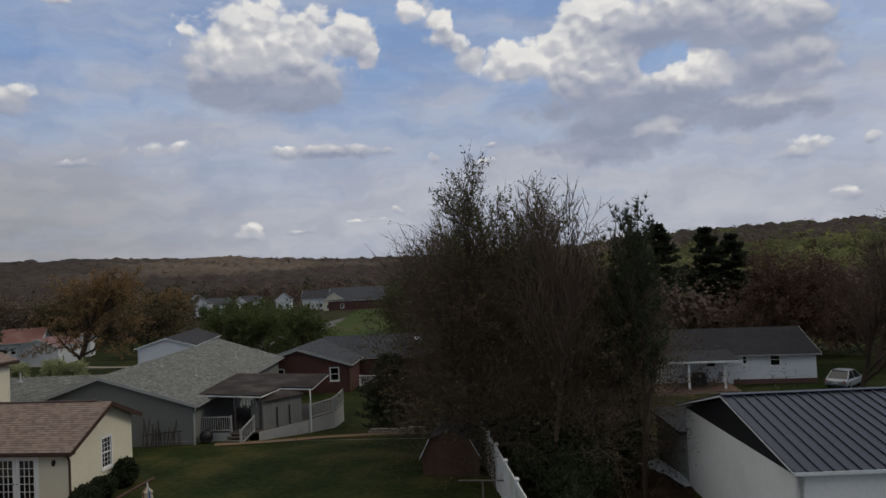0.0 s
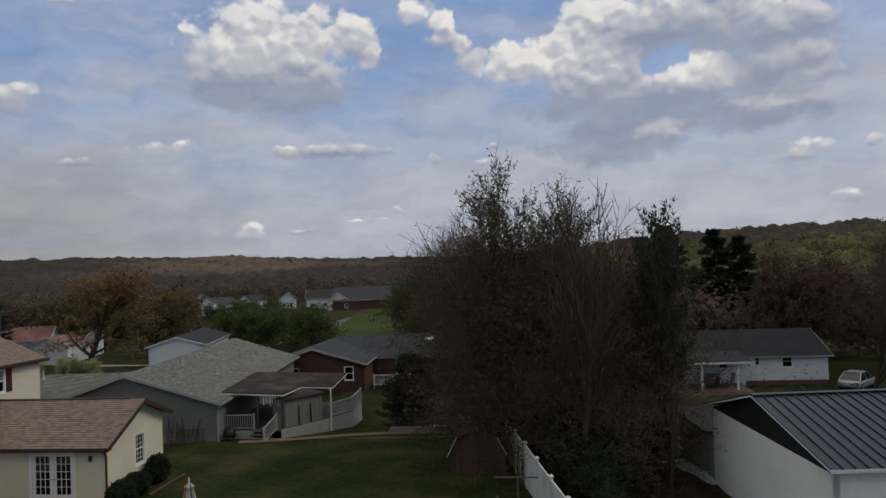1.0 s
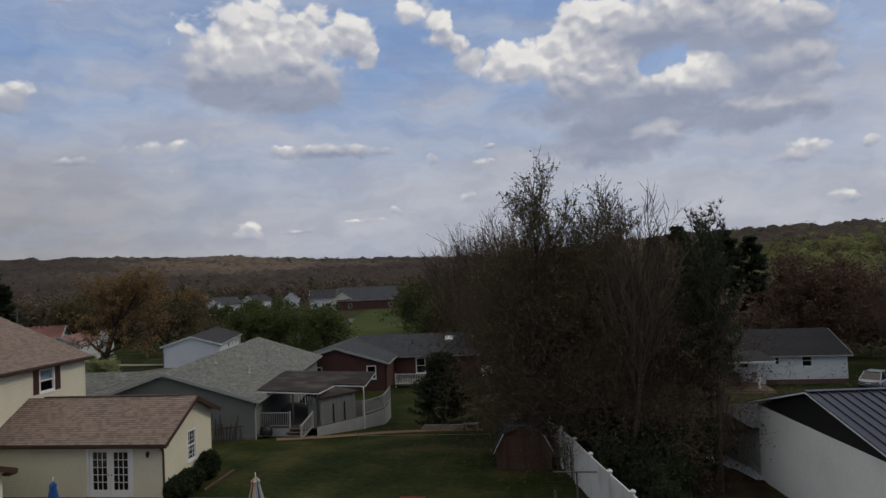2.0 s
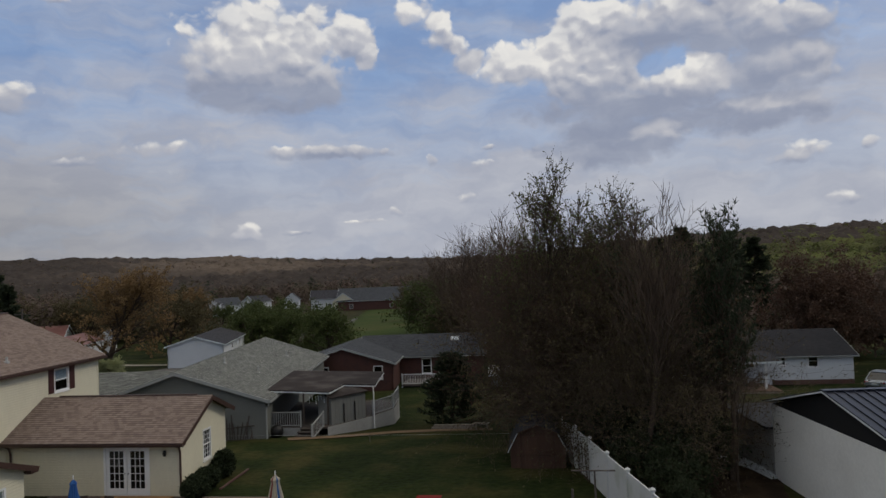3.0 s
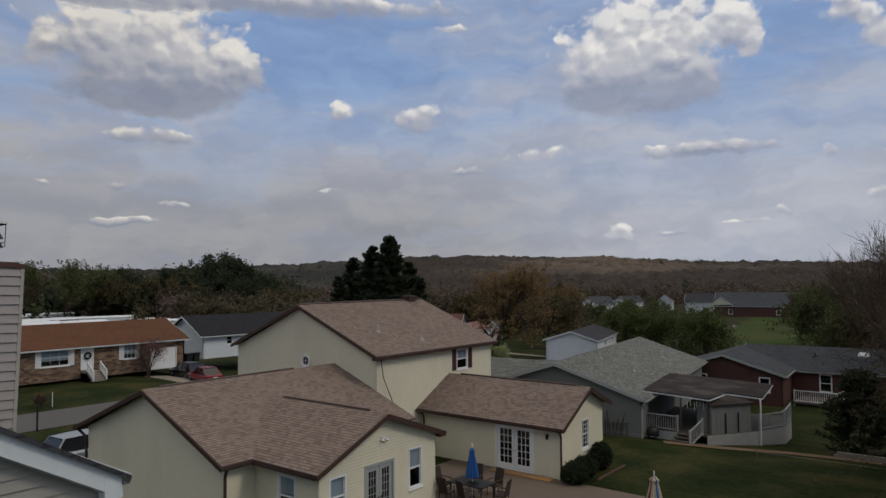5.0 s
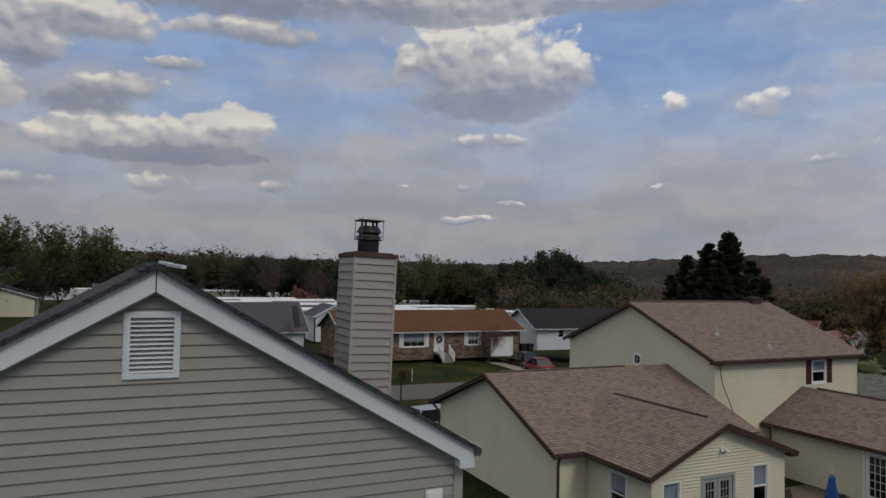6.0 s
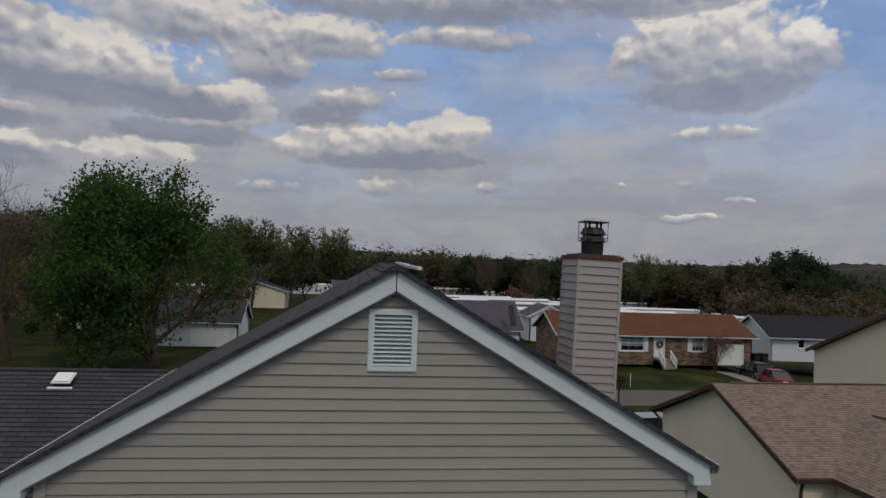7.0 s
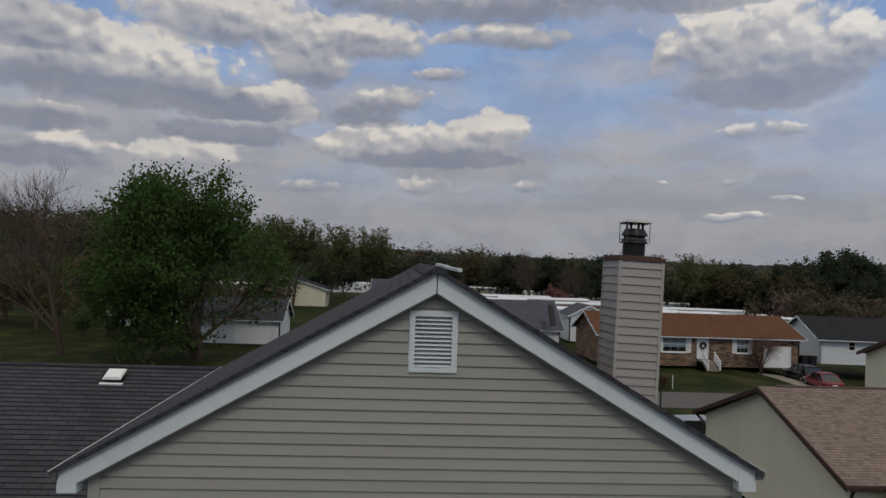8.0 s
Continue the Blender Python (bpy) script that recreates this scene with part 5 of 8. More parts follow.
def simple_house(name, label, corner, rz, w, d, zb, ze, zr, wall_m, roof_m, axis="x", over=0.35, lap=0.13, openings=(), trim="white_trim", frame="white",
                 category="house", hip=0.0, step=0.145, shutters=None, cols=1, rows=2, blind=0.0):
    """A gabled house; corner: its front left one, rz: its turn; axis: along its width or its depth; openings: (side, kind, u0, v0, u1, v1)."""
    O, U, W = frame_of(corner, rz)
    mid = O + U * w / 2 + W * d / 2
    h = thing(name, (mid.x, mid.y, zb), label, category)
    hh, hr = ze - zb, zr - zb
    sides = [(O, U, w), (O + U * w, W, d), (O + U * w + W * d, -U, w), (O + W * d, -W, d)]
    for i, (o, u, n) in enumerate(sides):
        gable = (axis == "x") == (i % 2 == 1)
        out = [(0, 0), (n, 0), (n, hh)] + ([(n / 2, hr - 0.08)] if gable and not hip else []) + [(0, hh)]
        mine = [q for q in openings if q[0] == i]
        holes = [(q[2], q[3], q[4], q[5]) for q in mine]
        base = o + UP * zb
        wall(h, "wall", base, u, out, M[wall_m], holes, lap=lap, proud=0.035, gap=0.02 if lap else 0.0)
        for _, kind, a, b, c, e in mine:
            if kind == "window":
                window(h, base, u, (a + 0.06, b + 0.06, c - 0.06, e - 0.06), frame=frame, shutters=shutters, cols=cols, rows=rows, blind=blind)
            elif kind == "plain":
                window(h, base, u, (a + 0.06, b + 0.06, c - 0.06, e - 0.06), frame=frame, cols=cols, rows=rows)
            elif kind == "door":
                panel_door(h, base, u, (a + 0.08, b + 0.04, c - 0.08, e - 0.08))
            elif kind == "garage_door":
                garage_door(h, base, u, (a, b, c, e))
    at = lambda a, b, z: O + U * a + W * b + UP * z
    k = over
    drop = (zr - ze) / ((d if axis == "x" else w) / 2) * k
    lo = ze - drop * 0.6
    if axis == "x":
        planes = [[at(-k, -k, lo), at(w + k, -k, lo), at(w + k - hip, d / 2, zr), at(-k + hip, d / 2, zr)],
                  [at(w + k, d + k, lo), at(-k, d + k, lo), at(-k + hip, d / 2, zr), at(w + k - hip, d / 2, zr)]]
        if hip:
            planes += [[at(w + k, -k, lo), at(w + k, d + k, lo), at(w + k - hip, d / 2, zr)], [at(-k, d + k, lo), at(-k, -k, lo), at(-k + hip, d / 2, zr)]]
        rakes = [(at(x, y, lo - 0.1), at(x, d / 2, zr - 0.1)) for x in (-k - 0.02, w + k + 0.02) for y in (-k, d + k)]
        eaves = [(at(-k, -k, lo - 0.03), at(w + k, -k, lo - 0.03), -W), (at(-k, d + k, lo - 0.03), at(w + k, d + k, lo - 0.03), W)]
    else:
        planes = [[at(w + k, -k, lo), at(w + k, d + k, lo), at(w / 2, d + k - hip, zr), at(w / 2, -k + hip, zr)],
                  [at(-k, d + k, lo), at(-k, -k, lo), at(w / 2, -k + hip, zr), at(w / 2, d + k - hip, zr)]]
        if hip:
            planes += [[at(-k, -k, lo), at(w + k, -k, lo), at(w / 2, -k + hip, zr)], [at(w + k, d + k, lo), at(-k, d + k, lo), at(w / 2, d + k - hip, zr)]]
        rakes = [(at(x, y, lo - 0.1), at(w / 2, y, zr - 0.1)) for y in (-k - 0.02, d + k + 0.02) for x in (-k, w + k)]
        eaves = [(at(w + k, -k, lo - 0.03), at(w + k, d + k, lo - 0.03), U), (at(-k, -k, lo - 0.03), at(-k, d + k, lo - 0.03), -U)]
    for p in planes:
        roof(h, p, M[roof_m], step=step)
    if not hip:
        for p, q in rakes:
            fascia(h, p, q, 0.2, M[trim], name="rake_board")
    for p, q, o in eaves:
        gutter(h, p, q, o, M[trim], 0.06)
    return h


def garage_door(parent, O, U, rect):
    O, U = Vector(O), Vector(U).normalized()
    N = U.cross(UP)
    u0, v0, u1, v1 = rect
    g = Geo()
    rows, cols = 4, 8
    at = lambda u, v, d: O + U * u + UP * v + N * d
    g.prism([at(u0, v0, -0.06), at(u1, v0, -0.06), at(u1, v1, -0.06), at(u0, v1, -0.06)], N * 0.03)
    for i in range(rows):
        for j in range(cols):
            a, b = u0 + (u1 - u0) * (j + 0.1) / cols, u0 + (u1 - u0) * (j + 0.9) / cols
            c, e = v0 + (v1 - v0) * (i + 0.12) / rows, v0 + (v1 - v0) * (i + 0.88) / rows
            g.prism([at(a, c, -0.03), at(b, c, -0.03), at(b, e, -0.03), at(a, e, -0.03)], N * 0.014)
    for a, b, c, e in ((u0 - 0.1, v0, u0, v1 + 0.1), (u1, v0, u1 + 0.1, v1 + 0.1), (u0, v1, u1, v1 + 0.1)):
        g.prism([at(a, b, -0.1), at(c, b, -0.1), at(c, e, -0.1), at(a, e, -0.1)], N * 0.13)
    return part("garage_door", g, M["white"], parent, "white sectional garage door")


# grey-green house with the covered porch
GH = simple_house("grey_house", "grey-green sided ranch house with a pale grey shingle roof", (-33.2, 40.2), 8, 11.2, 22.0, -0.9, 1.85, 3.75, "greygreen", "roof_green", "y", 0.4, 0.13, trim="pale_trim")
pipe(GH, [(-21.75, 41.4, 1.5), (-21.95, 41.6, 1.3), (-22.0, 41.62, 1.0), (-22.0, 41.62, -0.9)], 0.05, M["pale_trim"], label="pale downspout at the corner")
simple_house("grey_garage", "low grey garage with a plain grey roof", (-45.5, 41.5), 4, 17.0, 9.5, -0.6, 1.75, 2.95, "greygreen", "roof_green", "x", 0.4, 0.13, trim="pale_trim")
# dark red house beyond it
BH = simple_house("brick_house", "dark red brick house with a slate-grey roof", (-28.6, 64.6), 4, 9.8, 9.0, -2.0, 0.85, 2.4, "brown_wall", "roof_slate", "y", 0.35, 0, trim="pale_trim", openings=
                  [(0, "window", 2.6, 1.3, 3.5, 2.5), (0, "window", 7.9, 1.2, 8.8, 2.5)])
simple_house("brick_house", "long brick house section with slate-grey roof and skylight", (-23.5, 70.5), 4, 13.0, 8.5, -2.0, 0.75, 2.55, "brown_wall", "roof_slate", "x", 0.35, 0, trim="pale_trim", openings=
             [(0, "window", 6.6, 0.8, 7.6, 2.4)])
simple_house("garden_store", "low grey store with a pale sloping roof", (-9.4, 66.0), 4, 2.6, 3.0, -2.1, -0.6, 0.0, "store", "pale_trim", "x", 0.2, 0, step=0)
# white house with the covered deck
WH = simple_house("white_house", "long white sided house with a dark roof and brick base", (5.4, 65.0), 0, 17.4, 9.5, -1.9, 0.75, 2.55, "white_siding", "roof_black", "x", 0.35, 0.2, trim="pale_trim", openings=
                  [(0, "plain", 8.25, 1.5, 9.1, 2.5), (0, "plain", 11.3, 1.7, 11.75, 2.5), (0, "plain", 13.6, 1.5, 14.5, 2.6)])
# meadow buildings
simple_house("white_shed", "small white gabled outbuilding with a green-grey roof", (-58.6, 94.2), 14, 8.0, 17.0, -4.3, -0.05, 1.2, "white_siding", "roof_dark", "y", 0.3, 0,
             [(1, "plain", 6.0, 2.9, 7.4, 3.7), (1, "plain", 9.5, 2.9, 10.4, 3.7), (1, "plain", 12.5, 2.9, 13.4, 3.7)])
simple_house("red_roof_house", "low white house with a faded red roof", (-112.0, 115.5), 22, 17.0, 8.0, -4.6, -0.9, 1.5, "white_siding", "roof_red", "x", 0.4, 0,
             [(0, "plain", 3.0, 1.4, 4.0, 2.6), (0, "plain", 12.0, 1.4, 13.0, 2.6)], step=0)
simple_house("red_roof_shed", "white shed with a rusty red roof", (-88.6, 107.0), 14, 6.6, 9.0, -4.6, -0.8, 0.6, "white_siding", "roof_red", "y", 0.3, 0, [(1, "plain", 1.6, 1.2, 2.3, 2.2)], step=0)
simple_house("tower_shed", "narrow white gabled shed", (-88.0, 121.0), 22, 2.5, 4.0, -4.7, -0.9, 0.4, "white_siding", "roof_slate", "y", 0.15, 0, [(0, "plain", 0.9, 1.6, 1.5, 2.8)], step=0)

# ---- street to the west ----
BR = simple_house("brick_ranch", "tan brick ranch house with a rust-brown shingle roof", (-72.0, 20.0), 90, 20.6, 9.0, 0.25, 3.35, 5.25, "brick", "roof_rust", "x", 0.45, 0,
                  [(0, "window", 6.4, 1.35, 8.9, 3.0), (0, "door", 9.95, 0.75, 11.1, 2.95), (0, "window", 14.0, 1.4, 15.3, 2.95), (0, "garage_door", 16.9, 0.05, 19.6, 2.1)],
                  shutters="white", cols=3, blind=0.7)
simple_house("dark_roof_house", "white sided house with a nearly black roof", (-77, 46.0), 84, 16.0, 9.0, 0.2, 3.0, 5.1, "white_siding", "roof_black", "x", 0.5, 0, [(0, "plain", 3.0, 1.5, 3.8, 2.5)])
simple_house("purple_roof_house", "pale house with a purple-grey roof", (-83, 6.5), 90, 12.2, 10.0, 0.2, 2.6, 5.6, "white_siding", "roof_purple", "x", 0.4, 0)
simple_house("purple_roof_house", "pale house with a purple-grey roof further along", (-112, -4.0), 90, 9.2, 9.0, 0.2, 3.4, 7.0, "white_siding", "roof_purple", "x", 0.4, 0)
simple_house("small_cottage", "small white cottage with a rust porch roof", (-93, 22.3), 90, 5.2, 6.0, 0.2, 3.6, 5.0, "white_siding", "roof_purple", "y", 0.3, 0, [(0, "plain", 3.3, 2.1, 4.1, 3.1)])
simple_house("white_garage", "white garage with a dark roof", (-82, -22.5), 90, 9.5, 7.0, 0.1, 2.9, 5.0, "white_siding", "roof_dark", "x", 0.4, 0, [(0, "garage_door", 4.6, 0.05, 8.4, 2.3)])
simple_house("cream_cottage", "cream cottage with white trim and dark roof", (-150, -31.0), 90, 16.0, 9.0, 0.1, 3.7, 6.2, "yellow", "roof_dark", "y", 0.5, 0, [(0, "plain", 3.5, 1.6, 4.7, 3.1), (0, "plain", 7.6, 1.6, 8.8, 3.1)])
simple_house("cottage_far", "low white cottage behind the trees", (-98, -38.5), 90, 8.0, 9.0, 0.1, 3.0, 6.2, "white_siding", "roof_dark", "x", 0.4, 0, [(0, "plain", 2.5, 1.2, 3.5, 2.4)])

g = Geo()
g.prism([(-80.9, 17.0, 3.15), (-80.9, 17.6, 3.15), (-78.9 - 3.6, 17.6, 5.35), (-78.9 - 3.6, 17.0, 5.35)], Vector((0.35, 0, 0.1)))
single("roof_hatch", g, M["black_siding"], "long dark hatch on the purple-grey roof", "roof hatch")


def vent_pipe(x, y, z, hh, label, m="skirt"):
    p = Geo()
    p.lathe([(0.13, -0.08), (0.12, 0.05), (0.05, 0.08), (0.05, hh), (0.0, hh)], (x, y, z), 10)
    single("vent_pipe", p, M[m], label, "vent pipe")


vent_pipe(-27.45, 47.4, 3.38, 0.5, "pale vent pipe on the grey shingle roof")
vent_pipe(-25.1, 47.9, 2.57, 0.5, "pale vent pipe on the grey shingle roof")
vent_pipe(-26.5, 57.4, 2.6, 0.55, "pale vent pipe on the grey shingle roof")
vent_pipe(-37.0, 45.6, 2.85, 0.6, "pale vent pipe on the low garage roof")
vent_pipe(-12.3, 73.6, 1.95, 0.5, "dark vent pipe on the slate-grey roof", "dark_metal")
vent_pipe(-17.6, 73.2, 1.75, 0.4, "dark vent pipe on the slate-grey roof", "dark_metal")
sk = thing("skylight", (-13.7, 74.15, 2.0), "small pale skylight in the slate-grey roof", "skylight")
g = Geo()
g.prism([(-14.15, 73.75, 1.86), (-13.25, 73.8, 1.86), (-13.3, 74.55, 2.2), (-14.2, 74.5, 2.2)], Vector((0, -0.04, 0.09)))
part("frame", g, M["skirt"], sk)
g = Geo()
g.prism([(-14.05, 73.8, 1.99), (-13.35, 73.85, 1.99), (-13.4, 74.42, 2.25), (-14.1, 74.37, 2.25)], Vector((0, -0.008, 0.02)))
part("pane", g, M["blind"], sk)

# ---- trees ----
LOW, REACH, THIN = 0.32, 1.0, 0.006          # where on a trunk the first limbs leave it, how long they are, and the thinnest twig


def rand_dir(rng):
    z = rng.uniform(-1, 1)
    a = rng.uniform(0, 2 * math.pi)
    s = math.sqrt(1 - z * z)
    return Vector((s * math.cos(a), s * math.sin(a), z))


def grow(rng, wood, twigs, tips, p, d, length, r, level, levels, spread, lift, kids, wander=0.18):
    """One limb and, from it, its smaller ones; fine wood goes to twigs, ends to tips."""
    n = 5 if level == 0 else 4 if level < levels - 1 else 3 if level < levels else 2
    pts, rad, q, dd = [p.copy()], [r], p.copy(), d.copy()
    for i in range(n):
        dd = (dd + rand_dir(rng) * wander + UP * lift * (0.3 if level else 0.1)).normalized()
        q = q + dd * length / n
        pts.append(q.copy())
        rad.append(r * (1 - 0.62 * (i + 1) / n))
    (wood if level < 2 else twigs).tube(pts, rad, (8, 6, 4, 3, 3)[min(level, 4)], cap=False)
    if level == levels:
        tips += pts[1:]
        return
    m = kids[min(level, len(kids) - 1)]
    for k in range(m):
        low = LOW if level == 0 else 0.22
        f = low + (1 - low) * (k + rng.random()) / m
        i = min(n - 1, int(f * n))
        base = pts[i].lerp(pts[i + 1], f * n - i) if i < n else pts[n]
        axis = (pts[min(i + 1, n)] - pts[i]).normalized()
        side = axis.cross(rand_dir(rng)).normalized()
        ang = spread * rng.uniform(0.7, 1.25) * (1.0 if level else (1.25 - 0.6 * f))
        c = (axis * math.cos(ang) + side * math.sin(ang)).normalized()
        grow(rng, wood, twigs, tips, base, c, length * rng.uniform(0.5, 0.72) * ((1.15 - 0.45 * f) * REACH if level == 0 else 1), max(THIN, rad[i] * rng.uniform(0.42, 0.6)), level + 1, levels, spread, lift, kids, wander)


def foliage(tips, rng, count, size, jitter, flat=0.0):
    """Small leaves, each two triangles folded along its rib, scattered round the tips."""
    g = Geo()
    if not tips:
        return g
    for _ in range(count):
        c = Vector(rng.choice(tips)) + rand_dir(rng) * jitter * rng.random()
        a, b = rand_dir(rng), rand_dir(rng)
        a.z *= 1 - flat
        a.normalize()
        b = a.cross(b)
        if b.length < 0.1:
            continue
        b.normalize()
        nrm = a.cross(b)
        s = size * rng.uniform(0.6, 1.3)
        o = len(g.v)
        g.v += [tuple(c), tuple(c + a * s * 0.5 + b * s * 0.32 + nrm * s * 0.1), tuple(c + a * s), tuple(c + a * s * 0.5 - b * s * 0.32 + nrm * s * 0.1)]
        g.f += [(o, o + 1, o + 2), (o, o + 2, o + 3)]
    g.uv = [None] * len(g.f)
    return g


def tree(label, seed, tall, leaf_mat, leaves, size, levels=4, spread=0.62, lift=0.25, kids=(9, 5, 4, 4), trunk_r=0.2, trunk_part=0.62, jitter=0.25, stems=1, wander=0.2, bark="bark",
         category="tree", name="tree", group="", low=0.32, reach=1.0, thin=0.006):
    """A broadleaf tree at the origin: trunk with limbs, twigs, and its leaves."""
    global LOW, REACH, THIN
    LOW, REACH, THIN = low, reach, thin
    rng = random.Random(seed)
    t = thing(name, (0, 0, 0), label, category, group)
    wood, twigs, tips = Geo(), Geo(), []
    for s in range(stems):
        lean = Vector((rng.uniform(-0.25, 0.25), rng.uniform(-0.25, 0.25), 1)).normalized() if stems > 1 else Vector((rng.uniform(-0.04, 0.04), rng.uniform(-0.04, 0.04), 1)).normalized()
        start = Vector((rng.uniform(-0.3, 0.3), rng.uniform(-0.3, 0.3), -0.15)) if stems > 1 else Vector((0, 0, -0.15))
        grow(rng, wood, twigs, tips, start, lean, tall * trunk_part * rng.uniform(0.92, 1.0), trunk_r, 0, levels, spread, lift, kids, wander)
    part("trunk", wood, M[bark], t, uv=False, smooth=True)
    part("branching", twigs, M["twig"], t, uv=False)
    if leaves:
        part("crown", foliage(tips, rng, leaves, size, jitter), M[leaf_mat], t, uv=False)
    return t


def conifer(label, seed, tall, width, sprays=900, size=0.5, bare=0.15, droop=0.1, ragged=0.35, name="pine_tree", category="pine", inner=0.3, arms=(4, 6), rate=1.7, tops=1, flat=False):
    """A conifer at the origin: trunk with one or more leaders, whorls of limbs, needle tufts along them."""
    rng = random.Random(seed)
    t = thing(name, (0, 0, 0), label, category)
    wood, needles = Geo(), Geo()
    limbs = []
    for top in range(tops):
        off = Vector((0, 0, 0)) if top == 0 else Vector((rng.uniform(-1, 1), rng.uniform(-1, 1), 0)) * width * 0.45
        h = tall * (1 if top == 0 else rng.uniform(0.86, 0.98))
        axis = lambda f: off * smooth(0.1, 0.6, f) + UP * f * h
        wood.tube([axis(0) - UP * 0.2, axis(0.4), axis(0.7), axis(0.98)], [tall * 0.014, tall * 0.010, tall * 0.006, 0.02], 7)
        whorls = int(h * rate / (1 if top == 0 else 1.6))
        for i in range(whorls):
            f = bare + (1 - bare) * (i + rng.random() * 0.6) / whorls
            if top and f < 0.4:
                continue
            reach = width * (1 - f) ** 0.7 * rng.uniform(1 - ragged, 1.1) + 0.2
            for k in range(rng.randint(*arms)):
                a = rng.uniform(0, 2 * math.pi)
                r = reach * rng.uniform(0.5, 1.1)
                d = Vector((math.cos(a), math.sin(a), 0))
                p0 = axis(f)
                p1 = p0 + d * r * 0.6 + UP * r * (0.05 - droop * 0.3)
                p2 = p0 + d * r + UP * r * (0.22 - droop)
                wood.tube([p0, p1, p2], [0.035, 0.022, 0.008], 4, cap=False)
                limbs.append((p0, p1, p2, r))
        limbs.append((axis(0.9), axis(0.95), axis(1.0), 0.5))
    for _ in range(sprays):
        p0, p1, p2, r = rng.choice(limbs)
        k = rng.uniform(inner, 1.0)
        c = p0.lerp(p1, k * 1.6) if k < 0.62 else p1.lerp(p2, (k - 0.62) / 0.38)
        off = rand_dir(rng) * size * 0.4
        d = ((p2 - p0).normalized() * 0.7 + rand_dir(rng) * 0.7 + UP * 0.5).normalized()
        if flat:
            out = Vector((p2.x - p0.x, p2.y - p0.y, 0))
            out = out.normalized() if out.length > 0.05 else rand_dir(rng)
            off = rand_dir(rng) * r * 0.2
            off.z *= 0.2
            d = (out + rand_dir(rng) * 0.55 + UP * 0.25).normalized()
        c = c + off
        s = size * rng.uniform(0.6, 1.2)
        for j in range(2):
            side = d.cross(rand_dir(rng)).normalized()
            o = len(needles.v)
            needles.v += [tuple(c), tuple(c + d * s * 0.6 + side * s * 0.26), tuple(c + d * s)]
            needles.f.append((o, o + 1, o + 2))
    needles.uv = [None] * len(needles.f)
    part("trunk", wood, M["bark"], t, uv=False)
    part("crown", needles, M["needle"], t, uv=False)
    return t


def sprigged(label, seed, tall, tufts=9, size=0.42, kids=(13, 5, 4), spread=0.7, lift=0.35, low=0.2, reach=0.6, name="pine_tree", category="pine"):
    """A ragged evergreen: limbs that sweep up, and a tuft of needles at every twig's end."""
    global LOW, REACH
    LOW, REACH = low, reach
    rng = random.Random(seed)
    t = thing(name, (0, 0, 0), label, category)
    wood, twigs, tips = Geo(), Geo(), []
    grow(rng, wood, twigs, tips, Vector((0, 0, -0.15)), UP.copy(), tall * 0.9, tall * 0.012, 0, 3, spread, lift, kids, 0.16)
    g = Geo()
    for c in tips:
        lean = (UP * 0.8 + rand_dir(rng) * 0.5).normalized()
        for _ in range(tufts):
            d = (lean + rand_dir(rng) * 0.75).normalized()
            side = d.cross(rand_dir(rng)).normalized() * size * 0.075
            s = size * rng.uniform(0.6, 1.2)
            o = len(g.v)
            g.v += [tuple(c - side), tuple(c + side), tuple(Vector(c) + d * s)]
            g.f.append((o, o + 1, o + 2))
    g.uv = [None] * len(g.f)
    part("trunk", wood, M["bark"], t, uv=False)
    part("branching", twigs, M["twig"], t, uv=False)
    part("crown", g, M["needle"], t, uv=False)
    return t


def plant(ob, x, y, rz=0, s=1.0, z=None):
    ob.matrix_basis = pose(x, y, height(x, y) if z is None else z, 0, 0, rz) @ Matrix.Diagonal((s, s, s, 1))
    return ob


def again(ob, x, y, rz=0, s=1.0, label=""):
    c = copy_thing(ob, pose(x, y, height(x, y), 0, 0, rz))
    c.matrix_basis = pose(x, y, height(x, y), 0, 0, rz) @ Matrix.Diagonal((s, s, s, 1))
    return tagged(c, label)


def top_of(ob):
    return max(v.co.z for c in ob.children for v in c.data.vertices)


def plant_to(ob, x, y, rz, top):
    """Plants a tree and scales it to a top at that level."""
    return plant(ob, x, y, rz, (top - height(x, y)) / top_of(ob))


def again_to(ob, x, y, rz, top, label=""):
    return again(ob, x, y, rz, (top - height(x, y)) / top_of(ob), label)


# clump beyond the white fence: two airy trees and a bare one over dark evergreens and brown thicket
tall_leafy = plant_to(tree("tall airy tree with sparse young leaves", 3, 14.6, "leaf_spring", 2300, 0.15, kids=(17, 5, 4, 3), trunk_r=0.17, lift=0.32, spread=0.56, jitter=0.06, trunk_part=0.86, reach=0.44, low=0.42, wander=0.16, thin=0.014), -4.2, 36.7, 20, 15.7)
again_to(tall_leafy, -0.9, 36.3, 150, 14.2)
again_to(tall_leafy, -2.5, 36.2, 290, 15.2)
again_to(tall_leafy, -1.6, 37.6, 70, 14.4)
again_to(tall_leafy, -4.3, 38.8, 250, 12.8)
bare_tree = plant_to(tree("bare vase-shaped tree with fine grey twigs", 8, 13.6, "leaf_rust", 0, 0.1, levels=4, kids=(14, 6, 4, 3), trunk_r=0.14, lift=0.42, spread=0.50, trunk_part=0.74, reach=0.6, low=0.40, wander=0.12, thin=0.015), -0.5, 29.8, 0, 13.2)
again_to(bare_tree, -5.6, 46.0, 60, 14.0)
again_to(bare_tree, -7.6, 58.0, 160, 12.6)
evergreen = plant_to(sprigged("ragged dark evergreen in the tree clump", 5, 12.0, kids=(17, 5, 3), size=0.36, tufts=8, reach=0.36, low=0.25, lift=0.75, spread=0.55), 2.15, 32.9, 0, 12.3)
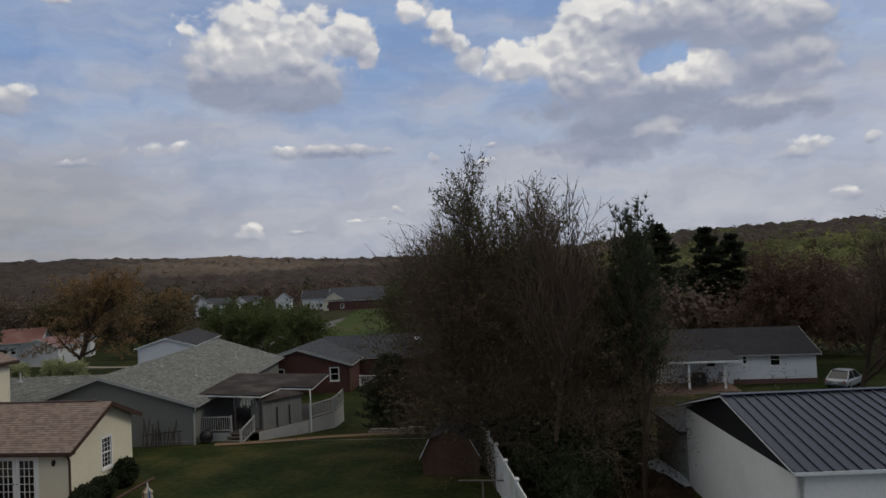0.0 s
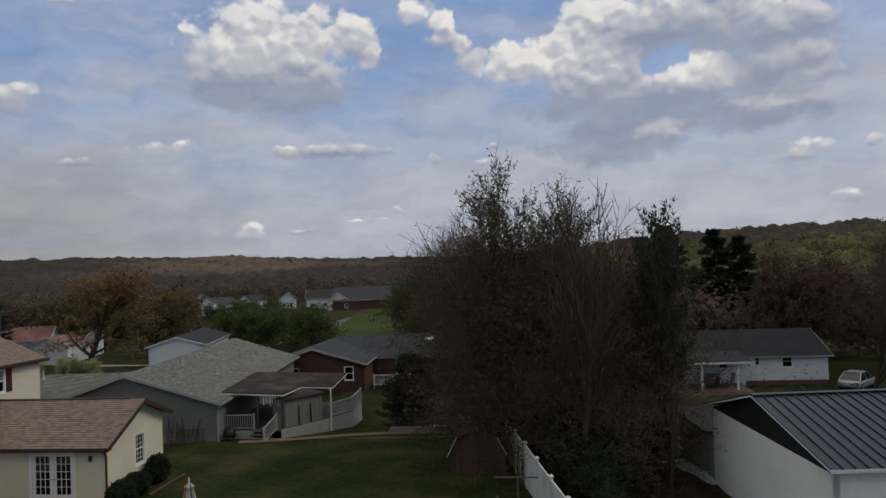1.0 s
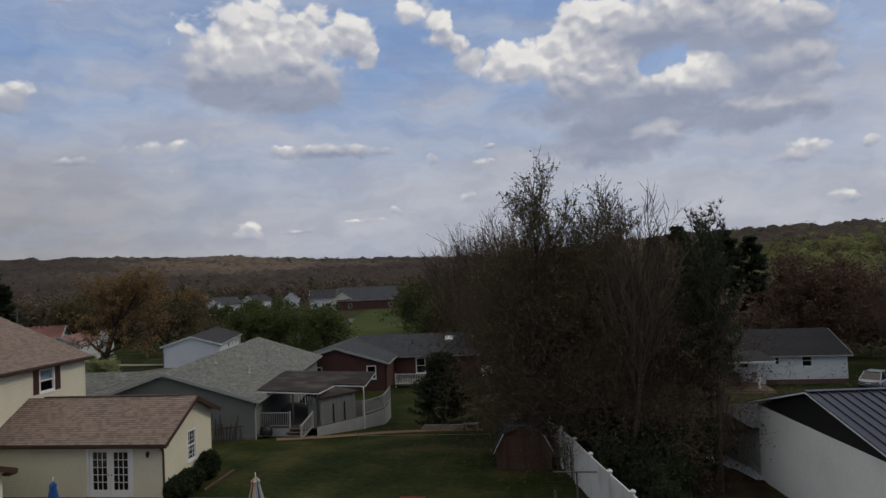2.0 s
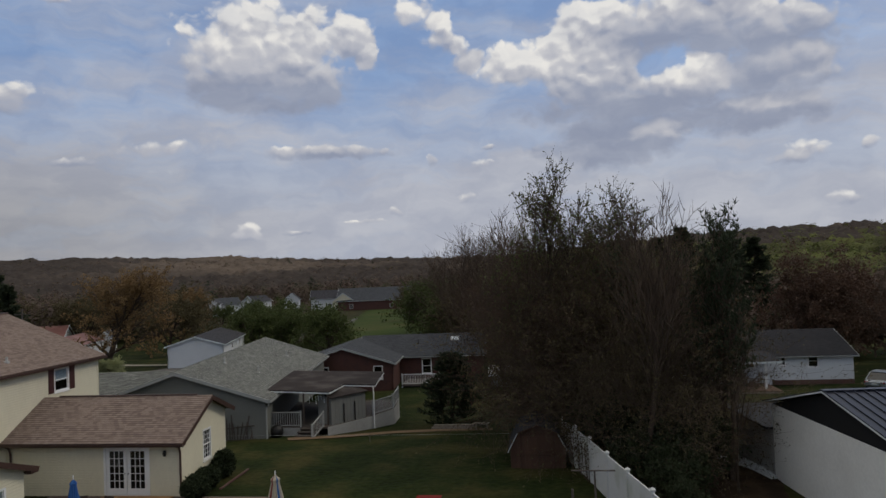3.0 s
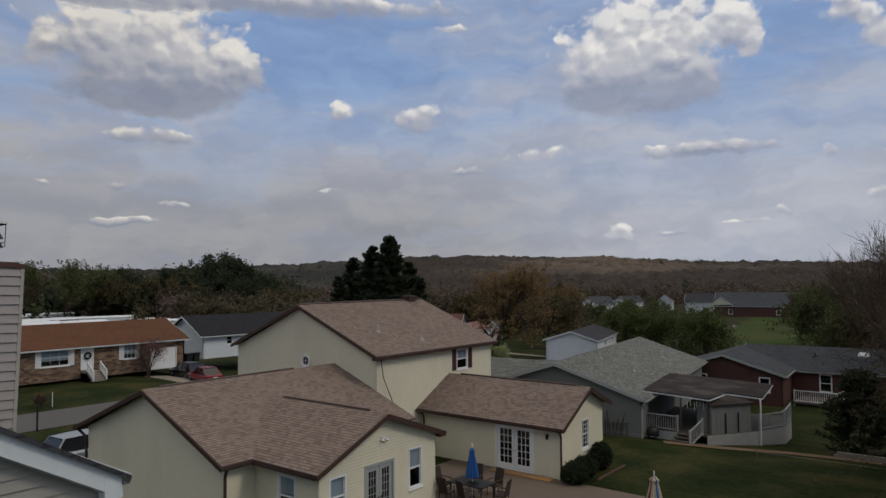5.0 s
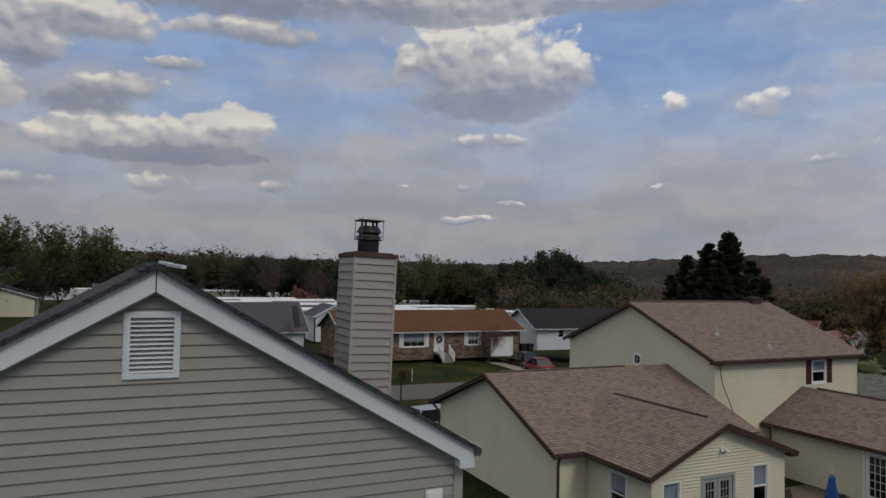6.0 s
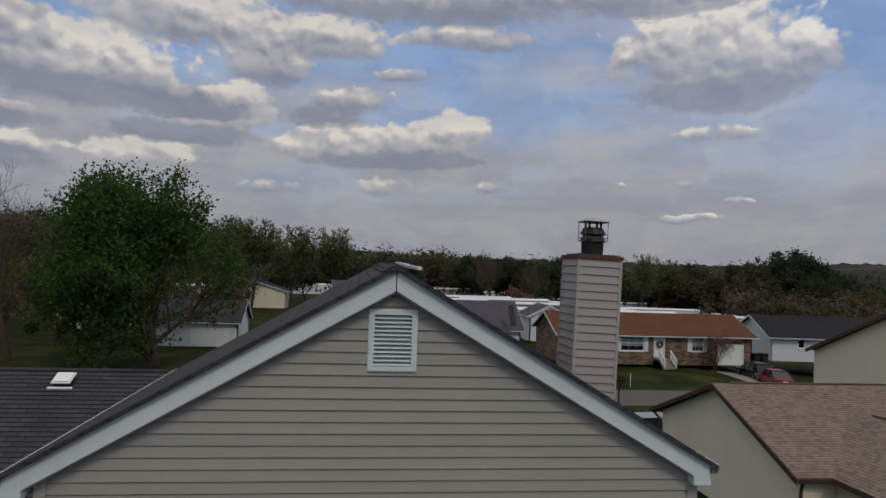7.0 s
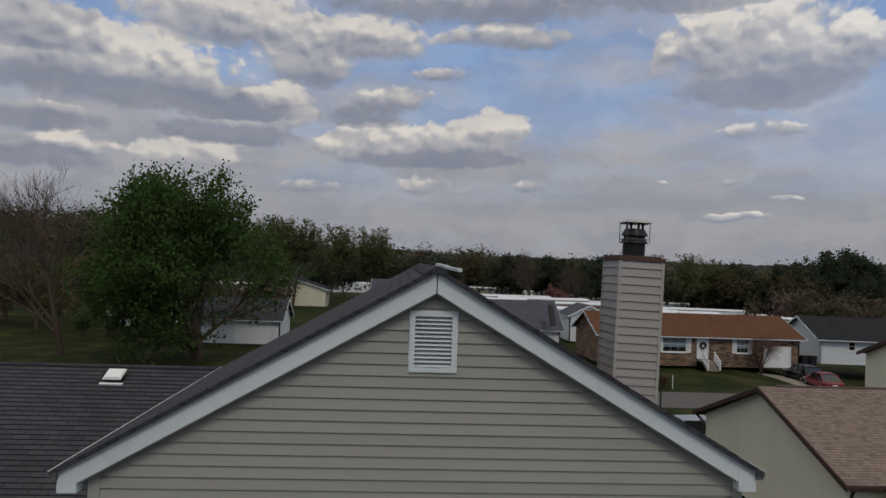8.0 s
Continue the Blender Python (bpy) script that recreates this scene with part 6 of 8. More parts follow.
for x, y, rz, top in ((3.2, 31.0, 130, 11.9), (0.9, 33.8, 230, 10.7), (3.6, 32.4, 310, 10.7), (2.4, 35.4, 30, 10.2)):
    again_to(evergreen, x, y, rz, top)
rusty = plant_to(tree("dense red-budded tree in the thicket", 14, 12.6, "leaf_rust", 13000, 0.10, levels=4, kids=(13, 6, 5, 4), trunk_r=0.15, lift=0.12, spread=0.78, trunk_part=0.6, jitter=0.3, low=0.08), -2.4, 38.5, 0, 12.4)
thicket = plant_to(tree("tangled brown thicket tree", 21, 10.2, "leaf_olive", 8000, 0.095, levels=4, kids=(9, 5, 4, 4), trunk_r=0.08, lift=0.15, spread=0.85, stems=3, trunk_part=0.62, jitter=0.22, low=0.1), -0.5, 35.0, 0, 11.6)
for x, y, rz, top in ((-2.9, 39.2, 330, 11.6), (0.6, 41.5, 45, 11.6), (-3.2, 42.5, 70, 12.0), (0.4, 38.6, 150, 11.2), (-1.2, 43.0, 310, 12.0), (1.2, 35.6, 20, 9.6), (-1.7, 36.6, 200, 11.4), (-2.4, 37.8, 45, 11.6),
                      (-3.2, 50.0, 110, 10.4), (-2.6, 55.0, 15, 10.0), (-5.0, 62.0, 240, 9.6), (-3.0, 66.0, 300, 9.8), (-8.6, 76.0, 35, 10.2), (-5.4, 84.0, 190, 10.4), (0.5, 60.0, 275, 10.0), (2.2, 50.0, 275, 9.4)):
    again_to(rusty, x, y, rz, top)
for x, y, rz, top in ((-2.6, 36.8, 90, 11.6), (0.9, 33.8, 200, 8.4), (1.4, 32.6, 300, 7.6), (-2.7, 40.3, 150, 11.8), (0.1, 31.6, 10, 7.4), (-1.0, 41.5, 250, 11.6), (0.9, 37.2, 20, 11.0), (-0.6, 32.8, 120, 6.6), (-1.6, 34.2, 300, 7.6), (-1.3, 37.6, 60, 12.6), (-3.0, 38.4, 280, 12.6), (0.5, 36.2, 140, 11.8)):
    again_to(thicket, x, y, rz, top)
# dark brush that fills the foot of the clump
brush = plant_to(tree("dense dark evergreen brush under the trees", 67, 3.0, "hedge", 5200, 0.17, levels=3, kids=(8, 6, 4), trunk_r=0.05, stems=4, spread=0.75, lift=0.25, jitter=0.3, low=0.05, name="brush", category="shrub"), 0.0, 30.2, 0, 2.7)
for x, y, rz, top in ((0.9, 29.6, 70, 2.4), (-0.6, 31.9, 150, 3.2), (1.5, 31.4, 210, 3.0), (0.1, 28.2, 290, 2.0), (-1.5, 34.2, 330, 3.2), (0.4, 33.2, 40, 4.0), (0.3, 26.8, 100, 1.6), (1.9, 34.4, 260, 3.4)):
    again_to(brush, x, y, rz, top)
# two slim trunks standing clear at its edge
slim = plant_to(tree("slim bare young tree at the edge of the clump", 69, 7.0, "leaf_olive", 0, 0.10, levels=3, kids=(7, 4, 3), trunk_r=0.07, lift=0.5, spread=0.4, trunk_part=0.85, low=0.5, reach=0.5), 2.6, 31.6, 0, 6.4)
again_to(slim, 3.0, 29.4, 140, 5.6)

# bush-like spruce behind the path
plant(conifer("dark squat spruce beside the path", 9, 5.0, 3.3, sprays=9000, size=0.30, bare=0.02, ragged=0.35, droop=0.05, name="spruce", category="spruce", arms=(6, 9), rate=3.4, tops=2, inner=0.4), -11.0, 47.8)

# big maple and bare tree across the road
maple = plant_to(tree("large full green maple tree", 31, 18.0, "leaf_deep", 64000, 0.34, levels=3, kids=(28, 9, 6), trunk_r=0.42, lift=0.17, spread=0.76, trunk_part=0.7, jitter=1.2, low=0.02, reach=0.92), -69.0, -17.9, 200, 18.8)
bare_wide = plant(tree("wide bare tree with brown twigs", 37, 18.5, "leaf_rust", 0, 0.2, levels=4, kids=(13, 6, 5, 4), trunk_r=0.3, lift=0.3, spread=0.55, trunk_part=0.6, low=0.16, thin=0.017), -70.0, -30.6, 0, 1.05)

# bare crowns that show past the clump
for x, y, rz, top in ((-12.2, 93.0, 20, 15.8), (-9.0, 74.0, 110, 13.2), (-5.8, 47.0, 230, 14.0), (-14.0, 104.0, 300, 14.0)):
    again_to(bare_wide, x, y, rz, top)
for x, y, rz, top in ((-11.0, 92.0, 80, 10.6), (-13.4, 101.0, 160, 10.0), (-8.4, 82.0, 240, 10.2)):
    again_to(rusty, x, y, rz, top)

# meadow trees to the north
amber = plant_to(tree("broad round tree with amber-brown spring buds", 40, 16.0, "leaf_amber", 17000, 0.24, levels=4, kids=(14, 6, 4, 3), trunk_r=0.42, lift=0.2, spread=0.62, jitter=0.35, low=0.16, trunk_part=0.58), -69.6, 96.6, 0, 12.2)
budding = plant(tree("broad tree with olive-brown spring buds", 41, 14.0, "leaf_olive", 8000, 0.38, levels=3, kids=(14, 6, 4), trunk_r=0.35, lift=0.12, spread=0.78, jitter=0.5, low=0.14, trunk_part=0.62), -99.0, 141.0)
green_tree = plant(tree("rounded fresh green tree", 43, 9.5, "leaf_green", 9000, 0.36, levels=3, kids=(12, 6, 4), trunk_r=0.2, lift=0.1, spread=0.85, jitter=0.7, stems=2, low=0.08, trunk_part=0.66), -38.0, 108.0)
tall_pine = plant(conifer("tall dark pine standing in a group", 47, 21.0, 7.0, sprays=15000, size=0.9, bare=0.1, ragged=0.5, droop=0.02, inner=0.25, arms=(4, 7), rate=1.5, flat=True), -94.0, 97.0)
cedar = plant(tree("broad dark evergreen tree", 83, 13.0, "needle", 15000, 0.44, levels=3, kids=(16, 6, 4), trunk_r=0.3, lift=0.22, spread=0.7, jitter=0.9, low=0.08, trunk_part=0.7), -190.0, 40.0)

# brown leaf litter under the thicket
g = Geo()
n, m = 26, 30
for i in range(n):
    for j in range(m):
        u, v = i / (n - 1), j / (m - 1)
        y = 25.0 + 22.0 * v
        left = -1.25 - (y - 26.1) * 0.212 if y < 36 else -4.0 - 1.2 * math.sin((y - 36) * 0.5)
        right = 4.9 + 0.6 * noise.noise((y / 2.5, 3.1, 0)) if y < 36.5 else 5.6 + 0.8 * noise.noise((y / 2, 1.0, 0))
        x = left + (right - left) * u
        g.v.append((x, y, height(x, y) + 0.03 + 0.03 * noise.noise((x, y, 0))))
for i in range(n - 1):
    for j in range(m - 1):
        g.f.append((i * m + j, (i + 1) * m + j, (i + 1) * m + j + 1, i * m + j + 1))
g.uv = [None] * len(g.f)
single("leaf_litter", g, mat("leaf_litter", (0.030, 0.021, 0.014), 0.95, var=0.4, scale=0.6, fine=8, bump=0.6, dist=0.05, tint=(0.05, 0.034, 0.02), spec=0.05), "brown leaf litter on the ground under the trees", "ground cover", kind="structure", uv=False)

# ---- yard of the cream house ----
def slab(name, x0, y0, x1, y1, z0, z1, material, label, category, kind=""):
    g = Geo()
    g.box((x0, y0, z0), (x1, y1, z1))
    return single(name, g, M[material], label, category, kind=kind)


slab("patio", -26.85, 22.7, -16.6, 28.55, -0.1, 0.05, "patio", "brown-grey concrete patio slab", "patio", "structure")


def bushes():
    """Clipped round bushes: twigs inside, a skin of small leaves."""
    for x, y, rx, ry, hh, seed in ((-19.95, 28.6, 0.6, 0.7, 0.95, 1), (-20.05, 29.8, 0.55, 0.65, 0.95, 2), (-20.1, 31.6, 0.5, 0.65, 1.25, 3)):
        rng = random.Random(seed)
        b = thing("bush", (x, y, 0), "dark clipped evergreen bush against the house wall", "bush", "bushes by the wall")
        tips = []
        for _ in range(1500):
            d = rand_dir(rng)
            k = rng.uniform(0.7, 1.0) * (1 + 0.12 * noise.noise((d * 2.2 + Vector((seed * 7, 0, 0)))))
            tips.append(Vector((x + d.x * rx * k, y + d.y * ry * k, max(0.02, hh * 0.5 + d.z * hh * 0.5 * k))))
        wood = Geo()
        for t in tips[:60]:
            wood.tube([(x, y, 0.0), (x + (t.x - x) * 0.5, y + (t.y - y) * 0.5, t.z * 0.55), t], [0.025, 0.015, 0.005], 4, cap=False)
        part("stem_mass", wood, M["bark"], b, uv=False)
        part("foliage", foliage(tips, rng, 5200, 0.12, 0.1), M["hedge"], b, uv=False)


bushes()
g = Geo()
for i in range(14):
    y = 29.6 + i * 0.22
    g.box((-19.38, y, 0.0), (-19.28, y + 0.2, 0.07))
single("edging", g, M["brick_red"], "low red brick edging along the shrub bed", "edging", kind="stuff")


def wood_step():
    s = thing("wooden_step", (-22.4, 28.1, 0.05), "honey-coloured wooden doorstep of plain boards", "step")
    for z, y0, x0, x1 in ((-0.04, 27.85, -24.2, -20.9),):
        for i in range(4):
            g = Geo()
            y = y0 + i * 0.15
            g.box((x0, y, z + 0.1), (x1, y + 0.14, z + 0.14))
            part("board", g, M["honey"], s)
        g = Geo()
        g.box((x0 + 0.02, y0 + 0.02, z), (x1 - 0.02, y0 + 0.6, z + 0.1))
        part("riser", g, M["honey"], s)


wood_step()


def patio_table():
    t = thing("patio_table", (-22.4, 23.9, 0.05), "dark rectangular patio table", "table")
    g = Geo()
    g.box((-23.3, 23.35, 0.72), (-21.5, 24.45, 0.76))
    part("tabletop", g, M["dark_metal"], t)
    for x in (-23.2, -21.6):
        for y in (23.45, 24.35):
            g = Geo()
            g.tube([(x, y, 0.05), (x, y, 0.72)], 0.025, 8)
            part("leg", g, M["dark_metal"], t)


def patio_chair():
    c = thing("patio_chair", (0, 0, 0), "dark brown woven patio chair with a tall back", "chair", "chairs round the patio table")
    g = Geo()
    g.box((-0.25, -0.25, 0.40), (0.25, 0.25, 0.46))
    part("seat", g, M["wicker"], c)
    g = Geo()
    g.prism([(-0.25, 0.22, 0.44), (0.25, 0.22, 0.44), (0.22, 0.36, 1.08), (-0.22, 0.36, 1.08)], Vector((0, 0.035, 0.01)))
    part("backrest", g, M["wicker"], c)
    for x in (-0.23, 0.23):
        g = Geo()
        g.beam((x, -0.22, 0.64), (x, 0.26, 0.66), 0.05, 0.03)
        part("armrest", g, M["wicker"], c)
        for y in (-0.22, 0.22):
            g = Geo()
            g.tube([(x, y, 0), (x, y, 0.62 if y < 0 else 0.42)], 0.02, 6)
            part("leg", g, M["dark_metal"], c)
    return c


patio_table()
ch = patio_chair()
spots = [(-23.0, 22.95, 180), (-22.0, 22.95, 165), (-21.9, 24.9, -10), (-22.9, 24.9, 15), (-23.8, 23.8, 95), (-20.9, 23.9, -80)]
ch.matrix_basis = pose(spots[0][0], spots[0][1], 0.05, 0, 0, spots[0][2])
for x, y, rz in spots[1:]:
    copy_thing(ch, pose(x, y, 0.05, 0, 0, rz))


def closed_umbrella(x, y, z0, top, low, r, stripes, label):
    u = thing("umbrella", (x, y, z0), label, "umbrella")
    g = Geo()
    g.tube([(x, y, z0), (x, y, top + 0.06)], 0.02, 8)
    part("pole", g, M["white"], u)
    g = Geo()
    g.lathe([(0.0, top + 0.05), (0.025, top + 0.08), (0.02, top + 0.14), (0.0, top + 0.16)], (x, y, 0), 8)
    part("finial", g, M["white"], u)
    n, h = 16, top - low
    rows = [(0.0, 0.03), (0.12, 0.5), (0.2, 0.42), (0.55, 0.75), (0.85, 1.0), (1.0, 1.08)]
    for k in range(n):
        g = Geo()
        v = []
        for f, w in rows:
            for j in (0, 1, 2):
                a = 2 * math.pi * (k + j / 2) / n
                fold = 1.0 if j == 1 else 0.7
                rr = r * w * fold
                v.append((x + rr * math.cos(a), y + rr * math.sin(a), top - h * f))
        g.add(v, [(i * 3 + j, i * 3 + j + 1, i * 3 + j + 4, i * 3 + j + 3) for i in range(len(rows) - 1) for j in (0, 1)])
        part("panel", g, M[stripes[k % len(stripes)]], u)
    return u


closed_umbrella(-22.4, 23.95, 0.05, 2.2, 0.95, 0.27, ["blue_cloth"], "closed bright blue patio umbrella in the table")
closed_umbrella(-14.75, 24.7, 0.05, 2.15, 0.75, 0.36, ["cream_cloth", "cream_cloth", "red_cloth", "cream_cloth", "cream_cloth", "cream_cloth", "blue_cloth", "cream_cloth"], "closed striped cream, red and blue umbrella")
# red sledge on the lawn
s = thing("sledge", (-9.5, 28.0, 0), "small red plastic sledge lying on the lawn", "sledge")
g = Geo()
g.add([(-9.95, 27.75, 0.06), (-9.1, 27.75, 0.06), (-9.1, 28.2, 0.06), (-9.95, 28.2, 0.06), (-10.05, 27.68, 0.24), (-9.0, 27.68, 0.24), (-9.0, 28.27, 0.24), (-10.05, 28.27, 0.24)],
      [(3, 2, 1, 0), (0, 1, 5, 4), (1, 2, 6, 5), (2, 3, 7, 6), (3, 0, 4, 7)])
part("shell", g, M["red_plastic"], s)


# ---- vinyl fence ----
def vinyl_fence():
    f = thing("vinyl_fence", (-1.5, 26, 0), "white vinyl privacy fence with capped posts, creeper at one end", "fence")
    d = Vector((-0.5, 2.36, 0))
    p0 = Vector((-1.75, 26.1, 0))
    posts = [p0 + d * k for k in range(-7, 5)]
    for i, p in enumerate(posts):
        z = height(p.x, p.y)
        g = Geo()
        g.box((p.x - 0.065, p.y - 0.065, z - 0.2), (p.x + 0.065, p.y + 0.065, z + 1.92))
        q = part("post", g, M["vinyl_fence"], f)
        g = Geo()
        g.box((p.x - 0.09, p.y - 0.09, z + 1.92), (p.x + 0.09, p.y + 0.09, z + 1.96))
        g.add([(p.x - 0.08, p.y - 0.08, z + 1.96), (p.x + 0.08, p.y - 0.08, z + 1.96), (p.x + 0.08, p.y + 0.08, z + 1.96), (p.x - 0.08, p.y + 0.08, z + 1.96), (p.x, p.y, z + 2.03)],
              [(0, 1, 4), (1, 2, 4), (2, 3, 4), (3, 0, 4)])
        part("post_cap", g, M["vinyl_fence"], q)
        if i + 1 < len(posts):
            e = posts[i + 1]
            ze = height(e.x, e.y)
            u = (e - p).normalized()
            a, b = p + u * 0.065, e - u * 0.065
            for h_ in (0.1, 1.78):
                g = Geo()
                g.beam(a + UP * (z + h_), b + UP * (ze + h_), 0.05, 0.13)
                part("rail", g, M["vinyl_fence"], f)
            n = 13
            for k in range(n):
                c0, c1 = a.lerp(b, (k + 0.02) / n), a.lerp(b, (k + 0.98) / n)
                g = Geo()
                g.beam(c0.lerp(c1, 0.5) + UP * (z + 0.16), c0.lerp(c1, 0.5) + UP * (z + (ze - z) * k / n + 1.72), (c1 - c0).length, 0.022, u.cross(UP))
                part("board", g, M["vinyl_fence"], f)
    return f


vinyl_fence()
rng = random.Random(77)
vine = thing("creeper", (-3.2, 34, 0), "dry brown creeper climbing the fence end", "vine")
wood, tips = Geo(), []
for k in range(26):
    y = rng.uniform(30.5, 35.6)
    x = -1.75 - (y - 26.1) * 0.212 - 0.1
    p = Vector((x - 0.02, y, height(x, y)))
    pts = [p]
    for i in range(6):
        p = p + Vector((rng.uniform(-0.05, 0.02), rng.uniform(-0.22, 0.22), rng.uniform(0.2, 0.42)))
        pts.append(p.copy())
    wood.tube(pts, [0.014, 0.012, 0.01, 0.008, 0.007, 0.006, 0.004], 4, cap=False)
    tips += pts[2:]
part("stem_mass", wood, M["twig"], vine, uv=False)
part("foliage", foliage(tips, rng, 500, 0.09, 0.15), M["leaf_olive"], vine, uv=False)


# ---- barn-shaped shed ----
def barn_shed():
    x0, x1, y0, y1 = -6.34, -3.74, 33.15, 36.2
    zb = -0.25
    b = thing("barn_shed", ((x0 + x1) / 2, 34.6, zb), "small weathered brown barn-shaped garden shed", "shed")
    w, m = x1 - x0, (x0 + x1) / 2
    prof = [(0, 1.15), (0.38, 1.85), (w / 2, 2.2), (w - 0.38, 1.85), (w, 1.15)]
    n = 11
    for i in range(n):
        a, c = w * (i + 0.03) / n, w * (i + 0.97) / n
        strip_ = clip(clip([(0, 0), (w, 0)] + [prof[4], prof[3], prof[2], prof[1], prof[0]], 1, 0, a), -1, 0, -c)
        for yy in (y0, y1):
            g = Geo()
            g.prism([Vector((x0 + u, yy, zb + v)) for u, v in strip_], Vector((0, 0.025 if yy == y0 else -0.025, 0)))
            part("plank", g, M["barn"], b)
    for xx, sgn in ((x0, 1), (x1, -1)):
        for i in range(12):
            g = Geo()
            ya = y0 + (y1 - y0) * i / 12
            g.box((min(xx, xx + sgn * 0.025), ya + 0.008, zb), (max(xx, xx + sgn * 0.025), ya + 0.245, zb + 1.15))
            part("plank", g, M["barn"], b)
    e = 0.12
    rp = [(-e, 1.0), (0.36, 1.9), (w / 2, 2.27), (w - 0.36, 1.9), (w + e, 1.0)]
    for (ua, va), (ub, vb) in zip(rp[:-1], rp[1:]):
        g = Geo()
        dn = Vector((vb - va, 0, -(ub - ua))).normalized() * 0.04
        g.prism([Vector((x0 + ua, y0 - 0.12, zb + va)), Vector((x0 + ub, y0 - 0.12, zb + vb)), Vector((x0 + ub, y0 - 0.12, zb + vb)) + dn, Vector((x0 + ua, y0 - 0.12, zb + va)) + dn], Vector((0, y1 - y0 + 0.24, 0)))
        part("roof_panel", g, M["roof_black"], b)
        g = Geo()
        g.beam(Vector((x0 + ua, y0 - 0.14, zb + va - 0.04)), Vector((x0 + ub, y0 - 0.14, zb + vb - 0.04)), 0.03, 0.07, (0, -1, 0))
        part("trim", g, M["white_trim"] if va < 1.8 or vb < 1.8 else M["barn"], b)
    g = Geo()
    g.box((m - 0.75, y0 - 0.035, zb + 0.08), (m - 0.01, y0 - 0.002, zb + 1.7))
    dl = part("door", g, M["barn"], b, "boarded shed door")
    g = Geo()
    g.box((m + 0.01, y0 - 0.035, zb + 0.08), (m + 0.75, y0 - 0.002, zb + 1.7))
    part("door", g, M["barn"], b, "boarded shed door")
    g = Geo()
    g.beam((m - 0.75, y0 - 0.045, zb + 0.85), (m + 0.75, y0 - 0.045, zb + 0.85), 0.03, 0.09, (0, -1, 0))
    part("batten", g, M["barn"], b)
    g = Geo()
    g.tube([(m, 33.6, zb + 2.25), (m, 33.6, zb + 2.75)], 0.015, 6)
    g.box((m - 0.18, 33.59, zb + 2.58), (m + 0.18, 33.61, zb + 2.62))
    part("weather_vane", g, M["dark_metal"], b, "thin metal weather vane")


barn_shed()


def clothes_post():
    p = thing("clothes_post", (-2.95, 26.05, 0), "grey metal T-shaped clothes-line post", "clothes post")
    g = Geo()
    g.tube([(-2.95, 26.05, -0.2), (-2.95, 26.05, 1.88)], 0.035, 8)
    part("post", g, M["wood"], p)
    g = Geo()
    g.tube([(-3.8, 26.05, 1.9), (-2.2, 26.05, 1.9)], 0.03, 8)
    part("crossbar", g, M["wood"], p)


clothes_post()
g = Geo()
g.tube([(-3.75, 26.9, -0.1), (-3.75, 26.9, 0.95)], 0.05, 8)
single("stake", g, M["wood"], "short pale stake in the lawn", "stake")


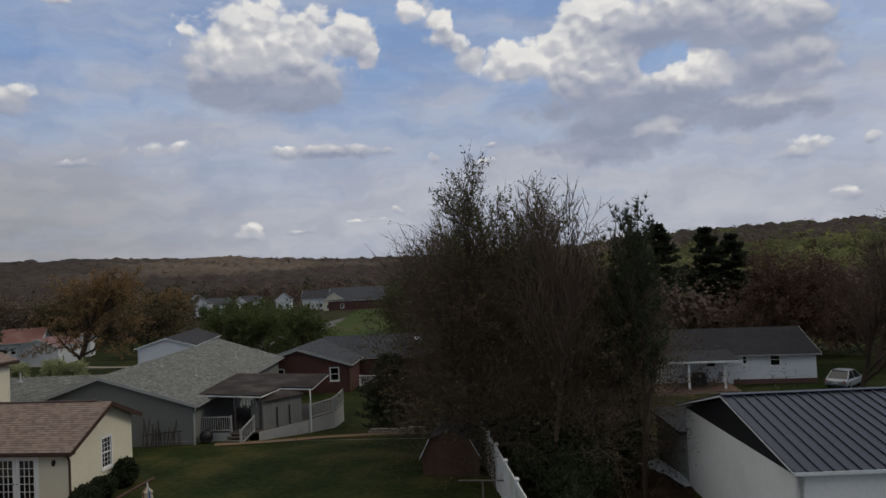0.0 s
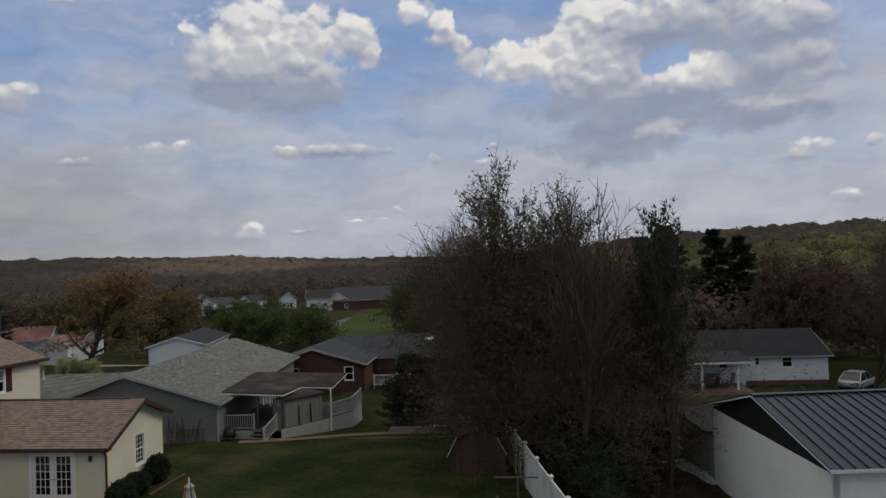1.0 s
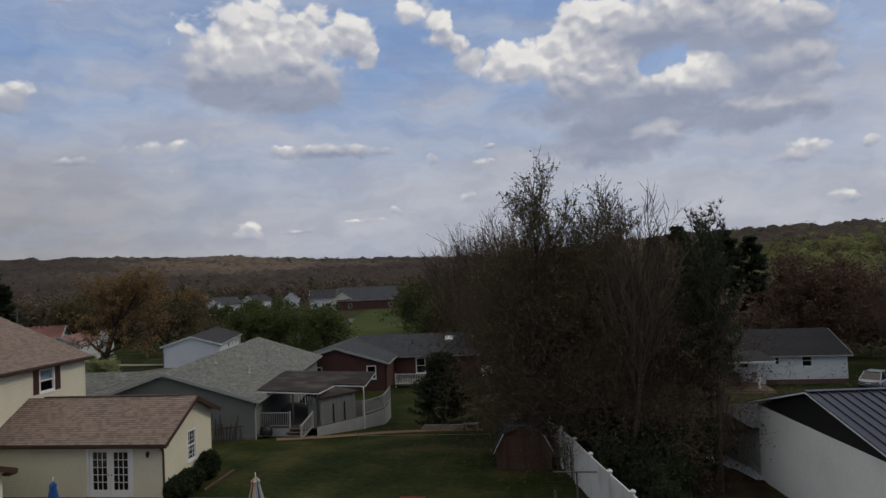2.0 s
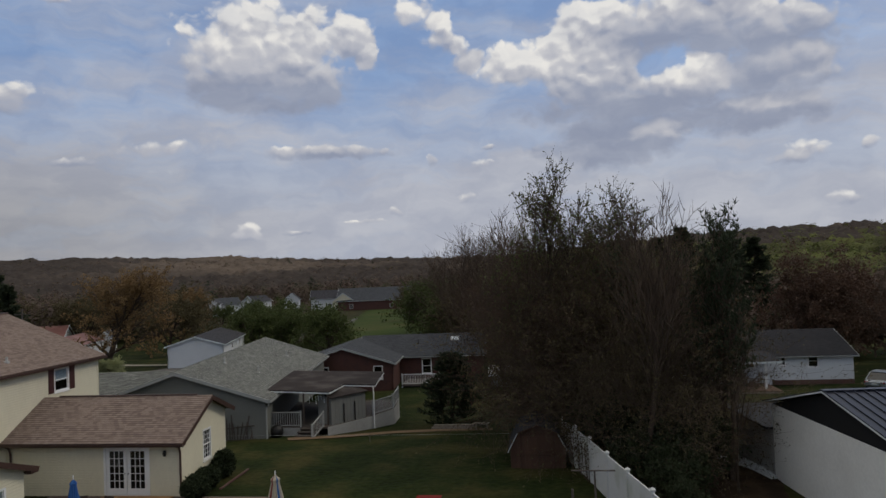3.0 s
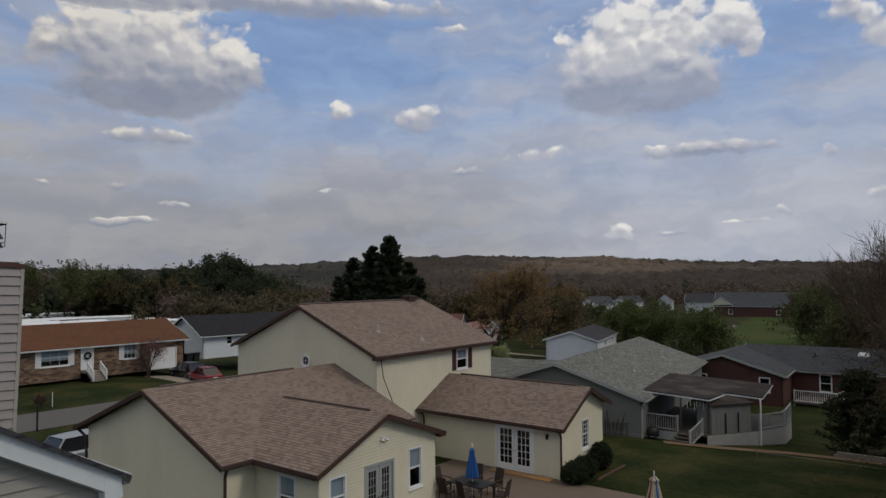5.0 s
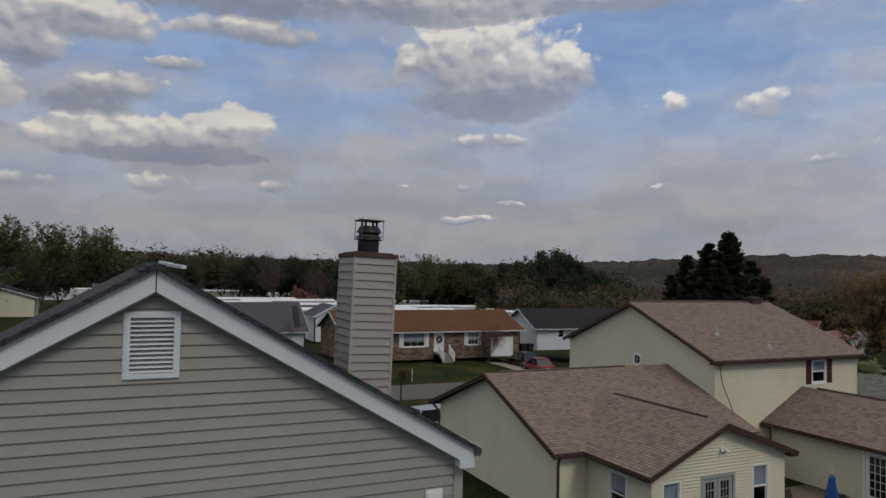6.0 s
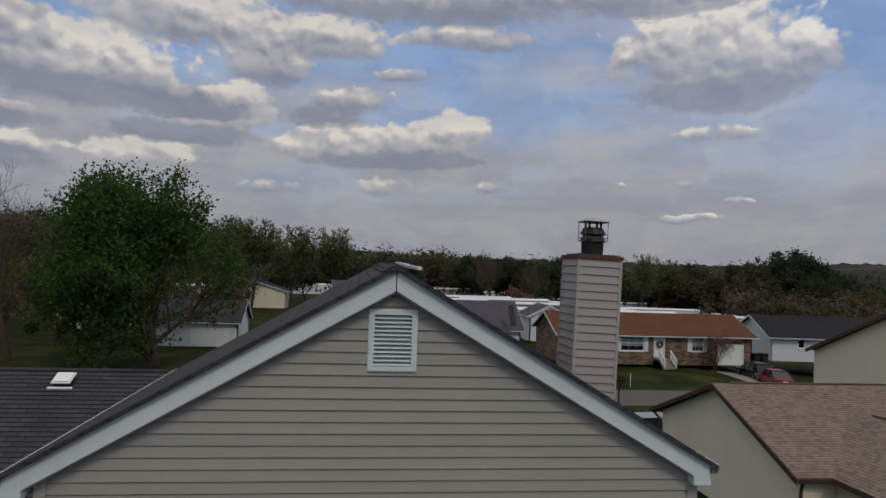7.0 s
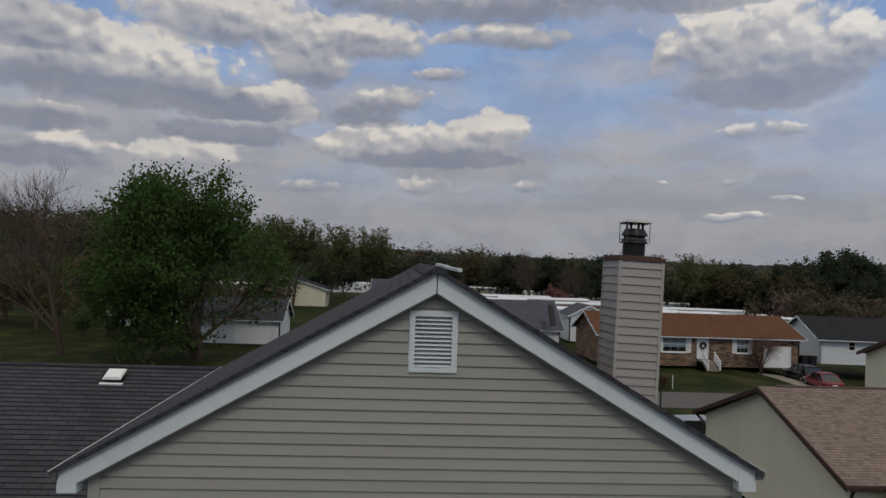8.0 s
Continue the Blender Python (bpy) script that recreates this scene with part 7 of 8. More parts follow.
# ---- porch and deck of the grey house ----
def grey_porch():
    p = thing("porch", (-19.5, 46, -1.0), "covered deck with flat dark roof, grey rails and steps", "porch")
    zf = -0.3
    g = Geo()
    g.prism([(-22.9, 43.0, zf - 0.12), (-18.5, 43.1, zf - 0.12), (-16.4, 46.2, zf - 0.12), (-15.3, 48.7, zf - 0.12), (-15.6, 52.0, zf - 0.12), (-23.5, 51.5, zf - 0.12)], Vector((0, 0, 0.12)))
    part("floor", g, M["wood"], p)
    for i, pts in enumerate(([(-22.9, 43.7), (-18.45, 43.5), (-18.3, 46.6), (-23.2, 46.9)], [(-23.3, 46.85), (-16.1, 46.5), (-16.8, 52.4), (-24.0, 52.2)])):
        g = Geo()
        g.prism([(x, y, 1.95 - 0.035 * (x + 23)) for x, y in pts], Vector((0, 0, 0.09)))
        part("porch_roof", g, M["porch_roof"], p, "dark rolled flat porch roof")
    for a, b in (((-22.9, 43.68), (-18.43, 43.48)), ((-18.43, 43.48), (-18.28, 46.55)), ((-18.3, 46.5), (-16.08, 46.46)), ((-16.08, 46.46), (-16.78, 52.4))):
        g = Geo()
        za, zb = (1.93 - 0.035 * (q[0] + 23) for q in (a, b))
        g.beam((*a, za), (*b, zb), 0.03, 0.08)
        part("fascia", g, M["white_trim"], p)
    g = Geo()
    g.tube([(-16.25, 46.5, 1.68), (-16.2, 46.4, 1.55), (-16.18, 46.35, 1.3), (-16.18, 46.3, -1.3)], 0.042, 10)
    part("white_post", g, M["white"], p, "white round porch post")
    for x, y in ((-22.6, 43.9), (-20.3, 43.75), (-18.6, 43.6)):
        g = Geo()
        g.box((x - 0.05, y - 0.05, zf), (x + 0.05, y + 0.05, 1.85))
        part("post", g, M["wood"], p)
    # boxed corner store
    O, U = Vector((-18.35, 43.55, zf)), Vector((1.75, 2.55, 0)).normalized()
    W = Vector((-U.y, U.x, 0))
    n = 9
    for i in range(n):
        g = Geo()
        a, c = O + U * 2.95 * (i + 0.02) / n, O + U * 2.95 * (i + 0.98) / n
        g.prism([a, c, c + W * 1.4, a + W * 1.4], UP * 1.75)
        part("store_board", g, M["store"], p)
    g = Geo()
    g.prism([O - U * 0.15 - W * 0.15 + UP * 1.75, O + U * 3.1 - W * 0.15 + UP * 1.75, O + U * 3.0 + W * 1.6 + UP * 2.0, O + W * 1.6 + UP * 2.0], UP * 0.05)
    part("store_roof", g, M["porch_roof"], p)
    for k in (0.34, 0.66):
        q = O + U * 2.95 * k - W * 0.06
        g = Geo()
        g.beam(q - UP * 0.75, q + UP * 1.25, 0.06, 0.06, W)
        part("brace", g, M["black_siding"], p)
    # white skirt below the deck
    for a, b in (((-18.5, 43.1), (-16.4, 46.2)), ((-16.4, 46.2), (-15.3, 48.7)), ((-15.3, 48.7), (-15.6, 52.0)), ((-22.9, 43.0), (-20.3, 43.0))):
        g = Geo()
        za, zb = height(*a) - 0.1, height(*b) - 0.1
        g.prism([(*a, za), (*b, zb), (*b, zf - 0.02), (*a, zf - 0.02)], Vector((0.03, -0.03, 0)))
        part("skirt", g, M["skirt"], p)
    railing(p, (-23.0, 43.1, zf), (-20.3, 43.1, zf), 0.95, 0.15, "pale_trim")
    railing(p, (-16.3, 46.5, zf), (-15.35, 48.6, zf), 0.95, 0.15, "pale_trim")
    railing(p, (-15.35, 48.7, zf), (-15.6, 51.9, zf), 0.95, 0.15, "pale_trim")
    railing(p, (-18.75, 43.0, zf), (-19.15, 41.9, zf - 0.6), 0.95, 0.15, "pale_trim")
    for i in range(4):
        g = Geo()
        y = 43.0 - i * 0.28
        z = zf - 0.02 - i * 0.16
        g.box((-20.25 - 0.1 * i, y - 0.3, z - 0.05), (-18.85 - 0.1 * i, y, z))
        g.box((-20.25 - 0.1 * i, y - 0.03, z - 0.2), (-18.85 - 0.1 * i, y - 0.01, z - 0.05))
        part("step", g, M["wood"], p)
    # glimpses on the deck: dark door, wall, hanging things
    for k, (x, z, hh) in enumerate(((-19.9, 1.55, 0.45), (-19.7, 1.6, 0.3), (-19.45, 1.55, 0.5), (-19.3, 1.6, 0.35), (-19.1, 1.6, 0.25), (-18.9, 1.6, 0.5))):
        g = Geo()
        g.tube([(x, 43.75, z), (x + 0.02, 43.75, z - hh)], 0.02, 6)
        part("chime_rod", g, M["white_trim"], p)


grey_porch()
g = Geo()
g.lathe([(0.0, 0.0), (0.3, 0.0), (0.42, 0.25), (0.4, 0.55), (0.22, 0.75), (0.0, 0.8)], (-21.6, 42.3, height(-21.6, 42.3)), 10)
single("covered_grill", g, M["dark_metal"], "round covered grill in front of the deck", "grill", smooth=True)
rng = random.Random(5)
lf = thing("leaning_boards", (-23.8, 41.0, -0.7), "loose grey boards and trellis leaning by the house corner", "trellis")
for i in range(16):
    x = -24.9 + i * 0.14
    y = 40.75 + i * 0.06
    z = height(x, y)
    g = Geo()
    g.beam((x, y, z - 0.05), (x + rng.uniform(-0.35, 0.25), y + rng.uniform(0.0, 0.3), z + rng.uniform(0.9, 1.75)), 0.07, 0.025, (0, 1, 0))
    part("slat", g, M["wood"], lf)
g = Geo()
g.beam((-24.9, 40.7, height(-24.9, 40.7) + 0.75), (-22.8, 41.6, height(-22.8, 41.6) + 0.85), 0.05, 0.06)
part("rail", g, M["wood"], lf)
g = Geo()
g.tube([(-24.5, 40.2, height(-24.5, 40.2) + 0.45), (-15, 40.4, height(-15, 40.4) + 0.38), (-6.4, 40.2, height(-6.4, 40.2) + 0.45)], 0.006, 5)
w = single("wire", g, M["pale_trim"], "thin pale wire strung low across the lawn", "wire")
wp = Geo()
for x in (-24.5, -15, -6.4):
    wp = Geo()
    wp.tube([(x, 40.2, height(x, 40.2) - 0.1), (x, 40.25, height(x, 40.2) + 0.6)], 0.02, 6)
    single("wire_stake", wp, M["wood"], "thin stake holding the lawn wire", "stake", "wire stakes")

# brick bed and bench by the spruce
bed = thing("planter_bed", (-10.8, 45.7, -1.1), "low pinkish block edge of a planting bed", "planter")
for i in range(9):
    for j in range(2):
        x = -12.1 + i * 0.3 + j * 0.15
        g = Geo()
        z = height(x, 45.6)
        g.box((x, 45.55, z + j * 0.17), (x + 0.28, 45.8, z + j * 0.17 + 0.16))
        part("block", g, M["concrete"], bed)
bn = thing("bench", (-8.7, 45.3, -1.1), "small pale garden bench", "bench")
zb_ = height(-8.7, 45.3)
g = Geo()
g.box((-9.3, 45.1, zb_ + 0.4), (-8.2, 45.5, zb_ + 0.46))
part("seat", g, M["concrete"], bn)
for x in (-9.15, -8.4):
    g = Geo()
    g.box((x, 45.15, zb_ - 0.05), (x + 0.12, 45.45, zb_ + 0.4))
    part("leg", g, M["concrete"], bn)

# ---- white rail deck of the dark red house, its vents ----
dk = thing("small_deck", (-16.5, 68, -2), "small raised deck with white rails", "deck")
g = Geo()
g.box((-18.3, 66.5, -1.75), (-14.6, 70.3, -1.6))
part("floor", g, M["wood"], dk)
railing(dk, (-18.2, 66.6, -1.6), (-14.7, 66.6, -1.6), 1.0, 0.16, "white")
railing(dk, (-14.7, 66.7, -1.6), (-14.7, 70.2, -1.6), 1.0, 0.16, "white")
for x in (-18.2, -14.7):
    g = Geo()
    g.box((x - 0.05, 66.55, -2.2), (x + 0.05, 66.65, -1.7))
    part("leg", g, M["white"], dk)


# ---- covered deck of the white house ----
def white_deck():
    d = thing("covered_deck", (12, 63, -2), "wooden deck with white posts under a dark porch roof", "deck")
    for i in range(24):
        g = Geo()
        x = 8.2 + i * 0.3
        g.box((x, 60.8, -1.75), (x + 0.285, 65.0, -1.7))
        part("board", g, M["deck"], d)
    g = Geo()
    g.box((8.2, 60.8, -1.95), (15.4, 60.9, -1.75))
    part("rim", g, M["concrete"], d)
    for x in (11.55, 14.45):
        g = Geo()
        g.box((x - 0.09, 61.9, -1.7), (x + 0.09, 62.08, 0.55))
        part("post", g, M["white"], d)
    g = Geo()
    g.prism([(9.8, 61.6, 0.55), (15.7, 61.6, 0.55), (15.7, 67.6, 1.15), (9.8, 67.6, 1.15)], Vector((0, 0, 0.1)))
    part("porch_roof", g, M["roof_black"], d)
    g = Geo()
    g.box((9.8, 61.55, 0.5), (15.7, 61.6, 0.66))
    part("fascia", g, M["white_trim"], d)
    for k in range(4):
        g = Geo()
        g.box((8.4 + 0.05 * k, 60.5 - 0.28 * k, -1.9 - 0.07 * k), (11.5, 60.8 - 0.28 * k, -1.83 - 0.07 * k))
        part("step", g, M["deck"], d)
    wall(d, "skirt", (15.9, 64.9, -2.6), X, [(0, 0), (6.9, 0), (6.9, 1.1), (0, 1.1)], M["brick_red"], label="dark red brick base")


white_deck()
gr = thing("kettle_grill", (12.6, 63.2, -1.7), "black covered barbecue on the deck", "grill")
g = Geo()
g.prism([(12.0, 62.9, -1.6), (13.2, 62.9, -1.6), (13.2, 63.6, -1.6), (12.0, 63.6, -1.6)], Vector((0, 0, 0.75)))
g.prism([(12.1, 62.95, -0.85), (13.1, 62.95, -0.85), (13.1, 63.55, -0.85), (12.1, 63.55, -0.85)], Vector((0.0, 0, 0.3)))
part("cover", g, M["black_siding"], gr)


def rocking_chair(x, y, z, rz):
    c = thing("rocking_chair", (0, 0, 0), "wooden rocking chair on the deck", "chair", "chairs on the deck")
    g = Geo()
    g.box((-0.25, -0.25, 0.4), (0.25, 0.22, 0.44))
    part("seat", g, M["deck"], c)
    for i in range(5):
        g = Geo()
        xx = -0.2 + i * 0.1
        g.beam((xx, 0.2, 0.42), (xx, 0.42, 1.15), 0.05, 0.02, (0, 1, 0))
        part("back_slat", g, M["deck"], c)
    for s_ in (-0.24, 0.24):
        g = Geo()
        g.tube([(s_, -0.45, 0.1), (s_, -0.15, 0.03), (s_, 0.25, 0.03), (s_, 0.6, 0.12)], 0.025, 6)
        part("rocker", g, M["deck"], c)
        for yy in (-0.2, 0.2):
            g = Geo()
            g.tube([(s_, yy, 0.04), (s_, yy, 0.62 if yy < 0 else 0.45)], 0.02, 6)
            part("leg", g, M["deck"], c)
        g = Geo()
        g.beam((s_, -0.25, 0.63), (s_, 0.27, 0.65), 0.06, 0.025)
        part("armrest", g, M["deck"], c)
    c.matrix_basis = pose(x, y, z, 0, 0, rz)
    return c


rc = rocking_chair(13.6, 63.0, -1.7, 70)
copy_thing(rc, pose(14.15, 63.3, -1.7, 0, 0, -60))


# ---- cars ----
def loft(g, rings, close=True):
    n = len(rings[0])
    g.add([p for r in rings for p in r], [(i * n + k, i * n + (k + 1) % n, (i + 1) * n + (k + 1) % n, (i + 1) * n + k) for i in range(len(rings) - 1) for k in range(n)]
          + ([tuple(reversed(range(n))), tuple(range((len(rings) - 1) * n, len(rings) * n))] if close else []))


def car(label, paint, length=4.6, width=1.78, tall=1.42, suv=False):
    """A car at the origin, nose along +x."""
    c = thing("car", (0, 0, 0), label, "car", "parked cars")
    L, H = length, tall
    g = Geo()
    w = width / 2

    def ring(x, hw, lo, hi):
        return [(x, -hw * 0.9, lo), (x, -hw, lo + 0.16), (x, -hw, hi - 0.16), (x, -hw * 0.86, hi), (x, hw * 0.86, hi), (x, hw, hi - 0.16), (x, hw, lo + 0.16), (x, hw * 0.9, lo)]

    belt = 0.92 if suv else 0.82
    prof = [(-0.5, 0.80, 0.42, belt - 0.12), (-0.47, 0.92, 0.28, belt), (-0.3, 1.0, 0.2, belt + 0.03), (0.0, 1.0, 0.19, belt + 0.02), (0.24, 1.0, 0.2, belt - 0.01), (0.40, 0.97, 0.22, belt - 0.12), (0.475, 0.88, 0.26, belt - 0.22), (0.5, 0.72, 0.36, belt - 0.34)]
    loft(g, [ring(f * L, w * k, lo, hi) for f, k, lo, hi in prof])
    part("body", g, M[paint], c, smooth=False)
    cab = [(-0.47 if suv else -0.40, 0.80, 0.0), (-0.36 if suv else -0.22, 0.72, 1.0), (0.04, 0.72, 1.0), (0.2, 0.8, 0.0)]
    g = Geo()
    rings = []
    for f, k, up in cab:
        hi = belt + (H - belt) * up - 0.02
        rings.append([(f * L, -w * (0.9 if up < 0.5 else k), max(belt - 0.06, hi if up < 0.5 else belt - 0.06)), (f * L, -w * k, hi), (f * L, w * k, hi), (f * L, w * (0.9 if up < 0.5 else k), max(belt - 0.06, hi if up < 0.5 else belt - 0.06))])
    b0, b1, b2, b3 = cab
    P = lambda f, y, z: (f * L, y * w, z)
    za, zt = belt - 0.03, H - 0.03
    v = [P(b0[0], -0.9, za), P(b3[0], -0.9, za), P(b3[0], 0.9, za), P(b0[0], 0.9, za), P(b1[0], -0.7, zt), P(b2[0], -0.7, zt), P(b2[0], 0.7, zt), P(b1[0], 0.7, zt)]
    g.add(v, [(0, 1, 5, 4), (1, 2, 6, 5), (2, 3, 7, 6), (3, 0, 4, 7), (4, 5, 6, 7)])
    part("window_glass", g, M["car_glass"], c)
    g = Geo()
    loft(g, [[P(b1[0] - 0.015, -0.70, zt - 0.02), P(b1[0] - 0.015, -0.62, zt + 0.03), P(b1[0] - 0.015, 0.62, zt + 0.03), P(b1[0] - 0.015, 0.70, zt - 0.02)], [P((b1[0] + b2[0]) / 2, -0.72, zt), P((b1[0] + b2[0]) / 2, -0.62, zt + 0.055), P((b1[0] + b2[0]) / 2, 0.62, zt + 0.055), P((b1[0] + b2[0]) / 2, 0.72, zt)],
             [P(b2[0] + 0.01, -0.70, zt - 0.02), P(b2[0] + 0.01, -0.62, zt + 0.03), P(b2[0] + 0.01, 0.62, zt + 0.03), P(b2[0] + 0.01, 0.70, zt - 0.02)]])
    part("roof", g, M[paint], c)
    for y in (-1, 1):
        for fa, fb in ((b0, b1), (b3, b2)):
            g = Geo()
            g.beam(P(fa[0], y * 0.9, za), P(fb[0], y * 0.71, zt), 0.07, 0.05)
            part("pillar", g, M[paint], c)
        g = Geo()
        g.beam(P(-0.08, y * 0.91, za), P(-0.09, y * 0.715, zt), 0.08, 0.05)
        part("pillar", g, M[paint], c)
        for f in (-0.31, 0.31):
            wheel = Geo()
            r = 0.35 if suv else 0.32
            cx, cy = f * L, y * (w - 0.12)
            n = 18
            pr = [(0.0, 0.09), (r * 0.62, 0.09), (r * 0.66, 0.115), (r * 0.95, 0.11), (r, 0.06), (r, -0.1), (0.0, -0.1)]
            v = [(cx + q * math.cos(2 * math.pi * k / n), cy + y * d, r + q * math.sin(2 * math.pi * k / n)) for q, d in pr for k in range(n)]
            wheel.add(v, [(i * n + k, i * n + (k + 1) % n, (i + 1) * n + (k + 1) % n, (i + 1) * n + k) for i in range(len(pr) - 1) for k in range(n)])
            wp_ = part("wheel", wheel, M["tyre"], c)
            g = Geo()
            for s_ in range(6):
                a = math.pi * 2 * s_ / 6
                g.beam((cx, cy + y * 0.105, r), (cx + r * 0.58 * math.cos(a), cy + y * 0.105, r + r * 0.58 * math.sin(a)), 0.06, 0.03, (0, 1, 0))
            part("rim", g, M["silver_paint"], wp_)
        g = Geo()
        g.box((L * 0.465, min(y * w * 0.45, y * w * 0.8), belt - 0.33), (L * 0.492, max(y * w * 0.45, y * w * 0.8), belt - 0.2))
        part("headlight", g, M["white_trim"], c)
        g = Geo()
        g.box((-L * 0.497, min(y * w * 0.5, y * w * 0.86), belt - 0.22), (-L * 0.475, max(y * w * 0.5, y * w * 0.86), belt - 0.08))
        part("tail_light", g, M["lamp_red"], c)
        g = Geo()
        g.box((L * 0.13, min(y * w * 0.98, y * w * 1.12), belt - 0.02), (L * 0.16, max(y * w * 0.98, y * w * 1.12), belt + 0.12))
        part("mirror", g, M[paint], c)
    g = Geo()
    g.box((-L * 0.503, -0.22, belt - 0.3), (-L * 0.49, 0.22, belt - 0.2))
    part("plate", g, M["white_trim"], c)
    return c


def park(c, x, y, rz, lift=0.03):
    c.matrix_basis = pose(x, y, height(x, y) + lift, 0, 0, rz)


park(car("red saloon car parked on the driveway", "red_paint", 4.6), -64.6, 38.3, 172)
park(car("black sport utility car parked on the driveway", "black_paint", 4.7, 1.85, 1.55, True), -69.3, 39.3, 176)
sil = car("silver estate car parked beside the garage", "silver_paint", 4.6, 1.8, 1.6, True)
park(sil, -41.8, 16.9, 97)
park(car("silver saloon car parked beyond the garage", "silver_paint"), 24.2, 62.8, 48)


# ---- front of the brick ranch ----
def brick_front():
    s = thing("entrance_steps", (-70.8, 30.6, 0.2), "concrete entrance steps with white rails", "steps")
    for i in range(4):
        g = Geo()
        g.box((-72.0, 29.95, 0.1), (-70.6 + 0.3 * i, 31.2, 0.95 - 0.19 * i))
        part("step", g, M["concrete"], s)
    for y in (29.98, 31.17):
        railing(s, (-70.7, y, 0.95), (-69.5, y, 0.25), 0.85, 0.14, "white")
    w = thing("door_wreath", (-71.85, 30.52, 2.2), "round dark green wreath on the front door", "wreath")
    g = Geo()
    n = 18
    ring = [(-71.86, 30.52 + 0.27 * math.cos(2 * math.pi * k / n), 2.35 + 0.27 * math.sin(2 * math.pi * k / n)) for k in range(n + 1)]
    g.tube(ring, 0.09, 7, cap=False)
    part("ring", g, M["hedge"], w)
    b = thing("wheeled_bin", (-74.5, 43.0, 0.2), "dark green wheeled rubbish bin", "bin")
    for y in (42.6, 43.5):
        g = Geo()
        g.add([(-74.8, y - 0.28, 0.25), (-74.2, y - 0.28, 0.25), (-74.2, y + 0.28, 0.25), (-74.8, y + 0.28, 0.25), (-74.87, y - 0.34, 1.25), (-74.13, y - 0.34, 1.25), (-74.13, y + 0.34, 1.25), (-74.87, y + 0.34, 1.25)],
              [(3, 2, 1, 0), (0, 1, 5, 4), (1, 2, 6, 5), (2, 3, 7, 6), (3, 0, 4, 7), (4, 5, 6, 7)])
        part("body", g, M["black_siding"], b)
        g = Geo()
        g.box((-74.9, y - 0.36, 1.25), (-74.1, y + 0.36, 1.33))
        part("lid", g, M["dark_metal"], b)


brick_front()
pink = plant(tree("small ornamental tree with thin pinkish blossom", 61, 4.4, "leaf_pink", 1500, 0.12, levels=4, kids=(8, 5, 4, 3), trunk_r=0.07, lift=0.2, spread=0.7, stems=3, jitter=0.15), -70.6, 35.8)
shrub = plant(tree("low orange-brown shrub on the lawn", 63, 1.2, "leaf_rust", 600, 0.12, levels=3, kids=(7, 5, 4), trunk_r=0.03, stems=4, jitter=0.1, name="shrub", category="shrub"), -60.4, 21.8)
g = Geo()
g.tube([(-60.1, 22.6, 0), (-60.1, 22.6, 1.1)], 0.03, 6)
single("marker_stake", g, M["white"], "white marker stake at the lawn edge", "stake")
g = Geo()
g.tube([(-52, 18.4, 0), (-52, 18.4, 1.6)], 0.06, 8)
single("black_post", g, M["black_siding"], "short black post at the kerb", "post")
# evergreen shrub between the two houses
dense = plant(tree("dense dark evergreen shrub between the houses", 65, 3.7, "hedge", 6000, 0.2, levels=3, kids=(8, 5, 4), trunk_r=0.08, stems=3, spread=0.5, lift=0.4, jitter=0.25, name="shrub", category="shrub"), -19.6, 6.8)

# ---- middle distance: trees ----
rng = random.Random(11)
protos = {"bud": budding, "green": green_tree, "pine": tall_pine, "bare": bare_wide, "maple": maple, "amber": amber, "cedar": cedar}
tall_spring = plant(tree("tall airy tree with pale spring leaves", 51, 19.0, "leaf_spring", 7000, 0.42, levels=3, kids=(14, 6, 5), trunk_r=0.28, lift=0.3, spread=0.55, jitter=0.6, low=0.2), -150, -29)
rust_big = plant(tree("round tree with rusty red buds", 53, 12.0, "leaf_rust", 13000, 0.28, levels=3, kids=(18, 8, 6), trunk_r=0.25, lift=0.12, spread=0.8, jitter=0.5, low=0.12), 33.0, 74.0)
protos["spring"], protos["rust"] = tall_spring, rust_big


def at_az(az, r):
    return -5 - r * math.sin(radians(az)), r * math.cos(radians(az))


again_to(bare_wide, *at_az(-26.0, 64), 40, 11.0)
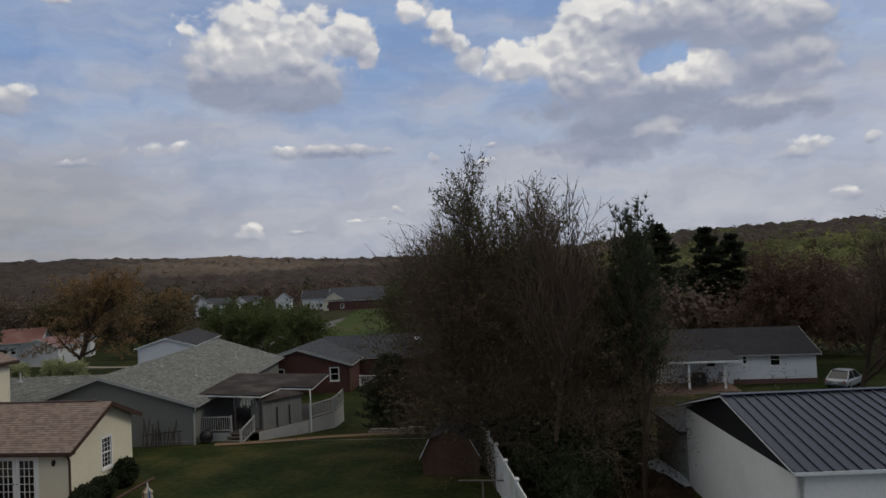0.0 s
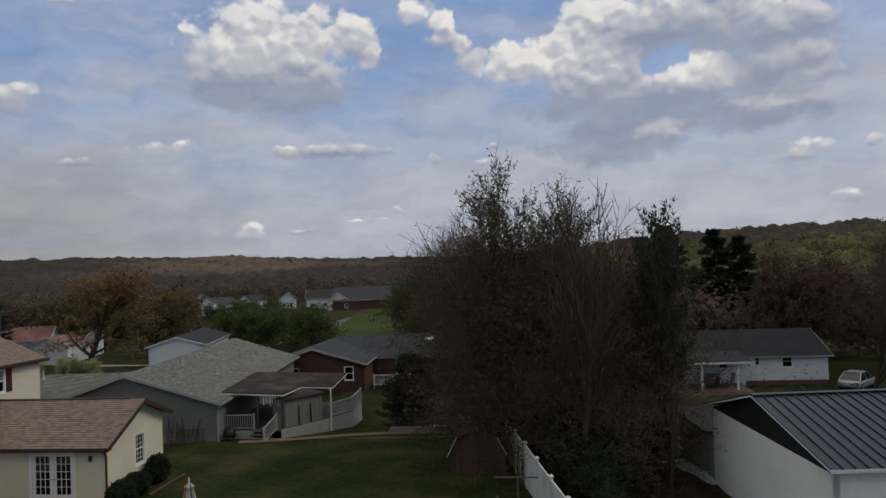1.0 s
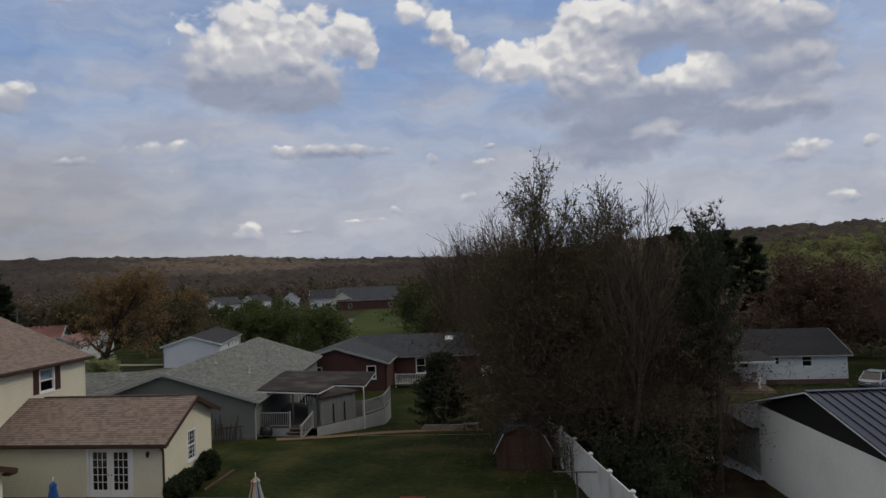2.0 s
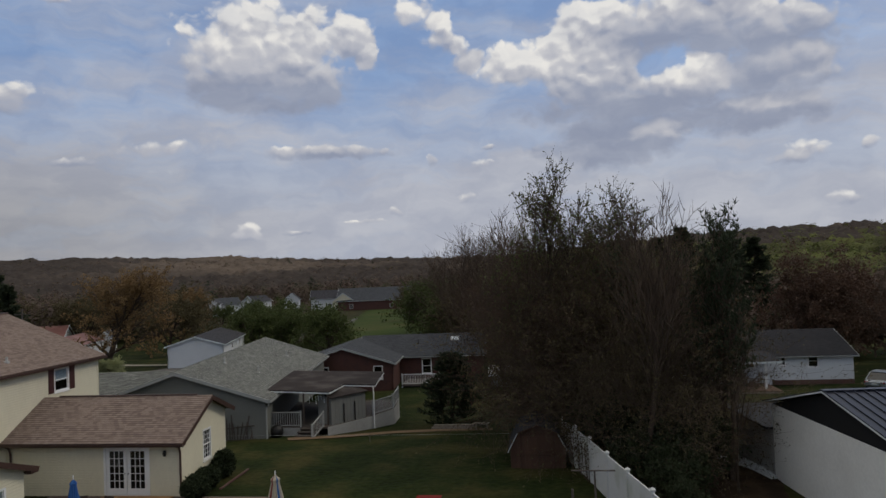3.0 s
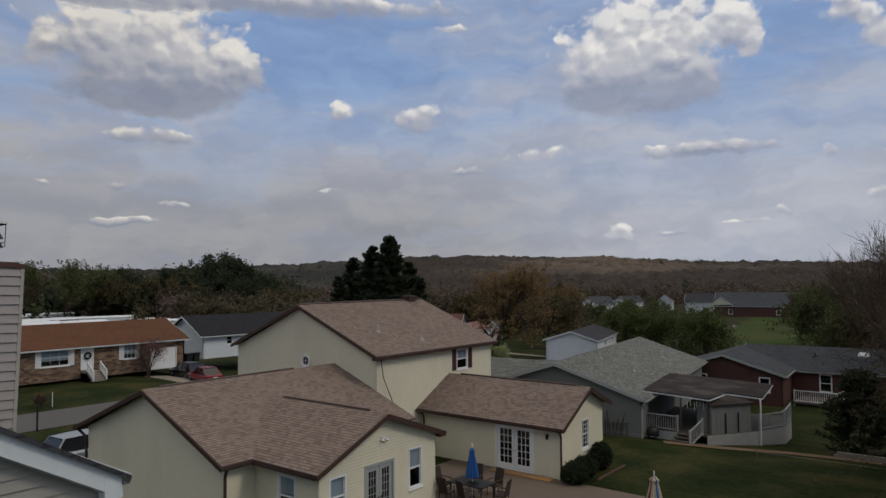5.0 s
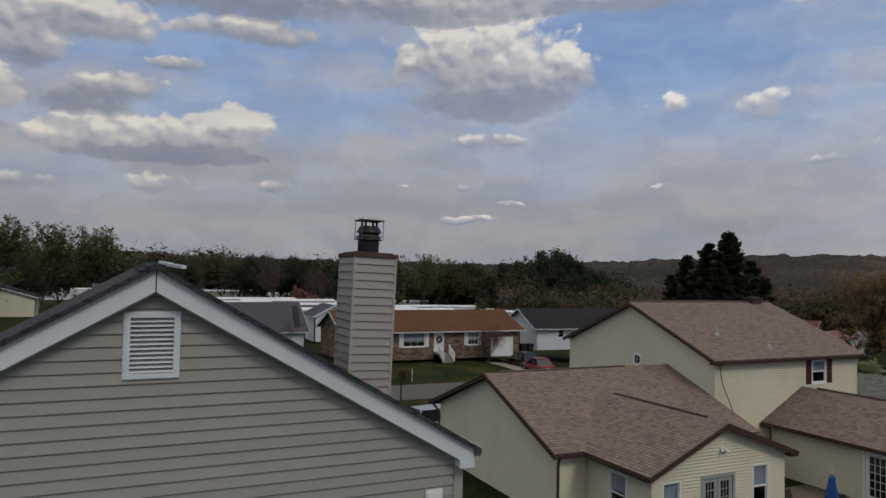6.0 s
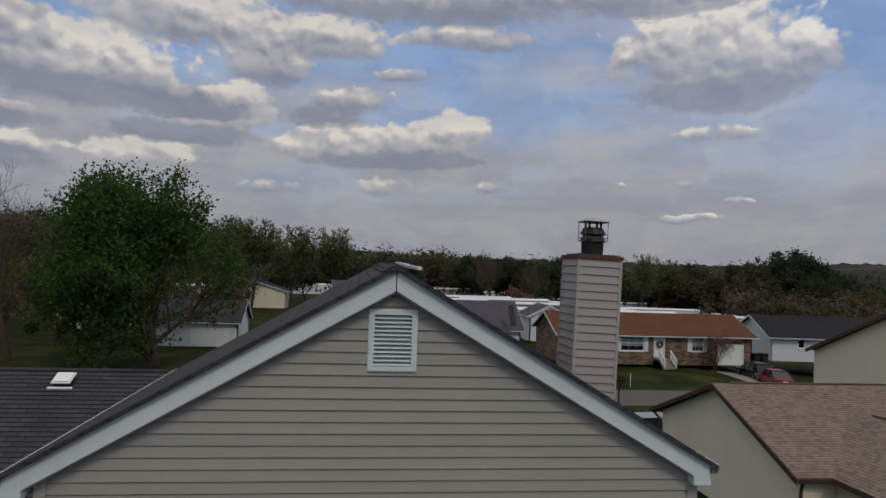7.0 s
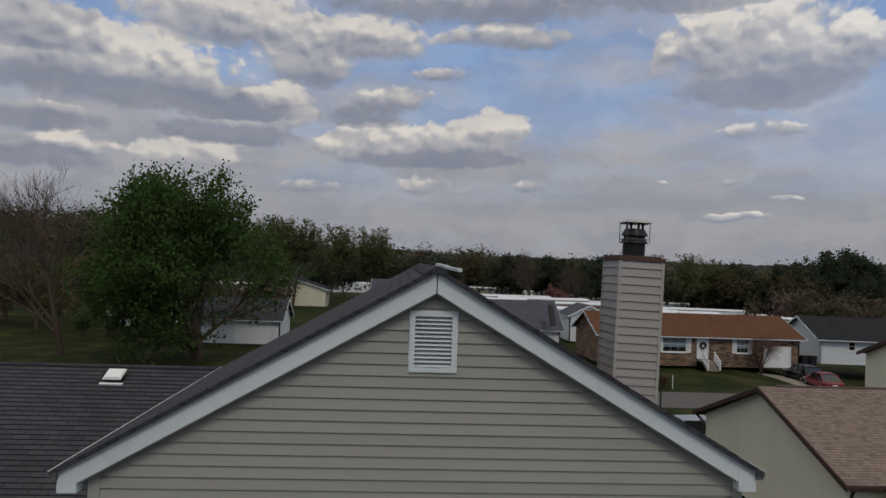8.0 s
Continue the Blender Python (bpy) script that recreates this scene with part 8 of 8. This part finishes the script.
# singled-out trees: kind, azimuth, distance, size
for kind, az, r, s in (
        ("pine", 44.0, 134, 0.9), ("pine", 42.6, 131, 0.98), ("pine", 45.6, 138, 0.8), ("pine", 41.0, 136, 0.78), ("pine", 40.0, 128, 0.6), ("pine", 46.8, 130, 0.62), ("pine", 43.3, 126, 0.7),
        ("green", 25.6, 215, 0.7), ("green", 22.6, 240, 0.6), ("bud", 27.6, 228, 0.7), ("green", 23.0, 128, 1.0), ("green", 20.5, 124, 0.95), ("green", 21.8, 138, 1.1), ("green", 18.6, 132, 0.7),
        ("green", 9.4, 141, 1.3), ("green", 8.0, 150, 1.2), ("green", 7.6, 118, 1.1), ("bud", 5.6, 104, 1.1), ("bud", 4.0, 112, 1.0), ("bud", 9.4, 190, 0.9),
        ("bud", 29.5, 136, 1.0), ("bud", 37.0, 178, 0.95), ("bud", 39.5, 188, 1.0), ("bud", 42.0, 196, 0.9), ("bud", 34.8, 160, 0.95), ("bud", 31.5, 175, 1.0), ("bud", 27.8, 190, 1.1),
        ("rust", -19.4, 88, 1.15), ("rust", -21.5, 96, 1.1), ("rust", -15.5, 130, 0.9), ("pine", -10.0, 104, 0.8), ("pine", -11.8, 107, 0.84), ("pine", -15.2, 112, 0.86), ("pine", -17.0, 112, 0.82), ("pine", -13.6, 122, 0.6), ("bud", -8.0, 128, 0.8),
        ("bare", -26.5, 80, 0.95), ("bare", -29.5, 90, 0.9),
        ("spring", 98.6, 146, 1.0), ("spring", 95.6, 150, 0.98), ("spring", 92.0, 155, 0.92), ("spring", 100.6, 142, 0.96),
        ("bare", 79.0, 165, 0.85), ("bare", 75.2, 175, 0.72), ("bare", 84.5, 190, 0.7), ("bare", 69.0, 200, 0.78), ("spring", 68.9, 200, 0.92), ("spring", 67.0, 190, 0.96), ("spring", 65.2, 205, 0.9),
        ("cedar", 81.5, 188, 0.95), ("cedar", 78.0, 192, 1.0), ("cedar", 75.8, 196, 0.95), ("cedar", 79.6, 204, 0.98), ("cedar", 89.0, 180, 0.9), ("cedar", 91.6, 184, 1.0), ("cedar", 86.6, 188, 0.85), ("cedar", 94.4, 186, 0.75), ("cedar", 97.0, 182, 0.7),
        ("amber", 28.6, 150, 0.9), ("amber", 44.5, 175, 0.8), ("cedar", 57.6, 224, 1.5), ("cedar", 55.6, 220, 1.45), ("cedar", 60.2, 230, 1.2), ("cedar", 61.6, 236, 1.2), ("cedar", 56.6, 232, 1.6), ("cedar", 53.6, 226, 1.2), ("cedar", 58.4, 208, 1.25), ("cedar", 63.0, 210, 1.1), ("cedar", 54.6, 206, 1.1), ("cedar", 66.5, 212, 1.0), ("cedar", 60.9, 204, 1.0), ("cedar", 64.0, 210, 1.2), ("cedar", 70.8, 215, 1.25), ("cedar", 73.0, 210, 1.15), ("bud", 62.8, 205, 1.25), ("bud", 72.0, 225, 1.35), ("bud", 83.0, 225, 1.35), ("bud", 58.9, 205, 1.3),
        ("bud", 51.0, 190, 1.0), ("bud", 48.5, 200, 0.95), ("bud", 46.0, 210, 1.0), ("bud", 53.0, 215, 0.95), ("bare", 49.8, 230, 0.7)):
    x, y = at_az(az, r)
    again(protos[kind], x, y, rng.uniform(0, 360), s * rng.uniform(0.95, 1.06))

blossom = plant(tree("spreading shrub covered in pale blossom", 71, 4.2, "leaf_pale", 5000, 0.22, levels=3, kids=(7, 5, 4), trunk_r=0.08, stems=4, spread=0.8, lift=0.05, jitter=0.3, name="blossom_shrub", category="shrub"), -59.0, 76.6, 0, 0.8)
again(blossom, -56.2, 77.5, 80, 0.7)
again(blossom, -61.8, 75.6, 200, 0.75)
again(blossom, -31.0, 95.0, 160, 0.35)
blush = plant(tree("pink-blossomed tree among the mobile homes", 73, 6.5, "leaf_pink", 4200, 0.4, levels=3, kids=(10, 6, 5), trunk_r=0.12, spread=0.8, lift=0.1, jitter=0.4), *at_az(76.6, 168))
again(cedar, -88, -34, 40, 0.75)
again(budding, -92, -44, 10, 0.8)
again(budding, -100, -52, 90, 0.9)
again(amber, -108, -47, 60, 0.75)
for k in range(6):
    again(dense, -86 + k * 0.2, -36 + k * 3.4, k * 40, 0.5 + 0.06 * (k % 3))


# ---- woods: belts of trees and the wooded hills, too many to count ----
def woods(name, label, material, spots, seed, leaves, spread, size):
    r = random.Random(seed)
    g = Geo()
    v, f = g.v, g.f
    for x, y, hgt in spots:
        z = height(x, y)
        w = hgt * spread * r.uniform(0.8, 1.2)
        for _ in range(leaves):
            d = rand_dir(r)
            k = r.random() ** 0.4
            c = Vector((x + d.x * w * k, y + d.y * w * k, z + hgt * (0.48 + 0.52 * d.z * k)))
            face = (d + rand_dir(r) * 0.55 + UP * 0.25).normalized()
            a = face.cross(rand_dir(r)).normalized()
            b = (face.cross(a) * 0.9 - a * 0.45)
            s = size * hgt * r.uniform(0.6, 1.3) * (2.0 if k < 0.72 else 1.0)
            o = len(v)
            v.append(tuple(c + a * s)), v.append(tuple(c + b * s)), v.append(tuple(c - (a + b) * s * 0.6))
            f.append((o, o + 1, o + 2))
        o = len(v)
        t = hgt * 0.012
        v.extend([(x - t, y, z - 0.5), (x + t, y, z - 0.5), (x, y, z + hgt * 0.7)])
        f.append((o, o + 1, o + 2))
    g.uv = [None] * len(f)
    return single(name, g, M[material], label, "woodland", kind="stuff", uv=False)


def scatter(seed, n, az0, az1, r0, r1, h0, h1, keep=None, power=1.0):
    r = random.Random(seed)
    out = []
    while len(out) < n:
        az, d = r.uniform(az0, az1), r0 + (r1 - r0) * r.random() ** power
        x, y = at_az(az, d)
        if keep is None or keep(x, y, az, d, r):
            out.append((x, y, r.uniform(h0, h1)))
    return out


patchy = lambda s, lo: (lambda x, y, az, d, r: noise.noise((x / s, y / s, 7.7)) + r.uniform(-0.25, 0.25) > lo)
# belts on the valley floor
gap = lambda x, y, az, d, r: not (4 < az < 31 and d < 300)
woods("wood_belt", "brown leafless trees along the valley", "woods_brown", scatter(1, 560, -50, 62, 165, 430, 8, 13, gap), 1, 150, 0.40, 0.036)
woods("wood_belt", "brown trees bordering the meadow", "woods_brown", scatter(8, 120, 27, 60, 172, 235, 8, 12.5), 8, 260, 0.40, 0.032)
woods("wood_belt", "olive trees bordering the meadow", "woods_olive", scatter(9, 100, 27, 60, 172, 240, 8, 12.5), 9, 260, 0.42, 0.032)
woods("wood_belt", "brown trees behind the white house", "woods_brown", scatter(10, 130, -45, 2, 92, 170, 8, 13), 10, 260, 0.38, 0.032)
woods("wood_belt", "olive budding trees along the valley", "woods_olive", scatter(2, 380, -50, 62, 165, 430, 7, 12, gap), 2, 150, 0.42, 0.036)
woods("wood_belt", "fresh green trees along the valley", "woods_green", scatter(3, 200, -60, 70, 165, 450, 6, 11, gap), 3, 150, 0.45, 0.04)
woods("wood_belt", "brown trees behind the mobile homes", "woods_brown", scatter(4, 330, 55, 140, 245, 400, 15, 20), 4, 260, 0.40, 0.034)
woods("wood_belt", "dark evergreen trees behind the mobile homes", "woods_dark", scatter(5, 260, 50, 140, 228, 340, 12, 18), 5, 260, 0.34, 0.04)
woods("wood_belt", "green trees behind the mobile homes", "woods_green", scatter(6, 260, 50, 140, 235, 400, 14, 19), 6, 260, 0.42, 0.036)
woods("wood_belt", "dark evergreens in the valley", "woods_dark", scatter(7, 130, -50, 50, 180, 420, 7, 12, gap), 7, 150, 0.32, 0.04)
woods("wood_belt", "brown leafless trees beyond the maple", "woods_brown", scatter(16, 120, 99, 145, 120, 230, 5, 8.5), 16, 300, 0.42, 0.034)
woods("wood_belt", "olive trees beyond the maple", "woods_olive", scatter(17, 70, 99, 145, 110, 230, 5, 8), 17, 300, 0.42, 0.034)


# hillsides: a closed canopy of rounded crowns, and ragged tree tops standing out of it
def canopy(label, material, az0, az1, r0, r1, tall, seed):
    r = random.Random(seed)
    rows, d = [], r0
    while d < r1:
        rows.append(d)
        d *= 1.0105
    n = int((az1 - az0) / 0.36)
    g = Geo()
    for d in rows:
        rim = smooth(0, 0.06, (d - r0) / (r1 - r0))
        for k in range(n + 1):
            x, y = at_az(az0 + (az1 - az0) * (k + r.uniform(-0.35, 0.35)) / n, d * r.uniform(0.997, 1.003))
            lump = 0.78 + 0.55 * noise.noise((x / 9, y / 9, 0.5)) + 0.3 * noise.noise((x / 30, y / 30, 2.5)) + r.uniform(-0.16, 0.16)
            g.v.append((x, y, height(x, y) - 0.5 + rim * tall * max(0.1, lump)))
    m = n + 1
    for i in range(len(rows) - 1):
        for k in range(n):
            g.f.append((i * m + k, i * m + k + 1, (i + 1) * m + k + 1, (i + 1) * m + k))
    g.uv = [None] * len(g.f)
    return single("hill_woods", g, M[material], label, "woodland", kind="stuff", uv=False, smooth=True)


canopy("brown leafless woods on the far hillside", "canopy_brown", -30, 44, 400, 1330, 10, 31)
# the western slopes get their shade and haze from a darker, greyer colour
canopy("far western hill woods, shade and haze in their colour", "canopy_shaded", 44, 150, 400, 1330, 10, 34)
canopy("greening woods on the nearer hillside", "canopy_green", -62, 2, 255, 690, 9, 32)
canopy("brown woods on the western rise", "canopy_shaded", 97, 152, 205, 470, 9, 33)
woods("hill_woods", "brown tree tops on the hillside", "woods_brown", scatter(11, 4600, -62, 150, 430, 1280, 8, 14), 11, 56, 0.36, 0.045)
woods("hill_woods", "olive tree tops on the hillside", "woods_olive", scatter(12, 900, -62, 150, 430, 1250, 10, 14, patchy(140, 0.0)), 12, 60, 0.36, 0.05)
woods("hill_woods", "dark evergreen tops on the hillside", "woods_dark", scatter(13, 600, -62, 150, 430, 1250, 11, 15, patchy(200, 0.1)), 13, 60, 0.26, 0.05)
woods("hill_woods", "fresh green trees on the nearer hillside, sunlight in their colour", "woods_fresh_sunlit", scatter(14, 700, -62, 0, 270, 690, 10, 13), 14, 80, 0.4, 0.05)


# ---- mobile homes ----
def mobile_home(label, length, roof_m, wall_m):
    h = thing("mobile_home", (0, 0, 0), label, "mobile home", "mobile homes")
    L, w = length, 4.3
    g = Geo()
    g.box((-L / 2, -w / 2, 0.55), (L / 2, w / 2, 3.0))
    part("wall", g, M[wall_m], h)
    g = Geo()
    g.box((-L / 2 + 0.1, -w / 2 + 0.1, -0.3), (L / 2 - 0.1, w / 2 - 0.1, 0.55))
    part("skirting", g, M["white_wall"], h)
    g = Geo()
    n = 6
    pr = [(-w / 2 - 0.12, 2.95), (-w / 2 - 0.12, 3.05), (-w / 4, 3.28), (0, 3.36), (w / 4, 3.28), (w / 2 + 0.12, 3.05), (w / 2 + 0.12, 2.95)]
    g.prism([(-L / 2 - 0.1, y, z) for y, z in pr], Vector((L + 0.2, 0, 0)))
    part("roof", g, M[roof_m], h)
    for sgn in (-1, 1):
        for k in range(4):
            x = -L / 2 + L * (k + 0.5) / 4
            g = Geo()
            y = sgn * w / 2
            g.box((x - 0.5, min(y, y + sgn * 0.04), 1.5), (x + 0.5, max(y, y + sgn * 0.04), 2.5))
            wn_ = part("window", g, M["white"], h)
            g = Geo()
            g.box((x - 0.42, min(y, y + sgn * 0.05), 1.58), (x + 0.42, max(y, y + sgn * 0.05), 2.42))
            part("pane", g, M["car_glass"], wn_)
    g = Geo()
    g.box((-L / 2 - 0.04, -0.45, 1.5), (-L / 2, 0.45, 2.4))
    part("window", g, M["car_glass"], h)
    g = Geo()
    g.box((L * 0.08, -w / 2 - 0.05, 0.65), (L * 0.08 + 0.9, -w / 2, 2.65))
    part("door", g, M["white"], h)
    return h


M["pale_roof"] = mat("pale_metal_roof", (0.62, 0.64, 0.66), 0.5, var=0.08, scale=0.3, bump=0.02)
M["tan_wall"] = mat("tan_panel", (0.30, 0.27, 0.22), 0.7, var=0.1, bump=0.03)
M["maroon_roof"] = mat("maroon_roof", (0.060, 0.030, 0.028), 0.8, var=0.15, bump=0.05)
m1 = mobile_home("long white mobile home with a pale roof", 18, "pale_roof", "white_siding")
m2 = mobile_home("long tan mobile home with a pale roof", 20, "pale_roof", "tan_wall")
m3 = mobile_home("long mobile home with a maroon roof", 22, "maroon_roof", "tan_wall")
placed = {}
for m, az, r, rz in ((m1, 61.0, 118, 70), (m1, 64.6, 128, 74), (m2, 71.0, 108, 78), (m1, 78.4, 116, 84), (m1, 84.0, 126, 88), (m1, 60.0, 136, 66), (m1, 83.0, 140, 88), (m1, 70.6, 150, 90), (m2, 63.2, 152, 90), (m1, 67.4, 158, 90), (m2, 71.6, 160, 90), (m1, 74.2, 150, 90), (m2, 78.0, 152, 92), (m1, 80.6, 160, 92), (m1, 66.5, 148, 78), (m2, 62.0, 158, 70), (m1, 58.6, 166, 72), (m2, 69.5, 172, 80), (m1, 65.0, 182, 75), (m2, 72.4, 190, 82), (m1, 60.4, 196, 70), (m2, 75.0, 212, 85), (m1, 79.0, 222, 88), (m2, 82.6, 216, 92), (m1, 77.2, 240, 86),
                     (m1, 57.0, 150, 68), (m2, 55.0, 165, 64), (m1, 53.2, 152, 62), (m1, 56.0, 186, 66), (m2, 54.0, 198, 64), (m1, 59.0, 180, 70), (m1, 52.4, 182, 60),
                     (m3, 75.5, 126, 84), (m1, 71.4, 128, 80), (m2, 98.5, 205, 100), (m1, 94.5, 225, 98), (m2, 102.5, 190, 104), (m1, 100.5, 232, 102), (m2, 85.4, 236, 93), (m1, 68.0, 215, 78)):
    x, y = at_az(az, r)
    p = pose(x, y, height(x, y), 0, 0, rz)
    if m in placed:
        copy_thing(m, p)
    else:
        m.matrix_basis = p
        placed[m] = True

# ---- far houses in the valley ----
for az, r, w, d, ze, zr, wm, rm, axis, rz in (
        (26.9, 262, 9, 9, 4.6, 8.2, "white_siding", "roof_dark", "y", 20), (25.2, 275, 12, 8, 3.4, 6.2, "white_siding", "roof_slate", "x", 50), (23.4, 300, 7, 10, 3.6, 6.0, "white_siding", "roof_dark", "y", -20),
        (20.2, 290, 6, 8, 4.0, 6.6, "white_siding", "roof_slate", "y", 15), (17.6, 272, 10, 9, 4.4, 7.6, "white_siding", "roof_dark", "x", 12), (16.0, 258, 8, 8, 3.6, 6.6, "yellow", "roof_slate", "y", 12),
        (13.2, 255, 30, 14, 3.6, 8.2, "brown_wall", "roof_slate", "x", 8), (9.8, 262, 14, 10, 3.4, 6.6, "tan_wall", "roof_dark", "x", 8), (-10.8, 232, 10, 9, 3.6, 6.4, "white_siding", "roof_dark", "x", -8), (-12.6, 205, 9, 8, 3.4, 6.0, "tan_wall", "roof_slate", "x", -8),
        (47.5, 250, 12, 9, 3.4, 6.2, "tan_wall", "roof_dark", "x", 45), (51.5, 245, 10, 9, 3.2, 5.8, "white_siding", "roof_slate", "x", 50)):
    x, y = at_az(az, r)
    z = height(x, y)
    ops = [(0, "plain", w * 0.15, 1.0, w * 0.15 + 1.3, 2.6), (0, "plain", w * 0.65, 1.0, w * 0.65 + 1.3, 2.6)]
    simple_house("far_house", "distant %s house in the valley" % ("white" if wm == "white_siding" else "dark brick" if wm == "brown_wall" else "tan"), (x - w / 2, y), rz, w, d, z - 0.3, z + ze, z + zr, wm, rm, axis, 0.4, 0, ops, step=0)

# utility poles
for az, r, hh in ((39.2, 104, 9.0), (52.6, 170, 9.0), (3.0, 1150, 22)):
    x, y = at_az(az, r)
    z = height(x, y)
    u = thing("utility_pole", (x, y, z), "grey wooden utility pole with a crossarm", "utility pole")
    g = Geo()
    g.tube([(x, y, z - 0.5), (x, y, z + hh)], [0.17, 0.11], 8)
    part("pole", g, M["wood"], u)
    g = Geo()
    g.beam((x - 1.1, y, z + hh - 0.7), (x + 1.1, y, z + hh - 0.7), 0.1, 0.12)
    part("crossarm", g, M["wood"], u)
s = thing("orange_sign", (-51.0, 148.0, -3.5), "small round orange sign on a post", "sign")
z = height(-51, 148)
g = Geo()
g.tube([(-51, 148, z - 0.2), (-51, 148, z + 1.6)], 0.05, 6)
part("post", g, M["wood"], s)
g = Geo()
g.prism([(-51 + 0.55 * math.cos(math.pi * k / 6), 147.9, z + 1.7 + 0.55 * math.sin(math.pi * k / 6)) for k in range(12)], Vector((0, 0.04, 0)))
part("disc", g, M["orange"], s)
